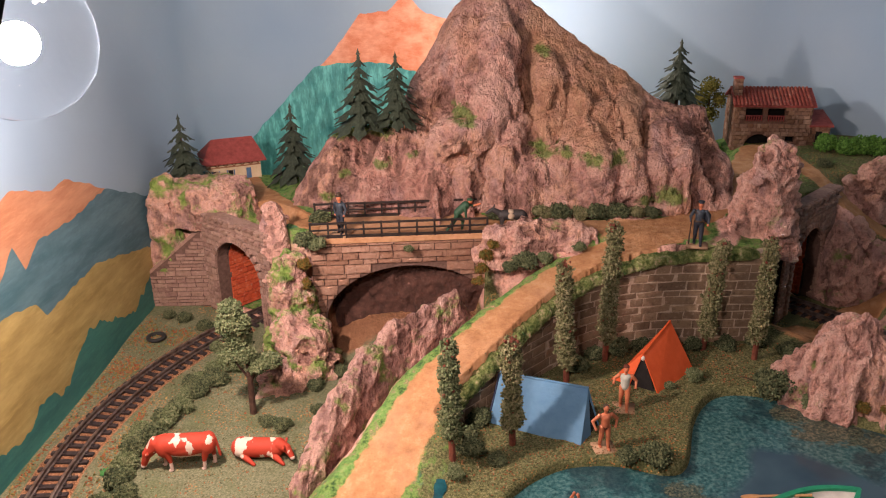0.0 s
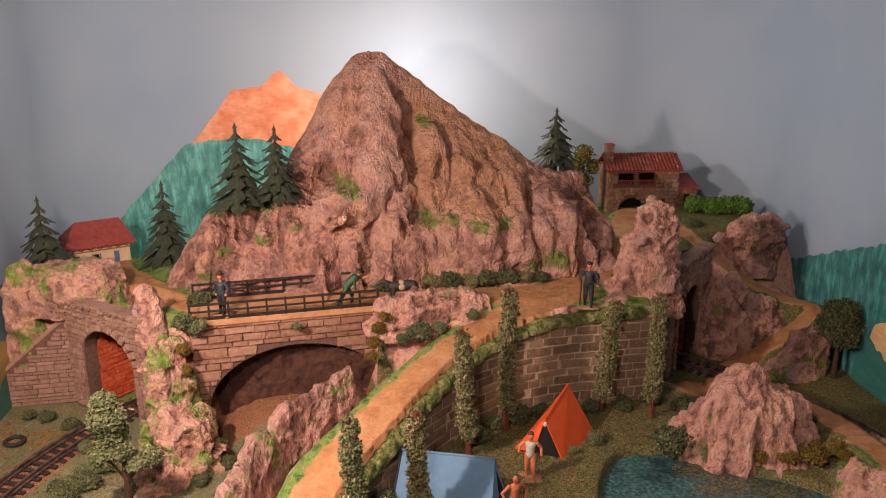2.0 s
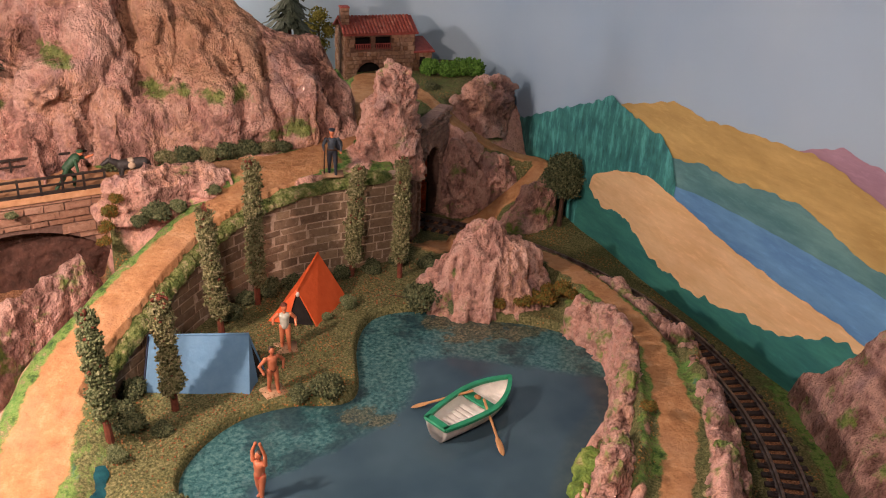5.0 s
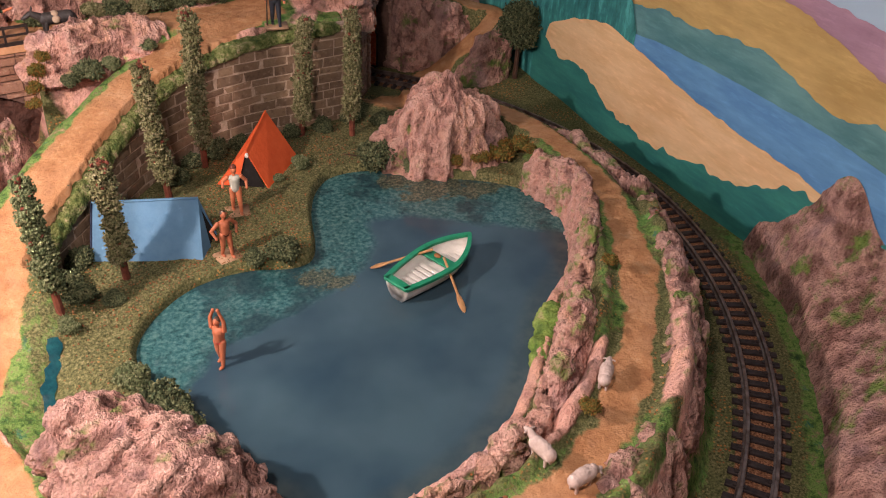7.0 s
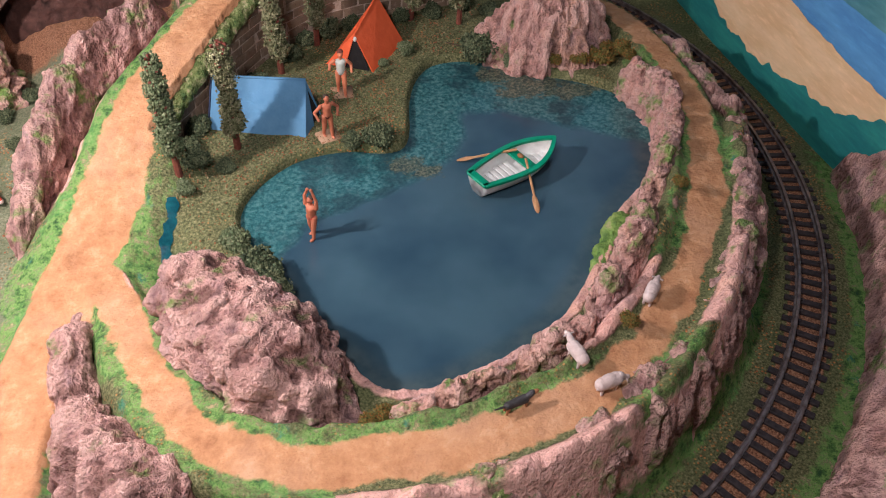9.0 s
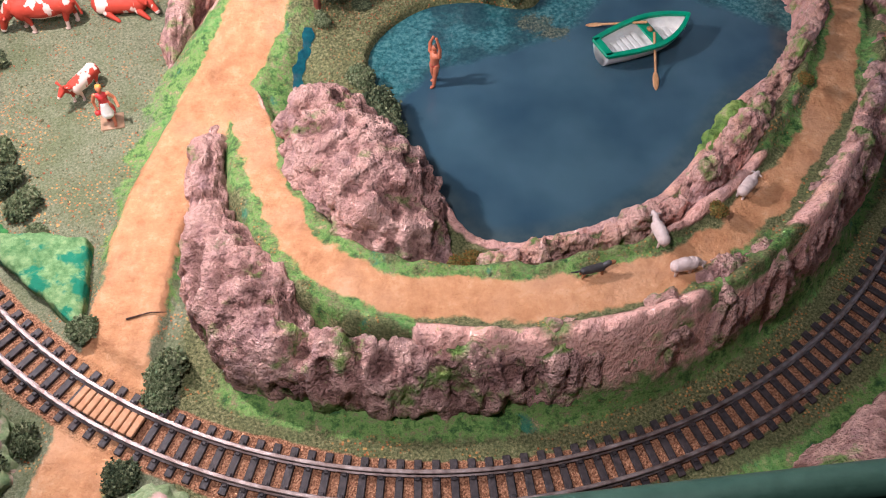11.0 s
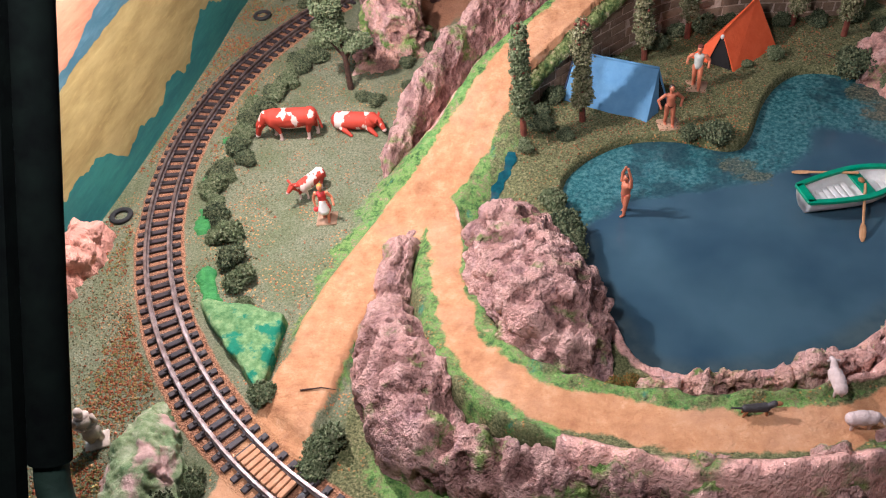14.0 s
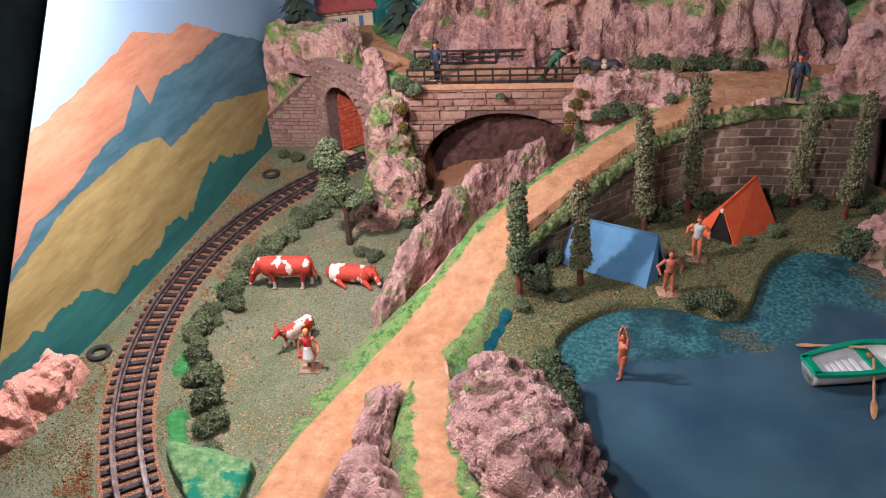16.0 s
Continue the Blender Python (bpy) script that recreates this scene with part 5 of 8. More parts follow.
# bridge
SAND = plain("sandy_deck", (0.4, 0.2, 0.1), (0.54, 0.3, 0.17), 0.95, 3, 0.06)
bridge = thing("road_bridge", "arched road bridge of warm brown stone with black railings", "bridge")
BY, BX0, BX1, BXC, BHALF = 10.4, -12.5, -3.3, -7.4, 4.55


def arch_z(x):
    t = (x - BXC) / BHALF
    return 0.9 + 3.2 * math.sqrt(1 - t * t) if abs(t) < 1 else -0.3


n = 60
xs_b = [BX0 + (BX1 - BX0) * i / n for i in range(n + 1)]
verts = []
for y in (BY, BY + 3.1):
    verts += [(x, y, arch_z(x)) for x in xs_b] + [(x, y, 5.55) for x in xs_b]
m = n + 1
fs = [[i, i + 1, m + i + 1, m + i] for i in range(n)] + [[2 * m + i + 1, 2 * m + i, 3 * m + i, 3 * m + i + 1] for i in range(n)]
fs += [[i + 1, i, 2 * m + i, 2 * m + i + 1] for i in range(n)]
sheet("arch_body", verts, fs, DARKJOINT, bridge, False)
for u, w, z, hh in courses(BX0, BX1, 0.4, 5.5, 0.4, 0.6, 1.7, 8):
    a, b = u - w / 2, u + w / 2
    cut = [x for x in np.linspace(a, b, 25) if arch_z(x) < z - hh * 0.42]
    if len(cut) > 4:
        lay(bridge, bridge_stones, "stone", ((cut[0] + cut[-1]) / 2, BY - 0.02, z), 0, cut[-1] - cut[0] - 0.06, 0.24, hh - 0.06)
bm = bmesh.new()
box(bm, BX0 - 0.3, BX1 + 0.3, BY - 0.12, BY + 3.2, 5.5, 5.83, 0.03)
part("deck", bm, SAND, bridge, "sandy road surface")
for y in (BY - 0.05, BY + 2.95):
    rail = bmesh.new()
    box(rail, BX0, BX1, y - 0.06, y + 0.06, 5.83, 5.97)
    box(rail, BX0, BX1, y - 0.035, y + 0.035, 6.22, 6.3)
    box(rail, BX0, BX1, y - 0.045, y + 0.045, 6.56, 6.66)
    railing = part("railing", rail, BLACKRAIL, bridge, "black slatted railing")
    for i in range(11):
        x = BX0 + 0.05 + (BX1 - BX0 - 0.1) * i / 10
        post = bmesh.new()
        box(post, x - 0.05, x + 0.05, y - 0.06, y + 0.06, 5.8, 6.68)
        part("post", post, BLACKRAIL, railing)


bridge.matrix_world = pose(-12.4 * G, 10.2 * G, 0, 0, 0, 7.2) @ pose(12.4 * G, -10.2 * G, 0)

# rock colour darkened to stand for the shade beneath the arch
SHADEROCK = plain("shade_darkened_rock", (0.035, 0.016, 0.012), (0.11, 0.05, 0.038), 0.95, 1.6, 0.25)
crag("bridge_cavern_rock", -7.6, 12.9, 4.6, 1.2, -0.4, 5.3, seed=33, material=SHADEROCK, label="rock coloured dark brown for the shade under the bridge", rough=0.2, blunt=5)


# tunnel mouths
def portal(name, angle, sign, label, wing, half=1.75, top=6.1):
    """A tunnel mouth square to the track: sign says which way along the circle lies open."""
    a = math.radians(angle)
    rad, tang = Vector((math.cos(a), math.sin(a), 0)), Vector((-math.sin(a), math.cos(a), 0)) * sign
    foot = rad * R_TRACK
    heading = math.degrees(math.atan2(tang.y, tang.x)) + 90
    th = thing(name, label, "tunnel")
    spring, crown = 2.6, 4.6

    def at(u, back, z):
        p = foot + rad * u - tang * back
        return (p.x, p.y, z)

    def mouth(u):
        return spring + (crown - spring) * math.sqrt(max(0, 1 - (u / half) ** 2)) if abs(u) < half else -0.4
    us = np.linspace(-2.9, 3.1, 61)
    verts = []
    for back in (0.0, 0.9):
        verts += [at(u, back, mouth(u)) for u in us] + [at(u, back, top) for u in us]
    m = len(us)
    fs = [[i, i + 1, m + i + 1, m + i] for i in range(m - 1)] + [[i, i + 1, 2 * m + i + 1, 2 * m + i] for i in range(m - 1)] + [[m + i, m + i + 1, 3 * m + i + 1, 3 * m + i] for i in range(m - 1)]
    sheet("face", verts, fs, DARKJOINT, th, False)
    for u, w, z, hh in courses(-2.9, 3.1, -0.2, top, 0.3, 0.35, 0.8, 11):
        cut = [q for q in np.linspace(u - w / 2, u + w / 2, 7) if mouth(q) < z - hh * 0.1 and not (abs(q) < half + 0.35 and z < crown + 0.3 and math.hypot(q / (half + 0.3), max(0, z - spring) / (crown - spring + 0.3)) < 1)]
        if len(cut) > 2:
            lay(th, portal_stones, "stone", at((cut[0] + cut[-1]) / 2, -0.02, z), heading, cut[-1] - cut[0] - 0.045, 0.16, hh - 0.05)
    for i in range(15):
        t = math.pi * (i + 0.5) / 15
        u, z = (half + 0.17) * math.cos(t), spring + (crown - spring + 0.17) * math.sin(t)
        p = at(u, -0.05, z)
        ob = lay(th, portal_stones, "arch_stone", p, heading, 0.4, 0.3, 0.3)
        lean = -(90 - math.degrees(t)) if (rad.cross(Vector((0, 0, 1))).dot(tang) < 0) else (90 - math.degrees(t))
        ob.matrix_basis = pose(p[0] * G, p[1] * G, p[2] * G, 0, 0, heading) @ pose(0, 0, 0, 0, lean, 0) @ Matrix.Diagonal((0.36 * G, 0.3 * G, 0.34 * G, 1))
    for side in (-1, 1):
        for z in np.arange(0.0, spring, 0.38):
            lay(th, portal_stones, "arch_stone", at(side * (half + 0.16), -0.05, z + 0.1), heading, 0.34, 0.3, 0.35)
    for zz, out, tall in ((top - 0.42, 0.1, 0.14), (top + 0.1, 0.14, 0.24)):
        for i in range(12):
            lay(th, portal_stones, "coping_stone", at(-2.7 + 0.52 * i, 0.35 - out, zz), heading, 0.5, 0.9, tall)
    # lining behind the mouth
    verts, prof = [], [(half, -0.5)] + [(half * math.cos(t), spring + (crown - spring) * math.sin(t)) for t in np.linspace(0, math.pi, 17)] + [(-half, -0.5)]
    steps = 34
    for i in range(steps + 1):
        b = a - sign * math.radians(45) * i / steps - sign * math.radians(1.6)
        verts += [((R_TRACK + u) * math.cos(b), (R_TRACK + u) * math.sin(b), z) for u, z in prof]
    sheet("lining", verts, grid_faces(steps + 1, len(prof)), VAULTDARK, th, True, "dark stone tunnel vault")
    for u, w, z, hh in courses(0.0, 7.6, -0.3, 4.1, 0.27, 0.5, 0.56, 21):
        inset = 0.08 if z < spring else half - half * math.sqrt(max(0.02, 1 - ((z - spring) / (crown - spring)) ** 2)) + 0.08
        b = a - sign * (u + 0.75) / (R_TRACK + half)
        rr = R_TRACK + half - inset
        lay(th, red_bricks, "brick", (rr * math.cos(b), rr * math.sin(b), z), math.degrees(b) - 90, w - 0.04, 0.1, hh - 0.035)
    if wing:
        (wx, wy), hi, lo = wing, 4.9, 1.9
        p = at(3.0, 0.3, 0)
        ln = math.hypot(wx - p[0], wy - p[1])
        head = math.degrees(math.atan2(p[1] - wy, p[0] - wx))
        verts = [(wx, wy, -0.4), (p[0], p[1], -0.4), (p[0], p[1], hi), (wx, wy, lo)]
        verts += [(x, y + 0.5, z) for x, y, z in verts]
        sheet("wing_wall", verts, [[0, 1, 2, 3], [5, 4, 7, 6], [3, 2, 6, 7], [1, 0, 4, 5], [1, 5, 6, 2], [0, 3, 7, 4]], DARKJOINT, th, False)
        for u, w, z, hh in courses(0.0, ln, -0.2, hi, 0.27, 0.4, 0.95, 13):
            lim = lo + (hi - lo) * (u - w * 0.3) / ln - 0.12
            if z < lim:
                lay(th, portal_stones, "stone", (wx + (p[0] - wx) * u / ln, wy + (p[1] - wy) * u / ln - 0.02, z), head, w - 0.045, 0.14, hh - 0.045)
        bm = bmesh.new()
        tube(bm, (wx, wy + 0.15, lo), (p[0], p[1] + 0.15, hi), 0.16, 0.16, 4)
        part("wing_coping", bm, PORTALSTONE, th)
    return th


portal("tunnel_mouth", 143.8, 1, "stone tunnel mouth with red brick lining and stepped wing wall", (-23.1, 14.3), 2.0, 5.6)
portal("tunnel_mouth", 47.2, -1, "shaded stone tunnel mouth with a red brick lining", None)


# ---- plants ----
def foliage(name, tones, rough=0.85):
    """Coloured foam crumbs: the tone differs from crumb to crumb."""
    m = Mat(name, rough, spec=0.15)
    tone = m.ramp(m.island(), [(i / (len(tones) - 1), t) for i, t in enumerate(tones)])
    m.colour(m.mix(m.level(m.noise(14, 3), 0.35, 0.6, 0, 0.5), m.mix(1.0, tone, (0.5, 0.5, 0.5), "MULTIPLY"), tone))
    m.bump(m.noise(22, 2), 0.04, 0.8)
    return m.done()


DARKLEAF = foliage("dark_green_foam", [(0.035, 0.05, 0.025), (0.085, 0.115, 0.058), (0.15, 0.18, 0.092), (0.26, 0.27, 0.145)])
LEAF = foliage("green_foam", [(0.07, 0.1, 0.045), (0.14, 0.18, 0.085), (0.21, 0.25, 0.125), (0.32, 0.34, 0.19)])
PALELEAF = foliage("grey_green_foam", [(0.1, 0.105, 0.045), (0.21, 0.215, 0.1), (0.31, 0.3, 0.155), (0.42, 0.37, 0.22)])
BRIGHTLEAF = foliage("bright_hedge_foam", [(0.05, 0.14, 0.03), (0.12, 0.3, 0.05), (0.18, 0.38, 0.08)])
AUTUMN = foliage("autumn_foam", [(0.07, 0.08, 0.02), (0.25, 0.19, 0.05), (0.36, 0.12, 0.03), (0.28, 0.22, 0.06), (0.1, 0.12, 0.03)])
YELLOWLEAF = foliage("yellow_green_foam", [(0.1, 0.1, 0.02), (0.2, 0.19, 0.04), (0.28, 0.24, 0.06)])
BARK = plain("dark_bark", (0.035, 0.018, 0.012), (0.09, 0.045, 0.03), 0.85, 5, 0.06)
REDBARK = plain("reddish_bark", (0.1, 0.025, 0.015), (0.2, 0.06, 0.035), 0.8, 5, 0.05)
REDBERRY = plain("red_brown_tips", (0.1, 0.025, 0.015), (0.19, 0.05, 0.03), 0.8, 8, 0.05)

_t = (1 + 5 ** 0.5) / 2
ICO = np.array([(-1, _t, 0), (1, _t, 0), (-1, -_t, 0), (1, -_t, 0), (0, -1, _t), (0, 1, _t), (0, -1, -_t), (0, 1, -_t), (_t, 0, -1), (_t, 0, 1), (-_t, 0, -1), (-_t, 0, 1)]) / 1.9
ICO_F = np.array([(0, 11, 5), (0, 5, 1), (0, 1, 7), (0, 7, 10), (0, 10, 11), (1, 5, 9), (5, 11, 4), (11, 10, 2), (10, 7, 6), (7, 1, 8), (3, 9, 4), (3, 4, 2), (3, 2, 6), (3, 6, 8), (3, 8, 9), (4, 9, 5), (2, 4, 11), (6, 2, 10), (8, 6, 7), (9, 8, 1)])


OCT = np.array([(1, 0, 0), (-1, 0, 0), (0, 1, 0), (0, -1, 0), (0, 0, 1), (0, 0, -1)]) * 1.1
OCT_F = np.array([(0, 2, 4), (2, 1, 4), (1, 3, 4), (3, 0, 4), (2, 0, 5), (1, 2, 5), (3, 1, 5), (0, 3, 5)])


def crumbs(centres, sizes, seed=0, fine=False):
    """Corners and faces of many small uneven grains."""
    rnd = np.random.RandomState(seed)
    form, tris = (OCT, OCT_F) if fine else (ICO, ICO_F)
    n, m = len(centres), len(form)
    v = form[None] * (1 + 0.35 * rnd.randn(n, m, 1)) * np.asarray(sizes)[:, None, None] * (0.75 + 0.5 * rnd.rand(n, 1, 3))
    v = v + np.asarray(centres)[:, None, :]
    f = tris[None] + m * np.arange(n)[:, None, None]
    return v.reshape(-1, 3), f.reshape(-1, 3)


def lumps(blobs, count, size, seed=0, fill=0.35):
    """Crumbs spread over and through a set of ellipsoids (x, y, z, rx, ry, rz)."""
    rnd = np.random.RandomState(seed)
    blobs = np.array(blobs, float)
    area = (blobs[:, 3] * blobs[:, 5] + blobs[:, 4] * blobs[:, 5] + blobs[:, 3] * blobs[:, 4])
    pick = rnd.choice(len(blobs), count, p=area / area.sum())
    d = rnd.randn(count, 3)
    d /= np.linalg.norm(d, axis=1)[:, None]
    r = 1 - fill * rnd.rand(count) ** 1.5 + 0.12 * rnd.randn(count)
    b = blobs[pick]
    c = b[:, :3] + d * b[:, 3:] * r[:, None]
    return crumbs(c, size * (0.6 + 0.9 * rnd.rand(count)), seed + 1, True)


def core(blobs, seed=0):
    """Dark cores so that a crown is not hollow."""
    bm = bmesh.new()
    for x, y, z, a, b, c in blobs:
        ball(bm, (x, y, z), a * 0.8, b * 0.8, c * 0.8, n=6)
    return bm


def mesh_of(verts, faces, material):
    me = bpy.data.meshes.new("foliage")
    me.from_pydata((np.asarray(verts) * G).tolist(), [], np.asarray(faces).tolist())
    me.materials.append(material)
    return me


def bush_kind(seed, material, rx=0.75, rz=0.6, count=1750, size=0.042):
    rnd = random.Random(seed)
    blobs = [(rnd.uniform(-0.45, 0.45) * rx, rnd.uniform(-0.45, 0.45) * rx, rz * rnd.uniform(0.45, 0.85), rx * rnd.uniform(0.4, 0.62), rx * rnd.uniform(0.4, 0.62), rz * rnd.uniform(0.4, 0.6)) for _ in range(6)]
    inner = core(blobs)
    bmesh.ops.scale(inner, vec=(G, G, G), verts=inner.verts)
    heart = bpy.data.meshes.new("foliage_core")
    inner.to_mesh(heart)
    inner.free()
    heart.materials.append(material)
    return mesh_of(*lumps(blobs, count, size, seed), material), heart


BUSHES = {"dark": [bush_kind(50 + i, DARKLEAF) for i in range(4)], "green": [bush_kind(60 + i, LEAF) for i in range(3)], "pale": [bush_kind(65 + i, PALELEAF) for i in range(2)],
          "autumn": [bush_kind(70 + i, AUTUMN, count=1000) for i in range(2)], "yellow": [bush_kind(75, YELLOWLEAF)], "bright": [bush_kind(80, BRIGHTLEAF)]}
BUSH_LABEL = {"bright": "bright grass green foam hedge bush", "dark": "dark green foam bush on the flocked turf", "green": "mid green foam bush on the turf", "pale": "grey green foam shrub", "autumn": "red and yellow autumn foam shrub", "yellow": "yellow green foam shrub"}


def bush(x, y, size=1.0, tone="dark", z=None, tall=1.0, group=""):
    rnd = random.Random(int(x * 131 + y * 17))
    th = thing("bush", BUSH_LABEL[tone], "bush", group, (x, y, lift(x, y) - 0.06 if z is None else z), rnd.uniform(0, 360))
    leaves, heart = rnd.choice(BUSHES[tone])
    for name, me in (("foliage", leaves), ("foliage_core", heart)):
        ob = new(name, me)
        ob.parent = th
        ob.matrix_basis = Matrix.Diagonal((size, size, size * tall, 1))
    return th


for x, y, s in ((-15.6, -10.0, 1.1), (-16.3, -8.9, 1.0), (-16.9, -7.6, 1.2), (-18.1, -6.2, 0.9), (-18.8, -4.7, 1.1), (-18.9, -3.5, 0.9), (-18.9, -1.7, 1.0), (-19.0, -0.5, 1.05), (-18.9, 0.7, 0.95), (-18.5, 1.7, 1.0), (-18.2, 2.9, 1.1),
                (-17.9, 4.2, 1.0), (-17.6, 5.5, 0.9), (-17.2, 6.6, 1.0), (-16.6, 7.6, 0.9), (-15.9, 8.6, 0.8), (-14.9, -11.4, 0.8), (-18.0, -2.4, 0.8)):
    bush(x * 0.985, y * 0.985, s * 0.95, "green" if int(x * 7) % 3 else "dark", group="hedge along the railway")
for i in range(22):
    a = math.radians(203 - 51 * i / 21 + random.uniform(-0.7, 0.7))
    r = 18.9 + random.uniform(-0.45, 0.35)
    bush(r * math.cos(a), r * math.sin(a), random.uniform(0.55, 0.8), random.choice(("green", "dark", "green")), group="hedge along the railway")
for x, y, s, tone in ((-9.6, -16.9, 1.15, "green"), (-9.5, -17.7, 0.9, "green"), (-12.35, -15.2, 0.9, "green"), (-13.6, -18.9, 0.8, "green"), (-10.6, -20.3, 0.9, "dark"), (-14.4, -19.6, 0.8, "dark"), (-20.8, 12.7, 0.7, "dark"), (-19.3, 11.9, 0.7, "dark"), (-21.7, 12.9, 0.6, "dark"), (-17.8, 9.6, 0.7, "green"),
                      (-12.6, 2.6, 0.7, "dark"), (-13.4, 3.0, 0.6, "dark"), (-11.8, 6.2, 0.7, "dark"), (-11.2, 4.0, 0.6, "dark"), (-10.8, 7.4, 0.7, "dark"), (-9.8, 8.3, 0.6, "dark")):
    bush(x, y, s, tone)
# round the camp and the pond
for x, y, s, tone in ((3.5, -0.75, 1.0, "dark"), (2.5, -0.55, 0.7, "dark"), (9.9, 4.7, 1.35, "dark"), (11.0, 3.9, 0.8, "green"), (6.3, 5.7, 0.75, "green"), (5.0, 4.9, 0.5, "green"), (-4.3, 0.3, 0.9, "dark"), (-3.9, -0.9, 0.8, "dark"), (-3.5, 1.7, 0.9, "dark"), (-4.4, -2.2, 0.6, "green"), (-2.9, -1.0, 0.6, "dark"),
                      (-1.8, 3.6, 1.0, "dark"), (-0.9, 4.4, 0.85, "dark"), (0.9, 6.3, 0.9, "dark"), (2.0, 7.4, 0.8, "dark"), (3.2, 8.0, 0.9, "dark"), (4.3, 8.5, 0.8, "dark"), (6.9, 8.7, 0.8, "dark"), (8.6, 8.8, 0.8, "dark"), (10.2, 9.0, 0.8, "dark"), (5.6, 8.7, 0.7, "dark"),
                      (-3.0, -5.5, 1.0, "green"), (-2.4, -6.9, 1.2, "dark"), (-1.9, -8.1, 1.0, "dark"), (11.5, 8.4, 0.8, "dark"), (12.4, 7.6, 0.7, "dark")):
    bush(x, y, s, tone)
# bridge ends, the foot of the mountain, the upper roads
for x, y, z, s, tone in ((-12.7, 10.0, 5.5, 0.95, "dark"), (-12.1, 9.9, 5.5, 0.7, "green"), (-12.4, 12.7, 5.7, 0.9, "dark"), (-7.4, 10.25, 5.2, 0.45, "green"), (-1.4, 9.2, 4.9, 0.9, "dark"), (-0.6, 9.3, 5.1, 0.7, "green"), (-2.2, 9.3, 4.6, 0.6, "dark"),
                         (-0.6, 13.1, 6.0, 0.9, "pale"), (0.4, 13.2, 6.0, 0.9, "dark"), (1.4, 13.2, 6.0, 0.8, "pale"), (2.4, 13.1, 6.0, 1.0, "dark"), (3.4, 13.2, 6.0, 1.0, "dark"), (4.4, 13.3, 6.0, 0.8, "pale"), (5.2, 13.4, 6.0, 0.7, "dark"), (9.4, 16.6, 6.1, 0.8, "green"), (9.6, 17.8, 6.1, 0.7, "green"),
                         (1.2, 10.0, 5.5, 0.6, "green"), (-3.0, 13.2, 5.9, 0.7, "dark"), (17.3, 22.4, 6.0, 0.7, "dark")):
    bush(x, y, s, tone, z)
for x, y, z, s, tall in ((-12.75, 9.3, 4.5, 0.55, 1.5), (-12.6, 9.2, 3.6, 0.5, 1.4), (-12.55, 9.1, 2.7, 0.4, 1.4), (-3.5, 9.9, 5.0, 0.6, 1.3), (-3.7, 9.8, 4.2, 0.55, 1.4), (-3.9, 9.7, 3.6, 0.5, 1.2), (-3.1, 9.8, 5.6, 0.45, 1.3)):
    bush(x, y, s, "autumn", z, tall)
for x, y, s in ((0.6, -14.2, 0.6), (-0.1, -14.4, 0.6), (14.0, 2.6, 0.75), (15.0, 2.4, 0.95), (16.0, 2.5, 0.85), (13.0, 3.0, 0.65), (15.7, 3.3, 0.7), (14.6, 3.2, 0.7), (8.1, -14.2, 0.5), (12.6, -8.9, 0.45), (16.1, 1.6, 0.55)):
    bush(x, y, s, "autumn", lift(x, y) + 0.25)
for x, y, s in ((19.2, 24.6, 1.3), (20.1, 24.4, 1.4), (21.0, 24.2, 1.4), (18.4, 25.2, 1.2), (11.6, 26.4, 0.8)):
    bush(x, y, s, "bright", lift(x, y) - 0.1, 1.1)

BRIGHT = plain("bright_green_paste", (0.02, 0.14, 0.035), (0.06, 0.25, 0.06), 0.85, 3.5, 0.25)
for a0, a1, seed in ((207.0, 217.0, 1), (196.0, 203.5, 2), (188.5, 194.0, 3), (180.5, 184.0, 4), (170.5, 173.5, 5)):
    ring = [(19.5 * math.cos(math.radians(a0 + (a1 - a0) * i / 6)), 19.5 * math.sin(math.radians(a0 + (a1 - a0) * i / 6)), -0.6, -0.3, 0.42) for i in range(7)]
    ridge("grass_strip", ring, 90 + seed, BRIGHT, "bright green modelling grass beside the hedge", "grass", 0.4, 0.07, 0.45, 0.2)


def broadleaf(x, y, z, tall, blobs, tone, label, seed, bark=BARK, count=9000, crumb=0.05):
    th = thing("tree", label, "tree", at=(x, y, z))
    bm = bmesh.new()
    tube(bm, (0, 0, -0.1), (0.03, 0.02, tall * 0.35), 0.17, 0.13)
    tube(bm, (0.03, 0.02, tall * 0.35), (-0.05, 0.05, tall * 0.8), 0.13, 0.05)
    for bx, by, bz, a, b, c in blobs:
        tube(bm, (0.02, 0.02, min(bz * 0.6, tall * 0.5)), (bx * 0.8, by * 0.8, bz), 0.07, 0.03, 6)
    part("trunk", bm, bark, th)
    v, f = lumps(blobs, count, crumb, seed, 0.5)
    sheet("crown", v, f, tone, th, False)
    part("crown_core", core([(a, b, c, d * 0.85, e * 0.85, h * 0.85) for a, b, c, d, e, h in blobs]), tone, th)
    return th


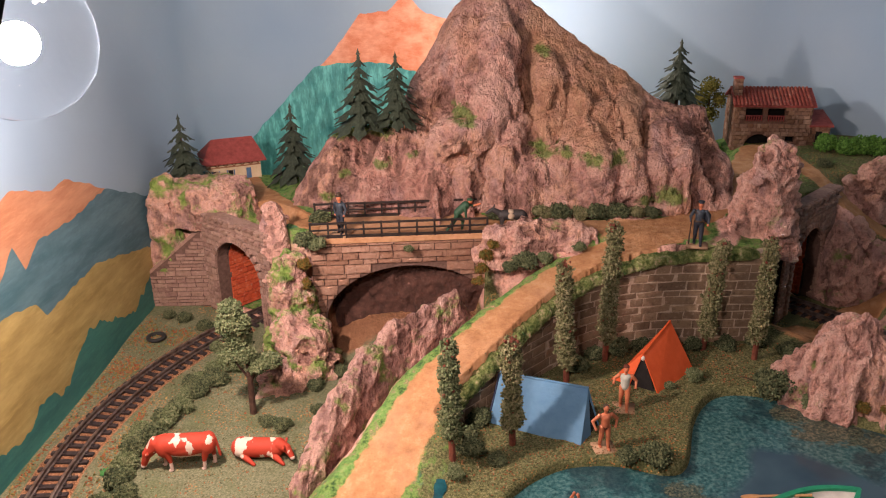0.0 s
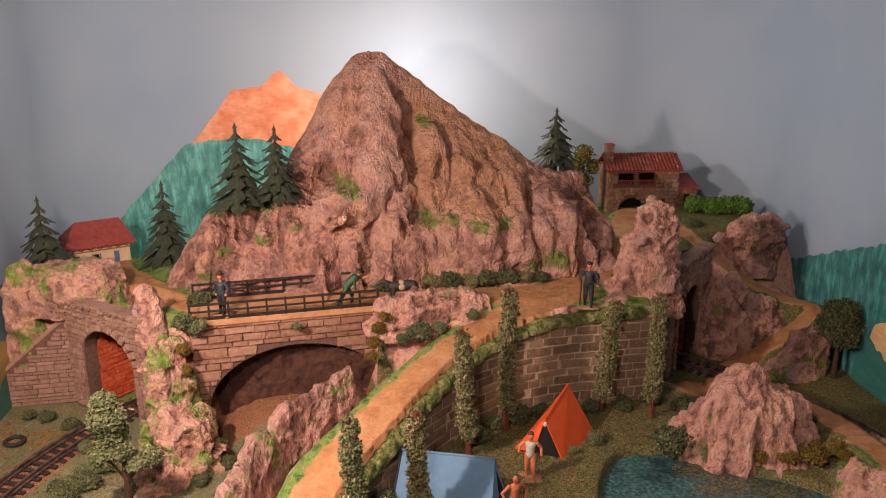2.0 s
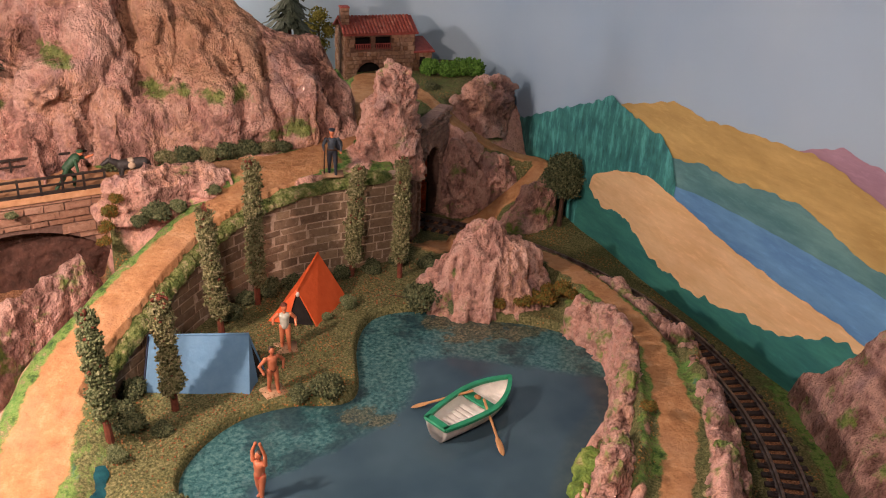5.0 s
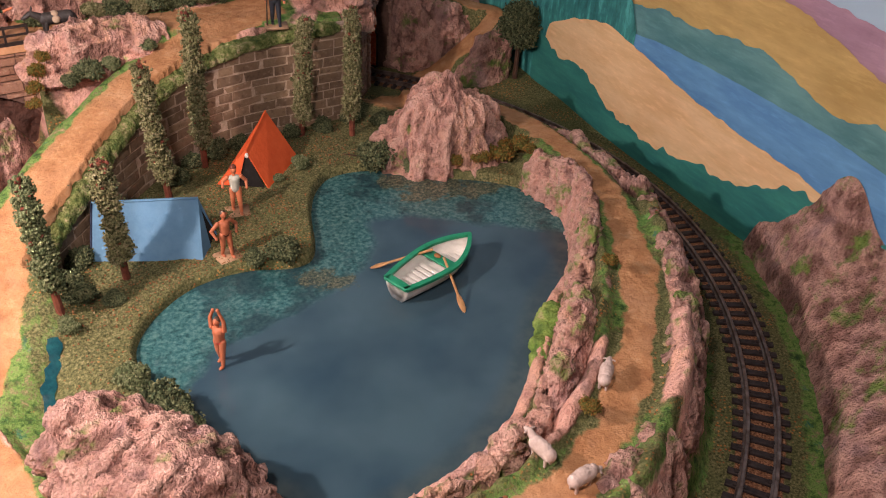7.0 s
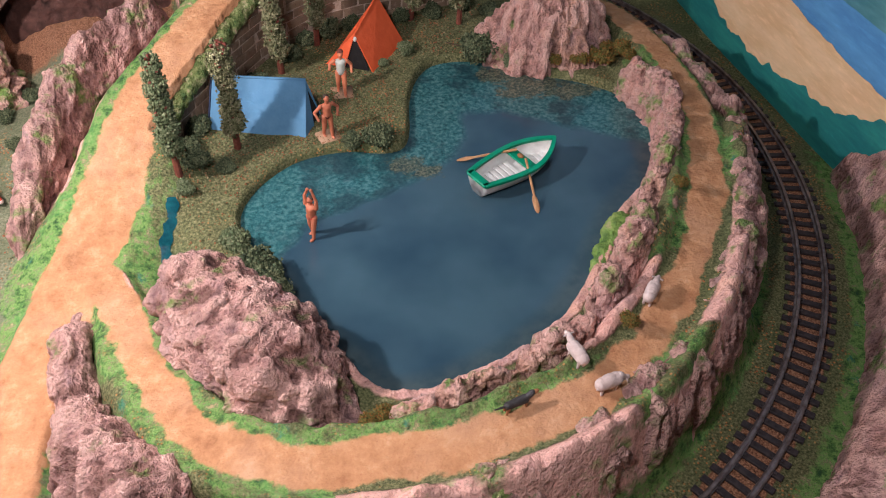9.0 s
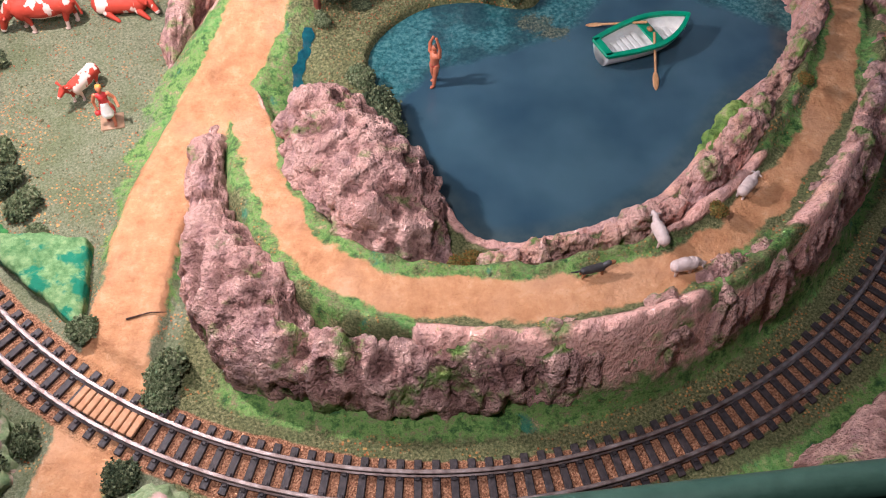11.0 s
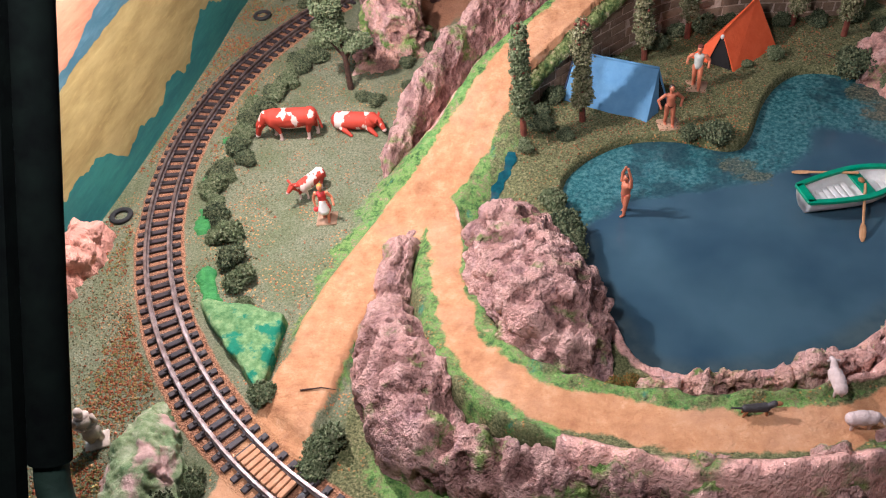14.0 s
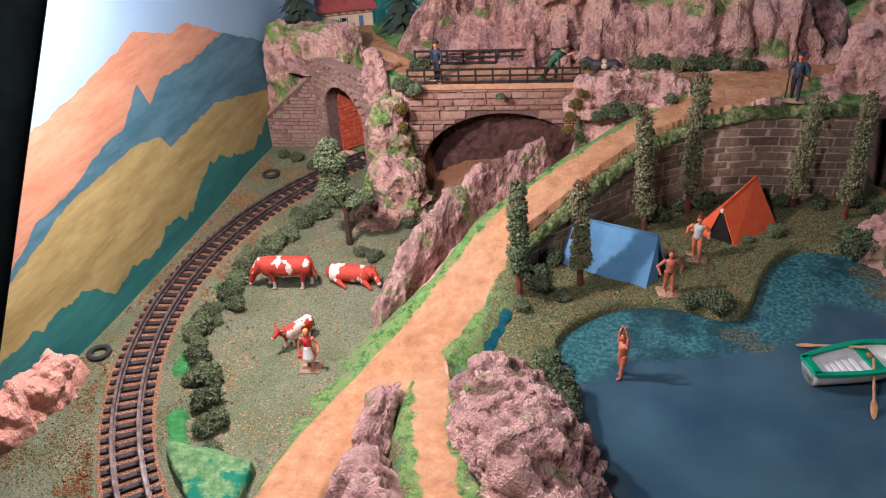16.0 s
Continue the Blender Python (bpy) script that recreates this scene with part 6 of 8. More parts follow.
broadleaf(-14.3, 3.8, -0.3, 5.7, [(-0.5, 0, 5.3, 0.5, 0.5, 0.5), (-0.65, 0.1, 4.6, 0.62, 0.6, 0.6), (-0.15, -0.1, 4.7, 0.5, 0.5, 0.5), (-0.4, 0.2, 3.8, 0.62, 0.6, 0.5), (-0.1, -0.1, 3.2, 0.5, 0.5, 0.4), (-0.9, 0, 2.9, 0.45, 0.45, 0.35), (1.0, 0.1, 2.7, 0.5, 0.45, 0.34), (0.5, -0.2, 2.5, 0.35, 0.35, 0.28)],
          LEAF, "green foam tree with a forked trunk in the meadow", 21)
broadleaf(22.0, 12.6, -0.1, 4.7, [(0, 0, 3.8, 0.95, 0.95, 0.75), (-0.4, 0.1, 3.1, 0.85, 0.85, 0.7), (0.5, 0, 3.0, 0.8, 0.8, 0.65), (0, -0.4, 2.6, 0.8, 0.7, 0.6)], DARKLEAF, "dark round foam tree beside the backdrop", 22)
broadleaf(11.0, 26.9, 5.6, 5.2, [(0, 0, 4.6, 0.7, 0.7, 0.6), (-0.6, 0, 3.8, 0.6, 0.6, 0.6), (0.6, 0, 3.7, 0.55, 0.55, 0.55), (0, 0, 2.8, 0.7, 0.7, 0.6), (-0.5, 0, 2.0, 0.5, 0.5, 0.5)], YELLOWLEAF, "thin yellow green tree beside the stone house", 23, count=1200)


def poplar(x, y, z, tall, lean, seed, label):
    rnd = random.Random(seed)
    th = thing("poplar", label, "tree", "slender poplars round the camp", (x, y, z))
    lx_, ly_ = lean
    bm = bmesh.new()
    tube(bm, (0, 0, -0.1), (lx_ * 0.35, ly_ * 0.35, tall * 0.35), 0.15, 0.12)
    tube(bm, (lx_ * 0.35, ly_ * 0.35, tall * 0.35), (lx_, ly_, tall), 0.12, 0.06)
    part("trunk", bm, REDBARK, th)
    blobs, turn = [], rnd.uniform(0, 6)
    n = int(tall * 7)
    for i in range(n):
        u = 0.2 + 0.78 * i / (n - 1)
        turn += rnd.uniform(0.9, 1.5)
        r = (0.34 - 0.08 * u) * rnd.uniform(0.75, 1.2)
        if rnd.random() < 0.1:
            continue
        blobs.append((lx_ * u + 0.15 * math.cos(turn), ly_ * u + 0.15 * math.sin(turn), tall * u, r, r, r * 1.2))
    v, f = lumps(blobs, 6500, 0.042, seed, 0.55)
    sheet("crown", v, f, PALELEAF if seed != 31 else LEAF, th, False)
    tips = [(lx_ * u + rnd.uniform(-0.3, 0.3), ly_ * u + rnd.uniform(-0.3, 0.3), tall * u) for u in [rnd.uniform(0.3, 1.02) for _ in range(34)]] + [(lx_ + rnd.uniform(-0.12, 0.12), ly_ + rnd.uniform(-0.12, 0.12), tall + rnd.uniform(-0.3, 0.12)) for _ in range(12)]
    v, f = crumbs(tips, [0.06] * len(tips), seed)
    sheet("red_growth", v, f, REDBERRY, th, False, "reddish brown tips")
    return th


for x, y, tall, lean, seed in ((-4.6, -1.6, 4.9, (-0.2, 0.6), 31), (-2.2, 0.3, 5.0, (-0.15, 0.0), 32), (0.4, 5.3, 6.3, (-0.4, -0.4), 33), (2.4, 7.2, 7.2, (0.0, -0.4), 34), (7.4, 8.5, 5.9, (0.3, -0.3), 35), (9.7, 7.7, 6.3, (0.1, 0.1), 36)):
    poplar(x, y, lift(x, y), tall, lean, seed, "slender foam poplar with a reddish trunk and tips")

FIRGREEN = plain("fir_plastic", (0.018, 0.03, 0.02), (0.055, 0.07, 0.047), 0.6, 6, 0.05)


def fir(x, y, z, tall, wide, seed, label="dark green plastic fir with drooping branch tiers"):
    rnd = random.Random(seed)
    th = thing("fir_tree", label, "tree", "plastic firs on the hills", (x, y, z))
    bm = bmesh.new()
    tube(bm, (0, 0, -0.2), (0, 0, tall * 0.95), 0.13, 0.04)
    part("trunk", bm, BARK, th)
    tiers = 8
    for i in range(tiers):
        u = i / (tiers - 1)
        zt = tall * (0.2 + 0.74 * u)
        reach = wide * (1 - u) ** 0.85 + 0.12
        bm = bmesh.new()
        n = 9 if i < 5 else 7
        for j in range(n):
            a = 2 * math.pi * (j + rnd.uniform(-0.25, 0.25)) / n + i * 0.4
            r = reach * rnd.uniform(0.82, 1.1)
            drop = r * rnd.uniform(0.4, 0.6)
            c, s = math.cos(a), math.sin(a)
            w = 0.24 * r + 0.04

            def at(f, side, dz=0.0):
                return Vector((c * r * f - s * side, s * r * f + c * side, zt + 0.28 * tall / tiers * (1 - f) - drop * f ** 1.3 + dz))
            spine = [at(0, 0, 0.12), at(0.35, 0, 0.05), at(0.7, 0), at(1.0, 0, 0.07)]
            lft = [at(0.1, -w * 0.3), at(0.36, -w * 0.95, -0.08), at(0.52, -w * 0.55), at(0.7, -w * 0.85, -0.07), at(0.84, -w * 0.35)]
            rgt = [at(0.1, w * 0.3), at(0.36, w * 0.95, -0.08), at(0.52, w * 0.55), at(0.7, w * 0.85, -0.07), at(0.84, w * 0.35)]
            sp = [bm.verts.new(p) for p in spine]
            for side in (lft, rgt):
                q = [bm.verts.new(p) for p in side]
                for f in ((sp[0], sp[1], q[1], q[0]), (sp[1], q[2], q[1]), (sp[1], sp[2], q[3], q[2]), (sp[2], sp[3], q[4], q[3])):
                    bm.faces.new(f)
            lo = [bm.verts.new(p - Vector((0, 0, 0.05 + 0.04 * rnd.random()))) for p in spine]
            for f in ((sp[0], sp[1], lo[1], lo[0]), (sp[1], sp[2], lo[2], lo[1]), (sp[2], sp[3], lo[3], lo[2])):
                bm.faces.new(f)
        part("branch_tier", bm, FIRGREEN, th)
    bm = bmesh.new()
    tube(bm, (0, 0, tall * 0.88), (0, 0, tall), 0.1, 0.01, 6)
    part("top", bm, FIRGREEN, th)
    return th


fir(-10.5, 16.2, 9.8, 4.7, 1.8, 41)
fir(-8.5, 16.2, 10.1, 4.2, 1.6, 42)
fir(-15.6, 20.6, 5.4, 5.2, 1.75, 43)
fir(-21.6, 18.0, 5.6, 4.9, 1.8, 44)
fir(7.3, 19.6, 10.6, 3.8, 1.7, 45)


# ---- houses ----
CREAM = plain("cream_plaster", (0.5, 0.38, 0.24), (0.62, 0.5, 0.35), 0.85, 2.5, 0.05)
ROOFRED = plain("dull_red_roof", (0.2, 0.035, 0.03), (0.33, 0.07, 0.06), 0.7, 3, 0.05)
TIMBER = plain("brown_timber", (0.2, 0.08, 0.04), (0.3, 0.13, 0.07), 0.8, 4, 0.03)
BLUEPAINT = plain("blue_painted_wood", (0.04, 0.1, 0.2), (0.07, 0.15, 0.27), 0.6, 4, 0.03)
# near-black sheets stand in for the shade inside openings and windows
INNERSHADE = plain("inner_shade_black", (0.006, 0.005, 0.005), (0.014, 0.011, 0.01), 0.95, 3, 0.03)
ROOFTILE = pieces("red_roof_tile", [(0.2, 0.04, 0.03), (0.3, 0.07, 0.05), (0.24, 0.05, 0.04), (0.34, 0.1, 0.07)], 0.75)
RUBBLE = pieces("rubble_house_stone", [(0.2, 0.1, 0.06), (0.3, 0.17, 0.11), (0.25, 0.14, 0.1), (0.38, 0.24, 0.17)])
HOUSEJOINT = plain("house_mortar", (0.12, 0.06, 0.04), (0.2, 0.11, 0.08), 0.95, 5)


def slab(bm, pts, thick):
    """A flat plate over a list of corners, thickened downwards along z."""
    top = [bm.verts.new(p) for p in pts]
    low = [bm.verts.new((p[0], p[1], p[2] - thick)) for p in pts]
    bm.faces.new(top)
    bm.faces.new(low[::-1])
    n = len(pts)
    for i in range(n):
        bm.faces.new((top[i], low[i], low[(i + 1) % n], top[(i + 1) % n]))
    bmesh.ops.recalc_face_normals(bm, faces=bm.faces)


def chalet(x, y, z, turn):
    th = thing("chalet", "cream chalet with dull red hipped roof and timber framing", "house", at=(x, y, z), turn=turn)
    L, D, E, P = 1.7, 1.2, 1.45, 2.55     # half length, half depth, eave and ridge heights
    bm = bmesh.new()
    box(bm, -L, L, -D, D, -0.4, E)
    part("wall", bm, CREAM, th, "cream plastered wall")
    bm = bmesh.new()
    r0, r1 = (-L + 0.55, 0.1, P), (L - 0.25, 0.1, P)
    fl, fr, bl, br = (-L - 0.35, -D - 0.4, E - 0.08), (L + 0.35, -D - 0.4, E - 0.08), (-L - 0.35, D + 0.3, E - 0.08), (L + 0.35, D + 0.3, E - 0.08)
    for pts in ((fl, fr, r1, r0), (br, bl, r0, r1), (bl, fl, r0), (fr, br, r1)):
        slab(bm, pts, 0.1)
    part("roof", bm, ROOFRED, th, "dull red hipped roof")
    bm = bmesh.new()
    box(bm, -L, L, -D - 0.05, -D - 0.005, E - 0.5, E - 0.43)
    for q in range(6):
        u = -L + 0.1 + q * (2 * L - 0.2) / 6
        v = u + (2 * L - 0.2) / 6
        tube(bm, (u, -D - 0.03, E - 0.45), ((u + v) / 2, -D - 0.03, E - 0.12), 0.035, 0.035, 4)
        tube(bm, (v, -D - 0.03, E - 0.45), ((u + v) / 2, -D - 0.03, E - 0.12), 0.035, 0.035, 4)
    part("wall_timber", bm, TIMBER, th, "brown timber framing")
    bm = bmesh.new()
    box(bm, -L - 0.03, L + 0.03, -D - 0.03, D + 0.03, -0.42, 0.05)
    part("plinth", bm, BLUEPAINT, th, "grey blue plinth")
    for u in (-1.2, -0.25):
        bm = bmesh.new()
        box(bm, u - 0.15, u + 0.15, -D - 0.03, -D + 0.02, 0.45, 0.75)
        win = part("window", bm, INNERSHADE, th)
        bm = bmesh.new()
        box(bm, u - 0.26, u - 0.18, -D - 0.045, -D, 0.42, 0.78), box(bm, u + 0.18, u + 0.26, -D - 0.045, -D, 0.42, 0.78)
        part("shutter", bm, BLUEPAINT, win, "small blue shutters")
    bm = bmesh.new()
    box(bm, 0.75, 1.05, -D - 0.04, -D + 0.02, 0.0, 0.8)
    part("door", bm, BLUEPAINT, th, "blue door")
    return th


chalet(-20.5, 23.4, 5.0, 24)


def stone_house(x, y, z, turn):
    th = thing("stone_house", "rubble stone house with red tiled roof and balconies", "house", at=(x, y, z), turn=turn)
    W, D, E, P = 2.4, 1.4, 3.3, 4.05
    wall_ = bmesh.new()
    # front wall with openings, built from upright strips
    openings = [(-1.75, -0.65, 2.15, 2.95), (-0.35, 0.75, 2.15, 2.95), (0.95, 1.5, 0.75, 1.1)]

    def arch(u):
        return 1.25 * math.sqrt(max(0.0, 1 - ((u + 0.75) / 1.0) ** 2))
    us = sorted(set([-W, W] + [e for o in openings for e in o[:2]] + list(np.linspace(-1.75, 0.25, 15))))
    for a, b in zip(us[:-1], us[1:]):
        mid = (a + b) / 2
        spans, low = [], (arch(a), arch(b)) if -1.76 < mid < 0.26 else (-0.6, -0.6)
        cuts = sorted((o[2], o[3]) for o in openings if o[0] - 0.01 < mid < o[1] + 0.01)
        for c0, c1 in cuts + [(E, E)]:
            spans.append((low, (c0, c0)))
            low = (c1, c1)
        for (l0, l1), (h0, h1) in spans:
            fr = [wall_.verts.new(p) for p in ((a, -D, l0), (b, -D, l1), (b, -D, h1), (a, -D, h0))]
            bk = [wall_.verts.new((v.co.x, -D + 0.3, v.co.z)) for v in fr]
            wall_.faces.new(fr), wall_.faces.new(bk[::-1])
            for i in range(4):
                wall_.faces.new((fr[i], bk[i], bk[(i + 1) % 4], fr[(i + 1) % 4]))
    box(wall_, -W, -W + 0.25, -D + 0.3, D, -0.6, E)
    box(wall_, W - 0.25, W, -D + 0.3, D, -0.6, E)
    box(wall_, -W + 0.25, W - 0.25, D - 0.25, D, -0.6, E)
    bmesh.ops.recalc_face_normals(wall_, faces=wall_.faces)
    front = part("wall", wall_, HOUSEJOINT, th)
    bm = bmesh.new()
    box(bm, -W + 0.26, W - 0.26, -D + 0.7, -D + 0.75, -0.5, E)
    part("inner_wall", bm, INNERSHADE, th, "near-black board for the shade behind the openings")
    stones = stone_set(RUBBLE)
    for u, w, zz, hh in courses(-W, W, -0.5, E, 0.24, 0.22, 0.55, 71):
        if any(o[0] - w * 0.45 < u < o[1] + w * 0.45 and o[2] - hh * 0.4 < zz < o[3] + hh * 0.4 for o in openings) or (abs(u + 0.75) < 1.0 + w * 0.4 and zz - hh * 0.4 < arch(u) + 0.06):
            continue
        lay(front, stones, "stone", (0, 0, 0), 0, 1, 1, 1).matrix_basis = pose(u * G, (-D - 0.03) * G, zz * G) @ Matrix.Diagonal(((w - 0.03) * G, 0.12 * G, (hh - 0.025) * G, 1))
    for side in (-1, 1):
        for u, w, zz, hh in courses(-D, D, -0.5, E, 0.24, 0.22, 0.55, 72 + side):
            lay(front, stones, "stone", (0, 0, 0), 0, 1, 1, 1).matrix_basis = pose(side * (W + 0.03) * G, u * G, zz * G, 0, 0, 90 * side) @ Matrix.Diagonal(((w - 0.03) * G, 0.12 * G, (hh - 0.025) * G, 1))
    for a, b, c0, c1 in openings[:2]:
        bm = bmesh.new()
        box(bm, a, b, -D - 0.06, -D - 0.01, c0 + 0.3, c0 + 0.36)
        rail_ = part("balcony_rail", bm, ROOFRED, th, "red balcony rail")
        for i in range(7):
            bm = bmesh.new()
            q = a + (b - a) * (i + 0.5) / 7
            box(bm, q - 0.035, q + 0.035, -D - 0.05, -D - 0.01, c0 - 0.02, c0 + 0.3)
            part("baluster", bm, ROOFRED, rail_)
    # tiled roofs
    bm = bmesh.new()
    slab(bm, [(-W - 0.2, -D - 0.3, E - 0.1), (W + 0.2, -D - 0.3, E - 0.1), (W + 0.2, 0.1, P), (-W - 0.2, 0.1, P)], 0.1)
    slab(bm, [(W + 0.2, D + 0.2, E - 0.05), (-W - 0.2, D + 0.2, E - 0.05), (-W - 0.2, 0.1, P), (W + 0.2, 0.1, P)], 0.1)
    roof_ = part("roof", bm, ROOFRED, th, "red tiled roof")
    tile = bmesh.new()
    tube(tile, (0, -0.5, 0), (0, 0.5, 0), 0.5, 0.42, 8)
    tme = bpy.data.meshes.new("tile")
    tile.to_mesh(tme)
    tile.free()
    tme.materials.append(ROOFTILE)
    pitch = math.degrees(math.atan2(P - E + 0.1, D + 0.4))
    for i in range(21):
        for j in range(5):
            f = (j + 0.5) / 5
            ob = new("tile", tme)
            ob.parent = roof_
            ob.matrix_basis = pose((-W - 0.12 + 0.24 * i) * G * (2 * W + 0.24) / 5.04, (-D - 0.3 + (D + 0.4) * f) * G, (E - 0.1 + (P - E + 0.1) * f + 0.03) * G, pitch, 0, 0) @ Matrix.Diagonal((0.22 * G, 0.42 * G, 0.13 * G, 1))
    bm = bmesh.new()
    box(bm, -W - 0.12, -W + 0.42, -0.75, -0.2, 0.4, 4.75)
    chim = part("chimney", bm, HOUSEJOINT, th)
    for zz in np.arange(2.4, 4.6, 0.24):
        for u in (-W + 0.0, -W + 0.28):
            lay(chim, stones, "stone", (0, 0, 0), 0, 1, 1, 1).matrix_basis = pose(u * G, -0.77 * G, (zz + 0.1) * G) @ Matrix.Diagonal((0.25 * G, 0.1 * G, 0.2 * G, 1))
    bm = bmesh.new()
    box(bm, -W - 0.16, -W + 0.46, -0.8, -0.15, 4.72, 4.85, 0.02)
    part("chimney_cap", bm, ROOFRED, chim)
    # annex
    bm = bmesh.new()
    box(bm, W + 0.02, W + 1.35, -D + 0.1, D - 0.3, -0.6, 1.9)
    ann = part("annex", bm, HOUSEJOINT, th, "low stone annex")
    for u, w, zz, hh in courses(W + 0.02, W + 1.35, -0.5, 1.9, 0.24, 0.22, 0.5, 75):
        if not (W + 0.35 < u < W + 0.95 and 0.6 < zz < 1.55):
            lay(ann, stones, "stone", (0, 0, 0), 0, 1, 1, 1).matrix_basis = pose(u * G, (-D + 0.07) * G, zz * G) @ Matrix.Diagonal(((w - 0.03) * G, 0.12 * G, (hh - 0.025) * G, 1))
    bm = bmesh.new()
    box(bm, W + 0.45, W + 0.85, -D + 0.05, -D + 0.09, 0.7, 1.45)
    part("window", bm, INNERSHADE, th, "dark narrow window")
    bm = bmesh.new()
    slab(bm, [(W - 0.05, -D - 0.1, 1.9), (W + 1.5, -D - 0.1, 1.9), (W + 1.5, D - 0.2, 2.35), (W - 0.05, D - 0.2, 2.35)], 0.12)
    part("annex_roof", bm, ROOFRED, th)
    bm = bmesh.new()
    box(bm, -W - 0.3, W + 1.6, -D - 0.8, D, -1.6, -0.42)
    part("terrace", bm, HOUSEJOINT, th, "reddish stone terrace")
    return th


stone_house(15.1, 27.6, 5.9, -3)


# ---- tents ----
CANVASBLUE = plain("blue_tent_card", (0.08, 0.2, 0.33), (0.105, 0.24, 0.38), 0.75, 2.0, 0.03)
CANVASORANGE = plain("orange_tent_card", (0.62, 0.085, 0.02), (0.72, 0.12, 0.035), 0.7, 2.0, 0.03)
WHITE = plain("white_paint", (0.6, 0.57, 0.52), (0.76, 0.73, 0.68), 0.6, 4, 0.03)


def plate(pts, thick=0.05):
    """A thin sheet of card over three or four corners."""
    bm = bmesh.new()
    p = [Vector(q) for q in pts]
    nrm = (p[1] - p[0]).cross(p[2] - p[0]).normalized() * thick
    top, low = [bm.verts.new(q) for q in p], [bm.verts.new(q - nrm) for q in p]
    bm.faces.new(top), bm.faces.new(low[::-1])
    for i in range(len(p)):
        j = (i + 1) % len(p)
        bm.faces.new((top[i], low[i], low[j], top[j]))
    bmesh.ops.recalc_face_normals(bm, faces=bm.faces)
    return bm


tent = thing("tent", "light blue card ridge tent on the turf", "tent", "tents in the camp")
A, B, C_, D_ = (-3.25, 1.75, 0.8), (0.62, 0.25, 0.75), (1.55, 1.75, 0.8), (-2.3, 3.6, 0.8)
RA, RB = (-2.75, 2.9, 2.65), (1.0, 1.75, 2.65)
part("front_panel", plate([A, B, RB, RA]), CANVASBLUE, tent)
part("rear_panel", plate([C_, D_, RA, RB]), CANVASBLUE, tent)
part("end_panel", plate([B, (1.12, 1.02, 0.78), RB]), CANVASBLUE, tent, "blue flap of the tent end")
part("end_opening", plate([(0.95, 0.9, 0.78), (1.5, 1.72, 0.78), (0.93, 1.7, 2.5)], 0.02), INNERSHADE, tent, "near-black sheet for the shade inside the tent")
bm = bmesh.new()
tube(bm, RA, RB, 0.05, 0.05, 6)
part("ridge_fold", bm, CANVASBLUE, tent)
bm = bmesh.new()
tube(bm, A, RA, 0.045, 0.045, 6)
part("edge_fold", bm, plain("dark_tent_edge", (0.01, 0.02, 0.05), (0.02, 0.03, 0.07), 0.7), tent, "dark edge of the tent")

tent = thing("tent", "bright orange card ridge tent with an open flap", "tent", "tents in the camp")
F0, F1, F2 = (2.55, 5.5, 0.8), (4.5, 4.35, 0.75), (6.55, 6.5, 0.8)
RF, RR = (3.85, 5.3, 2.3), (5.4, 7.35, 3.0)
part("side_panel", plate([F1, F2, RR, RF]), CANVASORANGE, tent)
part("side_panel", plate([F0, (4.4, 8.0, 0.8), RR, RF]), CANVASORANGE, tent)
part("flap", plate([F0, (3.3, 5.05, 0.8), RF]), CANVASORANGE, tent)
part("opening", plate([(3.2, 5.2, 0.78), (4.35, 4.52, 0.78), (3.9, 5.35, 2.22)], 0.02), INNERSHADE, tent, "near-black sheet for the shade inside the tent")
bm = bmesh.new()
tube(bm, RF, RR, 0.045, 0.045, 6)
part("ridge_fold", bm, CANVASORANGE, tent)
bm = bmesh.new()
ball(bm, (3.85, 5.22, 2.12), 0.09, 0.06, 0.13)
part("tie", bm, WHITE, tent, "white flap tie")

# ---- rowing boat ----
GREENPAINT = plain("green_boat_paint", (0.0, 0.2, 0.1), (0.01, 0.27, 0.14), 0.4, 3, 0.02)
OARWOOD = plain("varnished_oar_wood", (0.34, 0.17, 0.07), (0.48, 0.26, 0.12), 0.5, 5, 0.02)
HULLWHITE = plain("white_boat_paint", (0.62, 0.6, 0.56), (0.78, 0.76, 0.72), 0.45, 3, 0.02)
boat = thing("rowing_boat", "white rowing boat with green gunwale and two oars", "boat", at=(8.55, -3.7, 0.38), turn=21.7)


def hull_half(u):
    return 0.9 * (1 - max(0, (u - 0.1) / 2.1) ** 2.2) if u > 0.1 else 0.9 - 0.34 * ((0.1 - u) / 2.2) ** 1.6


US = np.linspace(-2.1, 2.2, 24)
prof = [(0.0, 0.0), (0.45, 0.03), (0.75, 0.25), (0.92, 0.55), (1.0, 0.82)]


def hull_skin(inset, low):
    verts = []
    for u in US:
        hw, rise = max(0.02, hull_half(u) - inset), 0.22 * max(0, (u + 0.2) / 2.4) ** 2
        ring = [(s * hw, max(low, w) + rise) for s, w in prof]
        ring = [(-a, b) for a, b in ring[::-1]] + ring[1:]
        verts += [(u * (1 - (0.05 if u < -2 else 0) * (1 - b)), a, b) for a, b in ring]
    return verts


me = sheet("hull", hull_skin(0, 0) + hull_skin(0.12, 0.2), [f for f in grid_faces(24, 9).tolist()] + [[q + 216 for q in f[::-1]] for f in grid_faces(24, 9).tolist()] + [list(range(9))[::-1]] + [[216 + i for i in range(9)]], HULLWHITE, boat, True)
verts = []
for u in US:
    hw, rise = hull_half(u), 0.22 * max(0, (u + 0.2) / 2.4) ** 2
    for s in (1, -1):
        verts += [(u, s * (hw + 0.05), 0.76 + rise), (u, s * (hw + 0.05), 0.88 + rise), (u, s * max(0.0, hw - 0.16), 0.88 + rise), (u, s * max(0.0, hw - 0.16), 0.76 + rise)]
fs = []
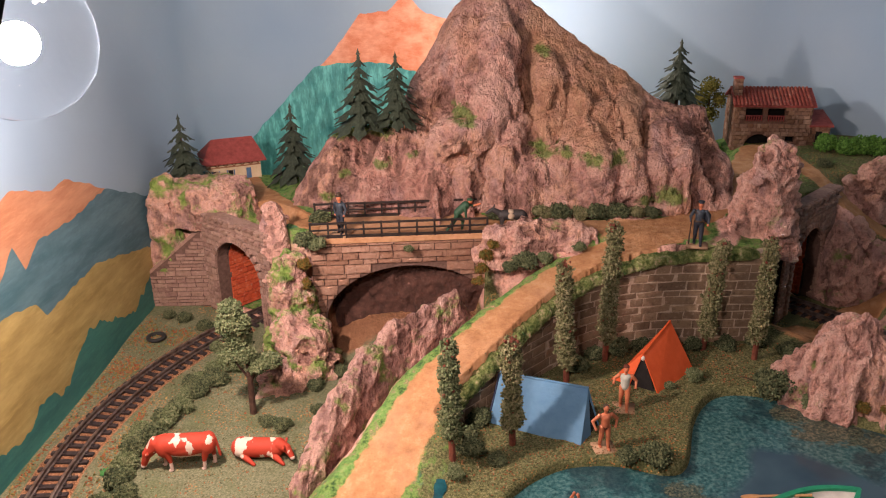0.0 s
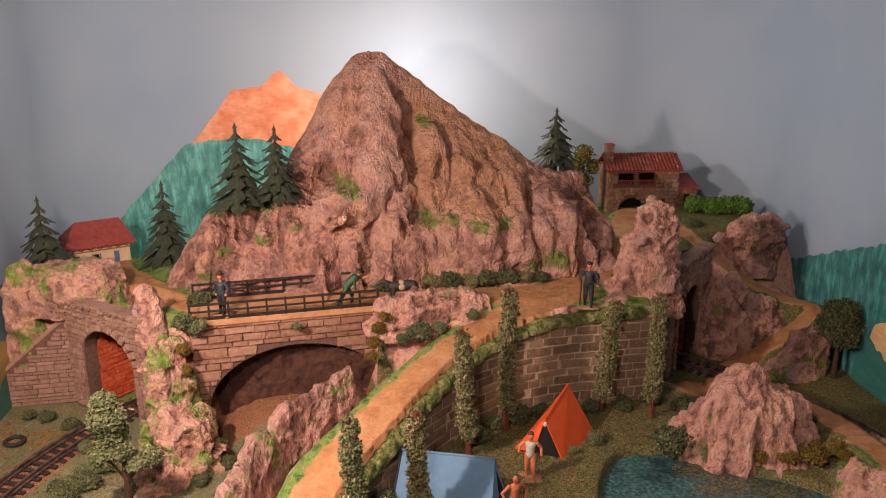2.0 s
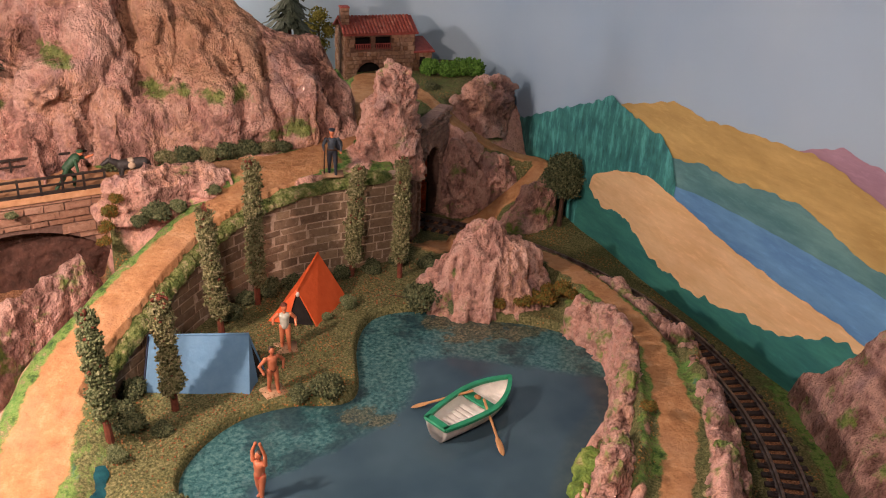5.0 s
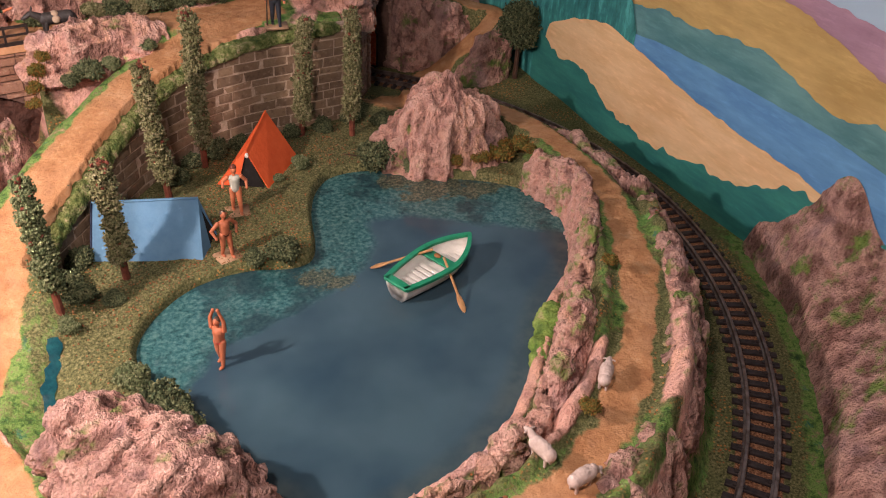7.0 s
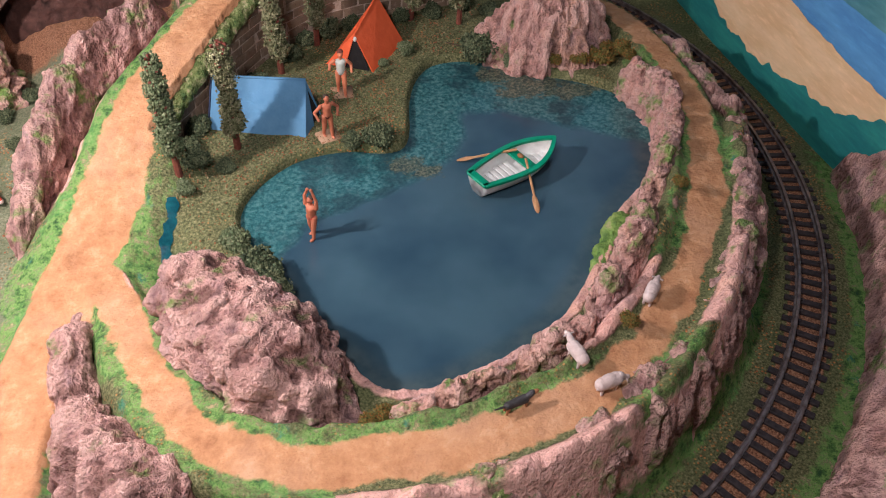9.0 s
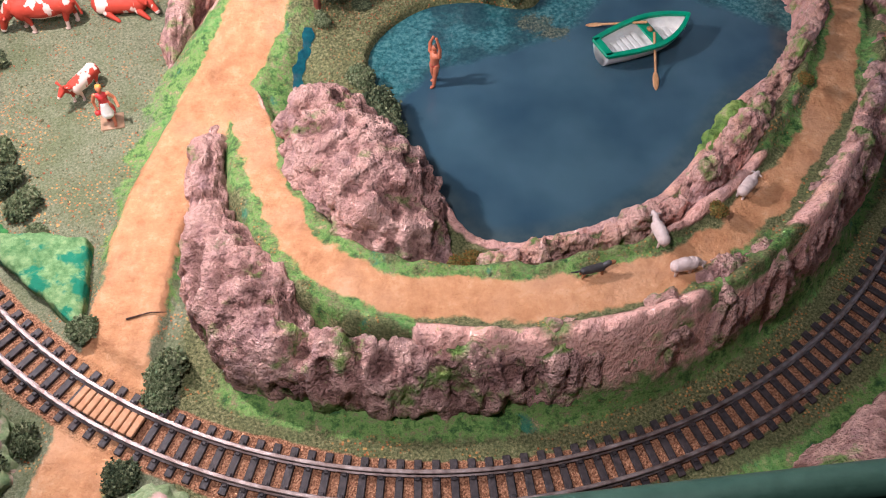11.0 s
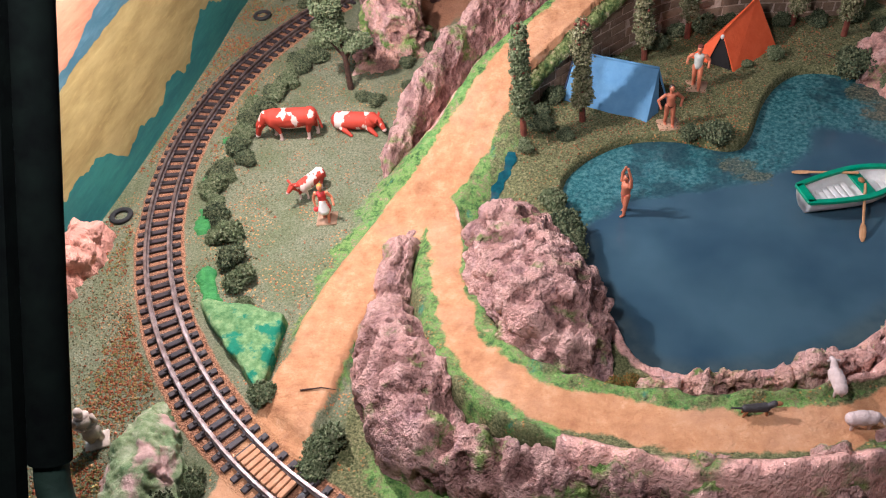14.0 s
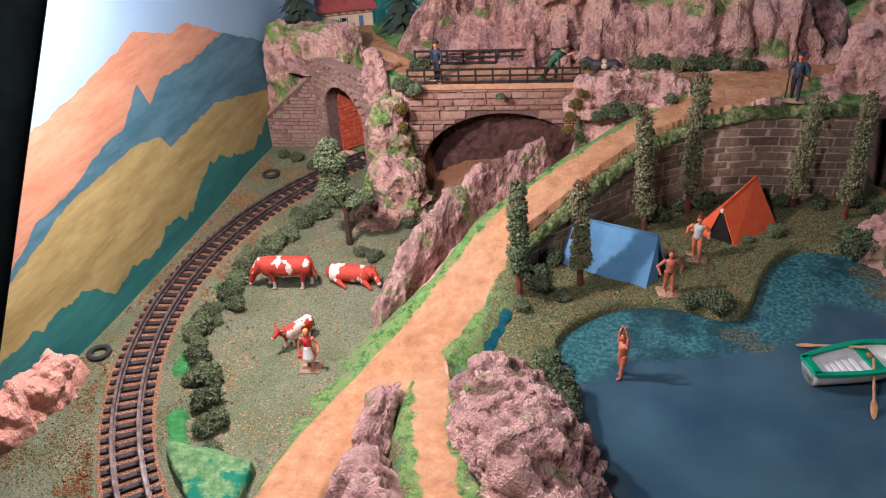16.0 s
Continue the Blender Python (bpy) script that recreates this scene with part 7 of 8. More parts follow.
for i in range(23):
    for s in (0, 4):
        for j in range(4):
            a, b = i * 8 + s + j, i * 8 + s + (j + 1) % 4
            fs.append([a, b, b + 8, a + 8])
sheet("gunwale", verts, fs, GREENPAINT, boat, False, "green gunwale")
bm = bmesh.new()
box(bm, -2.15, -1.8, -0.56, 0.56, 0.74, 0.88, 0.03)
part("transom", bm, GREENPAINT, boat, "green stern board")
bm = bmesh.new()
box(bm, 0.15, 0.62, -0.78, 0.78, 0.62, 0.72, 0.02)
part("thwart", bm, GREENPAINT, boat, "green rowing seat")
for i in range(13):
    u = -1.7 + 0.27 * i
    if 0.1 < u < 0.65:
        continue
    bm = bmesh.new()
    hw = max(0.15, hull_half(u) - 0.3)
    box(bm, u - 0.1, u + 0.1, -hw, hw, 0.36, 0.42, 0.02)
    part("slat", bm, HULLWHITE, boat)
bm = bmesh.new()
ball(bm, (0.4, 0.15, 0.78), 0.12, 0.16, 0.08)
part("rope", bm, plain("brown_rope", (0.2, 0.08, 0.03), (0.35, 0.16, 0.06)), boat, "small brown rope coil")
for a, b in (((0.25, -0.3, 1.0), (-0.71, -2.2, 0.08)), ((0.35, 0.35, 1.0), (-1.29, 2.02, 0.1))):
    bm = bmesh.new()
    a, b = Vector(a), Vector(b)
    tube(bm, a, a + (b - a) * 0.78, 0.055, 0.05, 8)
    oar = part("oar", bm, OARWOOD, boat, "wooden oar")
    bm = bmesh.new()
    q = (b - a).to_track_quat("Z", "Y")
    ball(bm, a + (b - a) * 0.88, 0.13, 0.04, 0.42, turn=q)
    part("blade", bm, OARWOOD, oar)

# ---- toy figures ----
SKIN = plain("painted_toy_skin", (0.5, 0.15, 0.07), (0.62, 0.21, 0.11), 0.5, 5, 0.02)
TAN = plain("brown_toy_skin", (0.4, 0.12, 0.06), (0.5, 0.165, 0.085), 0.5, 5, 0.02)
NAVY = plain("dark_blue_toy_paint", (0.012, 0.016, 0.026), (0.03, 0.036, 0.05), 0.55, 5, 0.02)
GREYBLUE = plain("grey_blue_toy_paint", (0.022, 0.032, 0.045), (0.045, 0.06, 0.08), 0.55, 5, 0.02)
FOREST = plain("dark_green_toy_paint", (0.015, 0.055, 0.03), (0.03, 0.085, 0.045), 0.55, 5, 0.02)
SUIT = plain("pale_swimsuit_paint", (0.4, 0.42, 0.36), (0.55, 0.55, 0.48), 0.55, 6, 0.02)
REDPAINT = plain("red_toy_paint", (0.5, 0.03, 0.03), (0.62, 0.05, 0.045), 0.5, 5, 0.02)
BLOND = plain("orange_hair_paint", (0.6, 0.26, 0.04), (0.7, 0.34, 0.08), 0.6, 6, 0.02)
HAIR = plain("dark_hair_paint", (0.03, 0.018, 0.012), (0.07, 0.04, 0.025), 0.6, 6, 0.02)
BASEPLATE = plain("tan_base_plate", (0.34, 0.2, 0.12), (0.45, 0.28, 0.17), 0.7, 5, 0.02)


class Toy:
    """One moulded figure: limbs and lumps in one mesh, with painted areas."""

    def __init__(self, *materials):
        self.bm, self.mats = bmesh.new(), list(materials)

    def paint(self, first, material):
        i = self.mats.index(material) if material in self.mats else (self.mats.append(material) or len(self.mats) - 1)
        self.bm.faces.ensure_lookup_table()
        for f in self.bm.faces[first:]:
            f.material_index = i

    def limb(self, a, b, r0, r1, material):
        n = len(self.bm.faces)
        tube(self.bm, a, b, r0, r1, 10, False)
        ball(self.bm, a, r0)
        ball(self.bm, b, r1)
        self.paint(n, material)
        return self

    def blob(self, c, rx, ry, rz, material, turn=None):
        n = len(self.bm.faces)
        ball(self.bm, c, rx, ry, rz, turn=turn)
        self.paint(n, material)
        return self

    def block(self, *dims, material):
        n = len(self.bm.faces)
        box(self.bm, *dims)
        self.paint(n, material)
        return self

    def cast(self, name, label, category, at, turn=0.0, size=1.0, group=""):
        bmesh.ops.rotate(self.bm, cent=(0, 0, 0), matrix=Matrix.Rotation(math.radians(turn), 3, "Z"), verts=self.bm.verts)
        bmesh.ops.scale(self.bm, vec=(size, size, size), verts=self.bm.verts)
        ob = part(name, self.bm, self.mats, smoothed=True)
        ob.location = g(*at)
        return tagged(ob, label, category, group)


def person(torso, legs, arms, hair, skin=SKIN, step=0.16, left=(0.28, 0.0, 0.95), right=(-0.28, 0.0, 0.95), elbow_l=None, elbow_r=None, bare_arms=False, bare_legs=False, plate=None, head=True):
    """A standing toy, 2 units tall, looking towards -y."""
    t = Toy(skin)
    leg = skin if bare_legs else legs
    for s in (1, -1):
        foot = (0.13 * s, -step * s, 0.06)
        t.limb((0.11 * s, 0, 1.0), (0.12 * s, -step * s * 0.4 - 0.03, 0.52), 0.125, 0.095, leg)
        t.limb((0.12 * s, -step * s * 0.4 - 0.03, 0.52), foot, 0.09, 0.06, leg)
        t.blob((foot[0], foot[1] - 0.08, 0.05), 0.065, 0.13, 0.05, legs if not bare_legs else skin)
    t.blob((0, 0, 1.02), 0.21, 0.15, 0.17, legs)
    t.limb((0, 0, 1.08), (0, 0.01, 1.4), 0.17, 0.2, torso)
    t.blob((0, 0, 1.48), 0.25, 0.14, 0.13, torso)
    for s, hand, elbow in ((1, left, elbow_l), (-1, right, elbow_r)):
        sh = Vector((0.25 * s, 0, 1.52))
        h_ = Vector(hand)
        e = Vector(elbow) if elbow else (sh + h_) / 2 + Vector((0.08 * s, 0.05, 0))
        t.limb(sh, e, 0.08, 0.065, skin if bare_arms else torso)
        t.limb(e, h_, 0.062, 0.045, skin if bare_arms else torso)
        t.blob(h_, 0.06, 0.06, 0.07, skin)
    t.limb((0, 0, 1.55), (0, -0.01, 1.7), 0.07, 0.065, skin)
    t.blob((0, -0.02, 1.83), 0.115, 0.13, 0.15, skin)
    t.blob((0, 0.02, 1.88), 0.12, 0.13, 0.12, hair)
    t.blob((0, -0.14, 1.81), 0.025, 0.035, 0.03, skin)
    if plate:
        t.block(-0.45, 0.45, -0.4, 0.4, -0.06, 0.02, material=plate)
    return t


# border guard on the wall, with cap and rifle
t = person(GREYBLUE, NAVY, NAVY, HAIR, left=(0.36, -0.1, 0.95), right=(-0.33, -0.1, 1.0), plate=BASEPLATE)
t.blob((0, -0.02, 1.95), 0.15, 0.17, 0.05, NAVY).blob((0, -0.15, 1.92), 0.1, 0.07, 0.02, NAVY).limb((-0.36, -0.14, 0.08), (-0.32, -0.14, 1.25), 0.035, 0.03, HAIR)
t.block(-0.2, 0.2, -0.17, 0.17, 1.06, 1.13, material=HAIR).limb((-0.22, -0.1, 1.55), (0.2, -0.17, 1.1), 0.025, 0.025, HAIR).blob((0.3, 0.05, 1.25), 0.16, 0.08, 0.26, NAVY)
t.cast("guard_figure", "toy border guard in dark blue uniform with rifle", "figurine", (6.9, 9.9, 5.92), -12, 1.15)
# traveller with hat at the bridge
t = person(GREYBLUE, NAVY, NAVY, HAIR, left=(0.3, -0.15, 1.0), right=(-0.3, 0.05, 0.92), step=0.08, plate=BASEPLATE)
t.blob((0, 0, 1.95), 0.19, 0.2, 0.03, HAIR).blob((0, 0, 2.02), 0.12, 0.13, 0.11, HAIR).blob((0.02, 0.2, 1.35), 0.2, 0.12, 0.26, NAVY)
t.cast("traveller_figure", "toy man with hat and blue jacket on the bridge", "figurine", (-11.0, 11.0, 5.9), -20, 1.05)
# stooping driver with the mule
t = Toy(SKIN)
for s in (1, -1):
    t.limb((-0.1, 0.1 * s, 0.95), (-0.05 + 0.25 * s, 0.1 * s, 0.5), 0.13, 0.1, FOREST).limb((-0.05 + 0.25 * s, 0.1 * s, 0.5), (-0.25 + 0.4 * s, 0.1 * s, 0.08), 0.09, 0.07, FOREST)
t.limb((-0.1, 0, 1.0), (0.35, 0, 1.4), 0.19, 0.23, FOREST).limb((0.35, 0.2, 1.4), (0.75, 0.15, 1.3), 0.08, 0.06, FOREST).limb((0.75, 0.15, 1.3), (1.1, 0.1, 1.42), 0.06, 0.05, SKIN).limb((0.3, -0.2, 1.35), (0.35, -0.25, 0.85), 0.08, 0.06, FOREST)
t.blob((0.58, 0, 1.62), 0.13, 0.12, 0.14, SKIN).blob((0.56, 0, 1.7), 0.16, 0.16, 0.08, FOREST)
t.cast("driver_figure", "stooping toy man in green on the bridge", "figurine", (-4.9, 11.6, 5.86), 6)
SACK = plain("pale_sack_paint", (0.4, 0.29, 0.2), (0.52, 0.4, 0.3), 0.7, 5, 0.03)
MULE = plain("dark_mule_paint", (0.02, 0.018, 0.018), (0.055, 0.048, 0.048), 0.6, 4, 0.03)
t = Toy(MULE)
for x, y in ((-0.7, 0.2), (-0.6, -0.2), (0.75, 0.2), (0.65, -0.2)):
    t.limb((x, y, 0.9), (x - 0.05, y, 0.45), 0.15, 0.08, MULE).limb((x - 0.05, y, 0.45), (x - 0.02, y, 0.05), 0.07, 0.07, MULE)
t.limb((-0.65, 0, 1.1), (0.7, 0, 1.1), 0.36, 0.38, MULE).limb((-0.8, 0, 1.2), (-1.35, 0, 1.5), 0.24, 0.17, MULE).limb((-1.35, 0, 1.5), (-1.8, 0, 1.25), 0.16, 0.1, MULE)
for s in (1, -1):
    t.limb((-1.3, 0.08 * s, 1.6), (-1.2, 0.14 * s, 1.9), 0.05, 0.02, MULE).blob((-0.05, 0.36 * s, 1.1), 0.24, 0.12, 0.24, SACK)
t.blob((-0.05, 0, 1.36), 0.26, 0.36, 0.14, SACK).limb((1.05, 0, 1.2), (1.25, 0, 0.6), 0.05, 0.07, MULE)
t.cast("mule_figure", "dark toy mule carrying a pale load", "figurine", (-2.2, 11.75, 5.92), 4, 0.72)
# bathers
t = person(SUIT, SUIT, SKIN, REDBERRY, left=(0.42, -0.12, 1.08), right=(-0.45, -0.1, 1.2), elbow_l=(0.42, 0.05, 1.3), elbow_r=(-0.42, 0.05, 1.35), bare_arms=True, bare_legs=True, plate=BASEPLATE, step=0.2)
t.blob((0, 0.02, 1.92), 0.13, 0.14, 0.1, REDBERRY)
t.cast("bather_figure", "toy woman in pale swimsuit on a base plate", "figurine", (2.75, 3.1, 0.8), -8, 1.1, "bathers at the pond")
t = person(TAN, REDBERRY, TAN, HAIR, skin=TAN, left=(0.4, -0.1, 1.0), right=(-0.42, -0.15, 1.0), elbow_l=(0.5, 0.05, 1.25), elbow_r=(-0.5, 0.05, 1.25), bare_arms=True, bare_legs=True, plate=BASEPLATE, step=0.14)
t.cast("bather_figure", "brown toy man in bathing trunks on a base plate", "figurine", (1.55, 0.15, 0.8), 14, 1.05, "bathers at the pond")
t = person(TAN, REDPAINT, TAN, HAIR, skin=TAN, left=(0.12, -0.05, 2.35), right=(-0.15, 0.05, 2.2), elbow_l=(0.26, 0, 1.9), elbow_r=(-0.3, 0.05, 1.85), bare_arms=True, bare_legs=True, step=0.14)
t.cast("bather_figure", "toy swimmer with raised arms standing in the pond", "figurine", (-0.1, -5.25, 0.4), -50, 1.02, "bathers at the pond")
# milkmaid
t = person(REDPAINT, REDPAINT, SKIN, BLOND, left=(0.5, -0.22, 1.0), right=(-0.36, -0.05, 0.85), elbow_l=(0.42, 0.02, 1.25), bare_arms=True, bare_legs=True, plate=BASEPLATE, step=0.16)
t.limb((0, 0, 1.05), (0, 0.02, 0.62), 0.2, 0.31, REDPAINT).limb((0, -0.08, 1.05), (0, -0.12, 0.64), 0.17, 0.26, WHITE).blob((-0.36, -0.08, 0.66), 0.12, 0.12, 0.13, REDPAINT).blob((0, 0.05, 1.86), 0.13, 0.13, 0.13, BLOND)
t.cast("milkmaid_figure", "toy milkmaid in red dress and white apron", "figurine", (-12.7, -5.9, lift(-12.7, -5.9) + 0.05), 10, 0.98)

# ---- toy animals ----
k = Mat("red_and_white_cow_paint", 0.65, spec=0.2)
k.colour(k.mix(k.level(k.noise(1.25, 3, 0.5, stretch=(1.3, 1, 0.7)), 0.56, 0.58), (0.42, 0.05, 0.028), (0.68, 0.53, 0.45)))
k.bump(k.noise(6, 3), 0.03, 0.5)
COW = k.done()
MUZZLE = plain("pale_muzzle_paint", (0.55, 0.38, 0.32), (0.68, 0.52, 0.46), 0.5, 5, 0.02)


def cow(graze=True):
    t = Toy(COW)
    t.limb((-0.85, 0, 1.22), (0.9, 0, 1.22), 0.46, 0.45, COW).blob((0, 0, 1.1), 1.15, 0.48, 0.46, COW).blob((0.95, 0, 1.36), 0.38, 0.36, 0.3, COW).blob((-0.85, 0, 1.42), 0.4, 0.28, 0.26, COW).blob((0, 0, 0.98), 1.05, 0.4, 0.4, MUZZLE)
    for s in (1, -1):
        t.blob((-0.85, 0.24 * s, 1.15), 0.3, 0.22, 0.42, COW).blob((0.95, 0.24 * s, 1.2), 0.34, 0.22, 0.42, COW)
    for x, y, lead in ((-0.85, 0.22, -0.1), (-0.75, -0.22, 0.12), (1.0, 0.22, 0.1), (0.9, -0.22, -0.12)):
        t.limb((x, y, 1.0), (x + lead, y, 0.5), 0.2, 0.1, COW).limb((x + lead, y, 0.5), (x + lead * 1.2, y, 0.1), 0.085, 0.075, MUZZLE).blob((x + lead * 1.2 - 0.03, y, 0.06), 0.11, 0.09, 0.07, MUZZLE)
    if graze:
        t.limb((-1.15, 0, 1.3), (-1.6, 0, 0.8), 0.33, 0.22, COW).limb((-1.6, 0, 0.8), (-1.8, 0, 0.3), 0.2, 0.13, COW).blob((-1.83, 0, 0.22), 0.13, 0.13, 0.13, MUZZLE)
        for s in (1, -1):
            t.limb((-1.55, 0.15 * s, 0.95), (-1.5, 0.36 * s, 0.98), 0.05, 0.07, COW)
    t.limb((1.3, 0, 1.4), (1.42, 0, 0.55), 0.05, 0.06, COW).blob((0.55, 0, 0.72), 0.25, 0.2, 0.14, MUZZLE)
    return t


cow().cast("cow_figure", "red and white toy cow grazing in the meadow", "figurine", (-16.0, -0.3, lift(-16, -0.3)), 8, 1.0, "cows in the meadow")
t = Toy(COW)
t.limb((-0.75, 0, 0.5), (0.7, 0, 0.5), 0.46, 0.44, COW).blob((-0.7, 0, 0.75), 0.35, 0.3, 0.25, COW)
t.limb((0.9, -0.05, 0.7), (1.25, -0.2, 0.62), 0.3, 0.2, COW).limb((1.25, -0.2, 0.62), (1.5, -0.4, 0.35), 0.19, 0.12, COW).blob((1.53, -0.43, 0.3), 0.12, 0.12, 0.11, MUZZLE)
for a, b in (((0.75, -0.35, 0.3), (1.15, -0.6, 0.08)), ((-0.6, -0.35, 0.3), (-0.1, -0.65, 0.08)), ((0.8, 0.35, 0.2), (1.2, 0.4, 0.08))):
    t.limb(a, b, 0.15, 0.08, COW)
for s in (1, -1):
    t.limb((1.2, -0.18 + 0.14 * s, 0.78), (1.2, -0.18 + 0.36 * s, 0.82), 0.05, 0.06, COW)
t.cast("cow_figure", "red and white toy cow lying in the meadow", "figurine", (-13.1, 0.5, lift(-13.1, 0.5) - 0.02), 2, 1.0, "cows in the meadow")
t = cow(False)
t.limb((-1.15, 0, 1.4), (-1.6, 0, 1.75), 0.3, 0.22, COW).limb((-1.6, 0, 1.75), (-2.0, 0, 1.5), 0.22, 0.14, COW).blob((-2.05, 0, 1.46), 0.14, 0.13, 0.13, MUZZLE)
for s in (1, -1):
    t.limb((-1.5, 0.15 * s, 1.85), (-1.45, 0.5 * s, 1.95), 0.06, 0.1, COW)
t.cast("calf_figure", "small red and white toy calf beside the milkmaid", "figurine", (-13.9, -4.2, lift(-13.9, -4.2)), 60, 0.62, "cows in the meadow")

FLEECE = plain("white_sheep_plastic", (0.48, 0.37, 0.33), (0.62, 0.5, 0.46), 0.75, 5, 0.08)
for x, y, turn, head in ((9.35, -13.3, 45, 0.5), (6.1, -15.0, 100, 0.7), (6.6, -16.1, 10, 0.25)):
    t = Toy(FLEECE)
    t.limb((-0.38, 0, 0.62), (0.4, 0, 0.62), 0.29, 0.31, FLEECE).blob((0, 0, 0.72), 0.5, 0.3, 0.26, FLEECE)
    for a, b in ((-0.35, 0.15), (-0.35, -0.15), (0.35, 0.15), (0.35, -0.15)):
        t.limb((a, b, 0.45), (a, b, 0.05), 0.085, 0.06, FLEECE)
    t.limb((0.55, 0, 0.75), (0.85, 0, head + 0.2), 0.18, 0.14, FLEECE).blob((0.95, 0, head + 0.15), 0.2, 0.12, 0.13, FLEECE)
    for s in (1, -1):
        t.limb((0.86, 0.1 * s, head + 0.26), (0.84, 0.24 * s, head + 0.24), 0.035, 0.04, FLEECE)
    t.cast("sheep_figure", "white toy sheep on the sandy path", "figurine", (x, y, lift(x, y) - 0.02), turn, 0.68, "sheep on the path")
DOGTAN = plain("brown_dog_paint", (0.2, 0.08, 0.03), (0.32, 0.14, 0.06), 0.6, 5, 0.03)
t = Toy(MULE)
t.limb((-0.4, 0, 0.42), (0.35, 0, 0.45), 0.16, 0.19, MULE)
for a, b in ((-0.38, 0.1), (-0.38, -0.1), (0.35, 0.1), (0.35, -0.1)):
    t.limb((a, b, 0.35), (a * 1.2, b, 0.04), 0.07, 0.05, DOGTAN)
t.limb((0.45, 0, 0.52), (0.65, 0, 0.68), 0.13, 0.12, MULE).blob((0.78, 0, 0.66), 0.18, 0.1, 0.1, DOGTAN).limb((-0.55, 0, 0.45), (-0.95, 0, 0.5), 0.05, 0.03, MULE)
t.cast("dog_figure", "black and brown toy sheepdog on the path", "figurine", (3.9, -15.9, lift(3.9, -15.9)), 10, 0.75)

# ---- steam train standing in the tunnel ----
LOCOBLACK = plain("black_loco_paint", (0.008, 0.008, 0.009), (0.022, 0.021, 0.022), 0.42, 4, 0.02)
LOCORED = plain("red_wheel_paint", (0.45, 0.02, 0.02), (0.6, 0.04, 0.035), 0.45, 4, 0.02)
COACHROOF = plain("grey_coach_roof", (0.25, 0.24, 0.23), (0.33, 0.32, 0.3), 0.6, 3, 0.02)


def on_track(name, label, category, angle, group=""):
    a = math.radians(angle)
    return thing(name, label, category, group, (R_TRACK * math.cos(a), R_TRACK * math.sin(a), 0), angle + 90)


loco = on_track("steam_locomotive", "black model steam locomotive with red wheels and buffer beam", "locomotive", 123.5)
bm = bmesh.new()
tube(bm, (-2.0, 0, 2.0), (3.9, 0, 2.0), 0.72, 0.72, 20)
boiler = part("boiler", bm, LOCOBLACK, loco, "", True)
bm = bmesh.new()
tube(bm, (3.9, 0, 2.0), (4.6, 0, 2.0), 0.76, 0.76, 20)
tube(bm, (4.6, 0, 2.0), (4.72, 0, 2.0), 0.66, 0.4, 20)
part("smokebox", bm, LOCOBLACK, boiler)
bm = bmesh.new()
tube(bm, (4.2, 0, 2.6), (4.2, 0, 3.35), 0.24, 0.3, 14)
part("chimney", bm, LOCOBLACK, boiler)
for x in (0.4, 2.4):
    bm = bmesh.new()
    ball(bm, (x, 0, 2.7), 0.36, 0.36, 0.34)
    part("dome", bm, LOCOBLACK, boiler, "", True)
bm = bmesh.new()
box(bm, -3.6, -2.0, -0.95, 0.95, 0.95, 3.05, 0.05)
box(bm, -3.8, -1.85, -1.05, 1.05, 3.05, 3.2, 0.05)
cab = part("cab", bm, LOCOBLACK, loco)
for s in (1, -1):
    bm = bmesh.new()
    box(bm, -3.1, -2.4, s * 0.96 - 0.01, s * 0.96 + 0.01, 2.1, 2.75)
    part("cab_window", bm, INNERSHADE, cab)
    bm = bmesh.new()
    box(bm, 3.4, 4.7, s * 0.98 - 0.03, s * 0.98 + 0.03, 1.4, 2.7, 0.02)
    part("smoke_deflector", bm, LOCOBLACK, loco)
    bm = bmesh.new()
    tube(bm, (3.3, s * 0.82, 0.75), (4.4, s * 0.82, 0.75), 0.28, 0.28, 12)
    part("cylinder", bm, LOCOBLACK, loco)
    for x, r in ((-1.6, 0.62), (-0.2, 0.62), (1.2, 0.62), (2.6, 0.38), (4.2, 0.38)):
        bm = bmesh.new()
        tube(bm, (x, s * 0.5, r), (x, s * 0.62, r), r, r, 20)
        wheel = part("wheel", bm, LOCORED, loco, "red spoked wheel")
        bm = bmesh.new()
        tube(bm, (x, s * 0.62, r), (x, s * 0.67, r), r * 0.2, r * 0.2, 10)
        part("hub", bm, RAIL, wheel)
    bm = bmesh.new()
    box(bm, -1.7, 3.4, s * 0.72 - 0.03, s * 0.72 + 0.03, 0.5, 0.62)
    part("coupling_rod", bm, RAIL, loco, "steel coupling rod")
    bm = bmesh.new()
    tube(bm, (5.0, s * 0.55, 0.85), (5.3, s * 0.55, 0.85), 0.08, 0.08, 8)
    tube(bm, (5.3, s * 0.55, 0.85), (5.36, s * 0.55, 0.85), 0.2, 0.2, 12)
    part("buffer", bm, LOCORED, loco, "red buffer")
    bm = bmesh.new()
    ball(bm, (5.0, s * 0.6, 1.3), 0.12)
    part("headlamp", bm, WHITE, loco, "pale headlamp")
bm = bmesh.new()
box(bm, 4.85, 5.0, -1.0, 1.0, 0.6, 1.08, 0.03)
part("buffer_beam", bm, LOCORED, loco, "red buffer beam")
bm = bmesh.new()
box(bm, -3.6, 4.86, -1.0, 1.0, 1.15, 1.26, 0.02)
part("running_board", bm, LOCOBLACK, loco)
bm = bmesh.new()
box(bm, -3.5, 4.6, -0.42, 0.42, 0.5, 1.15, 0.02)
part("chassis", bm, LOCOBLACK, loco)


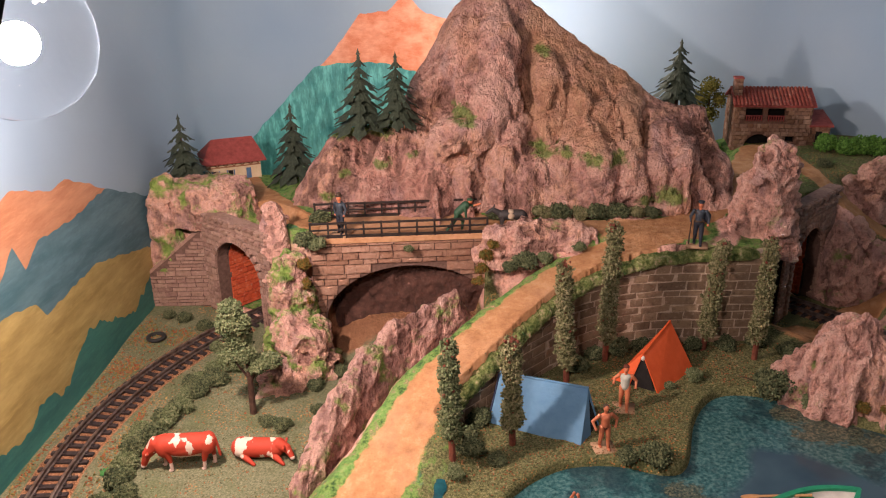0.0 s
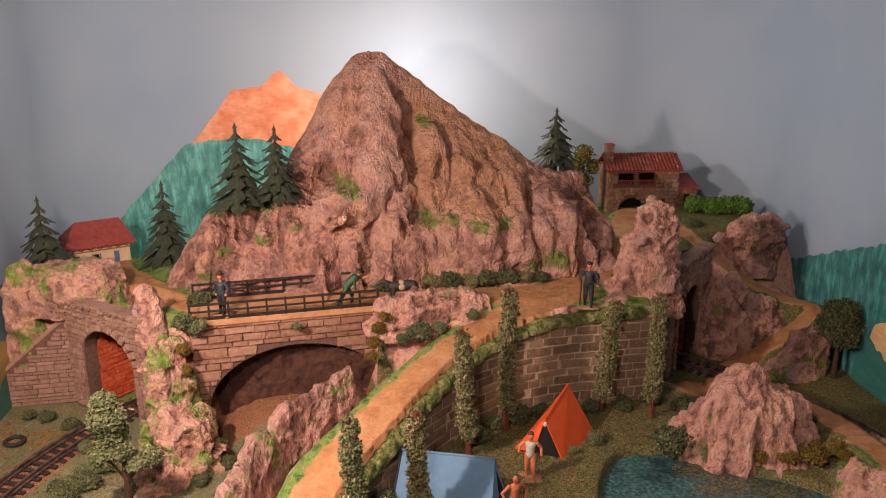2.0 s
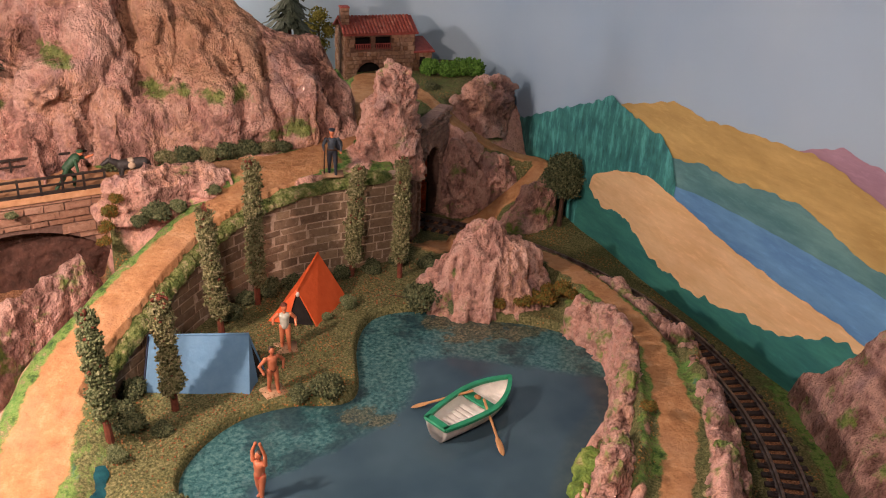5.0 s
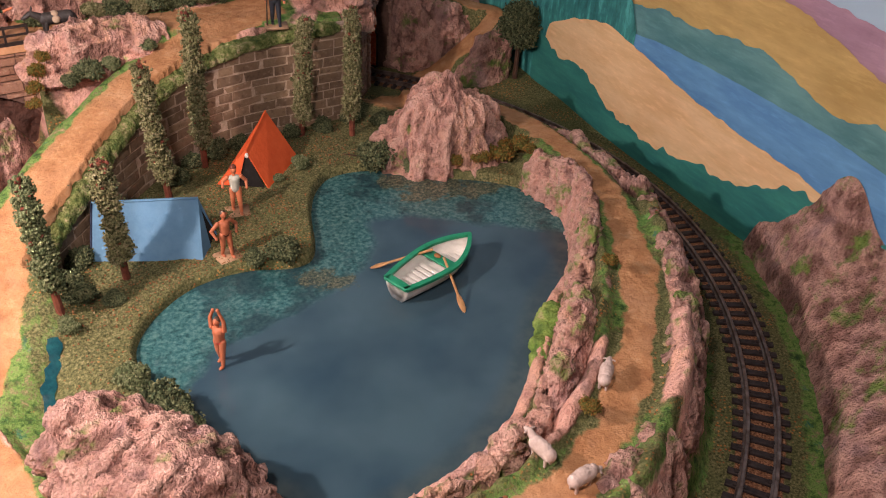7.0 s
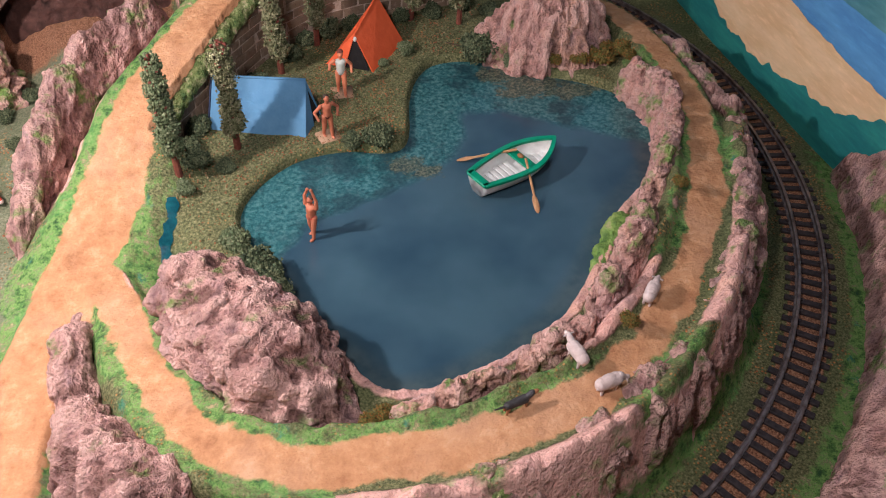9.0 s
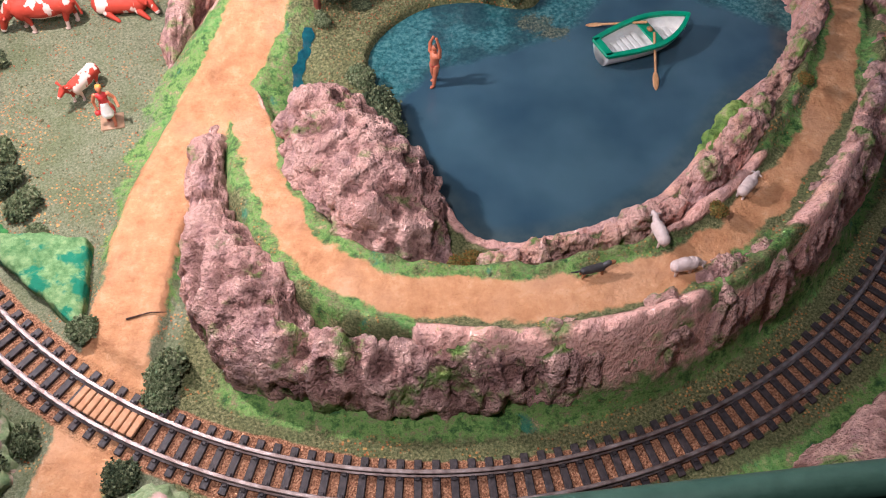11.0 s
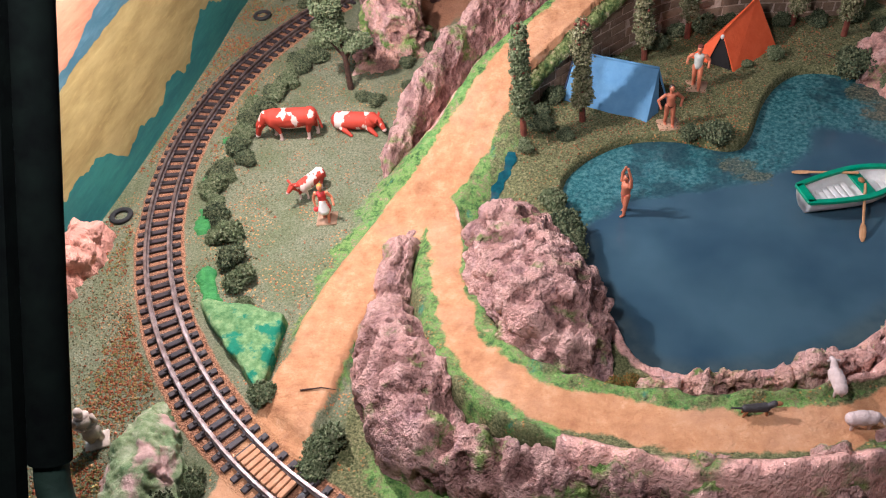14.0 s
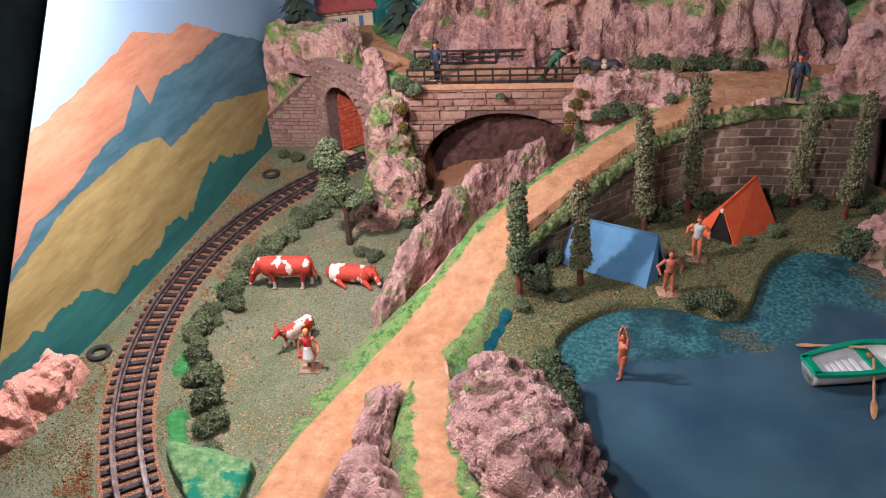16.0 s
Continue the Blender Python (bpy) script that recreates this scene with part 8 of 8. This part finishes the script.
def carriage(angle, length, tender=False):
    th = on_track("tender" if tender else "passenger_coach", "black coal tender behind the locomotive" if tender else "dark passenger coach with a pale grey roof", "tender" if tender else "coach", angle)
    bm = bmesh.new()
    box(bm, -length / 2, length / 2, -0.95, 0.95, 0.7, 2.3 if tender else 2.9, 0.06)
    part("body", bm, LOCOBLACK, th)
    if not tender:
        bm = bmesh.new()
        tube(bm, (-length / 2 - 0.1, 0, 2.25), (length / 2 + 0.1, 0, 2.25), 1.18, 1.18, 24)
        bmesh.ops.delete(bm, geom=[v for v in bm.verts if v.co.z < 2.8], context="VERTS")
        part("roof", bm, COACHROOF, th, "pale grey roof", True)
        for i in range(4):
            bm = bmesh.new()
            ball(bm, (-1.5 + i, 0, 3.45), 0.12, 0.12, 0.1)
            part("roof_vent", bm, LOCOBLACK, th)
    for x in (-length * 0.36, -length * 0.24, length * 0.24, length * 0.36):
        for s in (1, -1):
            bm = bmesh.new()
            tube(bm, (x, s * 0.45, 0.34), (x, s * 0.6, 0.34), 0.34, 0.34, 14)
            part("wheel", bm, LOCOBLACK, th)
    return th


carriage(108.6, 3.6, True)
carriage(92.2, 7.0)
carriage(71.5, 7.0)

# ---- bulb at the side of the case ----
k = Mat("clear_bulb_glass", 0.04, spec=0.5)
k.b.inputs["Transmission Weight"].default_value, k.b.inputs["IOR"].default_value = 1.0, 1.03
k.colour((0.97, 0.97, 0.98))
BULBGLASS = k.done()
k = Mat("glowing_filament")
k.b.inputs["Emission Color"].default_value, k.b.inputs["Emission Strength"].default_value = (1.0, 0.85, 0.7, 1), 8.0
FILAMENT = k.done()
bulb = thing("light_bulb", "clear glass bulb hanging at the side of the case", "light bulb", at=LEFT_BULB)
verts, rim = [], [(0.05, -2.15), (0.78, -2.0), (1.45, -1.6), (1.95, -0.95), (2.15, -0.15), (2.1, 0.6), (1.8, 1.4), (1.4, 2.2), (1.05, 3.0), (0.95, 4.1)]
for r, z in rim:
    verts += [(r * math.cos(2 * math.pi * i / 40), r * math.sin(2 * math.pi * i / 40), z) for i in range(40)]
glass = sheet("glass", verts, grid_faces(len(rim), 40, True), BULBGLASS, bulb)
glass.visible_shadow = False
bm = bmesh.new()
tube(bm, (0, 0, 4.0), (0, 0, 6.2), 1.0, 1.0, 24)
part("socket", bm, LOCOBLACK, bulb, "dark lamp socket")
bm = bmesh.new()
for i in range(14):
    a, b = math.pi * i / 14 - 0.3, math.pi * (i + 1) / 14 - 0.3
    tube(bm, (0.9 * math.cos(a), 0.9 * math.sin(a), 1.1 + 0.12 * (i % 2)), (0.9 * math.cos(b), 0.9 * math.sin(b), 1.1 + 0.12 * ((i + 1) % 2)), 0.05, 0.05, 6)
part("filament", bm, FILAMENT, bulb, "glowing filament")

# ---- weathered figurine in the front corner ----
PALECLAY = plain("pale_clay", (0.42, 0.34, 0.27), (0.6, 0.5, 0.42), 0.8, 5, 0.04)
bm = bmesh.new()
box(bm, -0.42, 0.42, -0.36, 0.36, 0.0, 0.14, 0.04)
tube(bm, (-0.16, 0, 0.1), (-0.12, 0, 0.95), 0.13, 0.17, 10)
tube(bm, (0.16, 0.05, 0.1), (0.12, 0, 0.95), 0.13, 0.17, 10)
tube(bm, (0, 0, 0.55), (0, 0, 1.05), 0.34, 0.26, 12)
tube(bm, (0, 0, 1.0), (0, 0.02, 1.55), 0.24, 0.28, 12)
ball(bm, (0, 0.02, 1.55), 0.28, 0.2, 0.14)
for side in (-1, 1):
    tube(bm, (0.3 * side, 0.02, 1.5), (0.36 * side, -0.06, 1.12), 0.09, 0.08, 8)
    tube(bm, (0.36 * side, -0.06, 1.12), (0.05 * side, -0.26, 1.14), 0.08, 0.07, 8)
ball(bm, (0, 0, 1.82), 0.16, 0.17, 0.2)
ob = part("figurine", bm, PALECLAY, smoothed=True)
ob.matrix_world = pose(-17.6 * G, -17.8 * G, (lift(-17.6, -17.8) - 0.02) * G, 0, 0, 28)
tagged(ob, "pale clay figurine standing on the leaf litter", "figurine")

# ---- small things ----
RUBBER = plain("black_rubber", (0.012, 0.012, 0.012), (0.03, 0.03, 0.03), 0.7, 6, 0.03)
ring = [(0.42 + 0.13 * math.cos(b) if abs(math.cos(b)) < 0.9 else 0.42 + 0.115 * math.cos(b), 0.11 + 0.1 * math.sin(b)) for b in np.linspace(0, 2 * math.pi, 12, endpoint=False)]
verts = [(r * math.cos(a), r * math.sin(a), z) for a in np.linspace(0, 2 * math.pi, 28, endpoint=False) for r, z in ring]
bm = bmesh.new()
vs = [bm.verts.new(p) for p in verts]
for i in range(28):
    for q in range(12):
        bm.faces.new((vs[12 * i + q], vs[12 * i + (q + 1) % 12], vs[12 * ((i + 1) % 28) + (q + 1) % 12], vs[12 * ((i + 1) % 28) + q]))
bmesh.ops.recalc_face_normals(bm, faces=bm.faces)
ob = part("tyre", bm, RUBBER, smoothed=True)
ob.location = g(-22.3, -6.6, lift(-22.3, -6.6))
tagged(ob, "small black toy tyre lying on the turf", "tyre", "toy tyres")
ob = new("tyre", ob.data)
ob.location = g(-21.6, 10.6, lift(-21.6, 10.6))
tagged(ob, "small black toy tyre lying near the tunnel", "tyre", "toy tyres")
planks = thing("level_crossing", "tan wooden planks between the rails at the crossing", "level crossing")
a0 = math.degrees(math.atan2(-18.2, -11.3))
for i in range(9):
    a = math.radians(a0 - 2.6 + i * 0.72)
    bm = bmesh.new()
    box(bm, -0.36, 0.36, -0.105, 0.105, -0.2, -0.05, 0.02)
    ob = part("plank", bm, SAND, planks)
    ob.matrix_basis = pose(R_TRACK * math.cos(a) * G, R_TRACK * math.sin(a) * G, 0, 0, 0, math.degrees(a))
for i, (x, y, turn, ln) in enumerate(((-10.3, -14.9, 10, 1.3), (9.2, 5.6, 150, 1.6), (8.5, 4.9, 60, 0.8))):
    bm = bmesh.new()
    tube(bm, (-ln / 2, 0, 0.05), (ln * 0.1, 0.06, 0.07), 0.035, 0.03, 6)
    tube(bm, (ln * 0.1, 0.06, 0.07), (ln / 2, -0.05, 0.06), 0.03, 0.015, 6)
    ob = part("twig", bm, BARK)
    ob.matrix_world = pose(x * G, y * G, lift(x, y) * G, 0, 0, turn)
    tagged(ob, "thin brown twig lying on the ground", "twig")
TEAL = plain("teal_stream_paint", (0.003, 0.035, 0.05), (0.01, 0.085, 0.1), 0.25, 3, 0.03)
verts = []
for i in range(25):
    y = -2.6 - 2.9 * i / 24
    x, w = -5.25 + 0.25 * math.sin(y * 1.7), 0.16 + 0.1 * math.sin(i * 0.6) ** 2
    for q in (-w, 0, w):
        verts.append((x + q, y, max(lift(x + q, y), lift(x, y)) + 0.05 - 0.04 * (q != 0)))
ob = sheet("stream", verts, grid_faces(25, 3), TEAL)
tagged(ob, "narrow teal painted stream at the ramp foot", "stream", kind="structure")

# ---- leaf litter and loose grains ----
rnd = np.random.RandomState(77)
lx_ = np.r_[rnd.uniform(-5, 12, 15000), rnd.uniform(-19, -9, 3500), rnd.uniform(-22.8, -19, 3000), rnd.uniform(-22.8, -16.5, 6000)]
ly_ = np.r_[rnd.uniform(-6, 9.2, 15000), rnd.uniform(-12, 8, 3500), rnd.uniform(-14, 12, 3000), rnd.uniform(-21, -7, 6000)]
_, sd, st, pt, gr = ground_height(lx_, ly_)
clump = fbm(lx_ * 0.5, ly_ * 0.5, 0 * lx_ + 9, 2)
ok = (sd < 0.2) & (st < 0.3) & (gr < 0.3) & (pt < 0.3) & (edge(lx_, ly_, LAKE_RING) < -0.15) & (clump > 0.4 + 0.12 * rnd.randn(len(lx_)))
pts = np.array([(x, y, lift(x, y) + 0.01) for x, y in zip(lx_[ok], ly_[ok])])
v, f = crumbs(pts, rnd.uniform(0.02, 0.042, len(pts)), 5)
LITTER = foliage("leaf_litter", [(0.08, 0.085, 0.035), (0.15, 0.15, 0.07), (0.4, 0.22, 0.1), (0.42, 0.13, 0.06), (0.38, 0.18, 0.08), (0.24, 0.22, 0.12), (0.12, 0.13, 0.06), (0.3, 0.28, 0.14), (0.42, 0.32, 0.18)])
ob = sheet("leaf_litter", v, f, LITTER, None, False)
tagged(ob, "brown, orange and green leaf litter on the turf", "leaf litter", kind="stuff")
# dense red and yellow litter in the front corner and along the backdrop
lx_, ly_ = np.r_[rnd.uniform(-22.9, -16.2, 9000), rnd.uniform(-22.9, -19.4, 6000)], np.r_[rnd.uniform(-22, -12, 9000), rnd.uniform(-13, 13, 6000)]
heap = fbm(lx_ * 0.45 + 3, ly_ * 0.45, 0 * lx_ + 4, 3)
ok = (np.abs(np.hypot(lx_, ly_) - R_TRACK) > 1.3) & (heap > 0.46 + 0.05 * rnd.randn(len(lx_)))
pts = np.array([(x, y, lift(x, y) + 0.015) for x, y in zip(lx_[ok], ly_[ok])])
v, f = crumbs(pts, rnd.uniform(0.03, 0.06, len(pts)), 6)
RUSSET = foliage("russet_litter", [(0.36, 0.09, 0.04), (0.46, 0.17, 0.08), (0.4, 0.12, 0.05), (0.42, 0.3, 0.1), (0.2, 0.2, 0.06), (0.5, 0.24, 0.12)])
ob = sheet("leaf_litter", v, f, RUSSET, None, False)
tagged(ob, "dense russet leaf litter in the front corner", "leaf litter", kind="stuff")
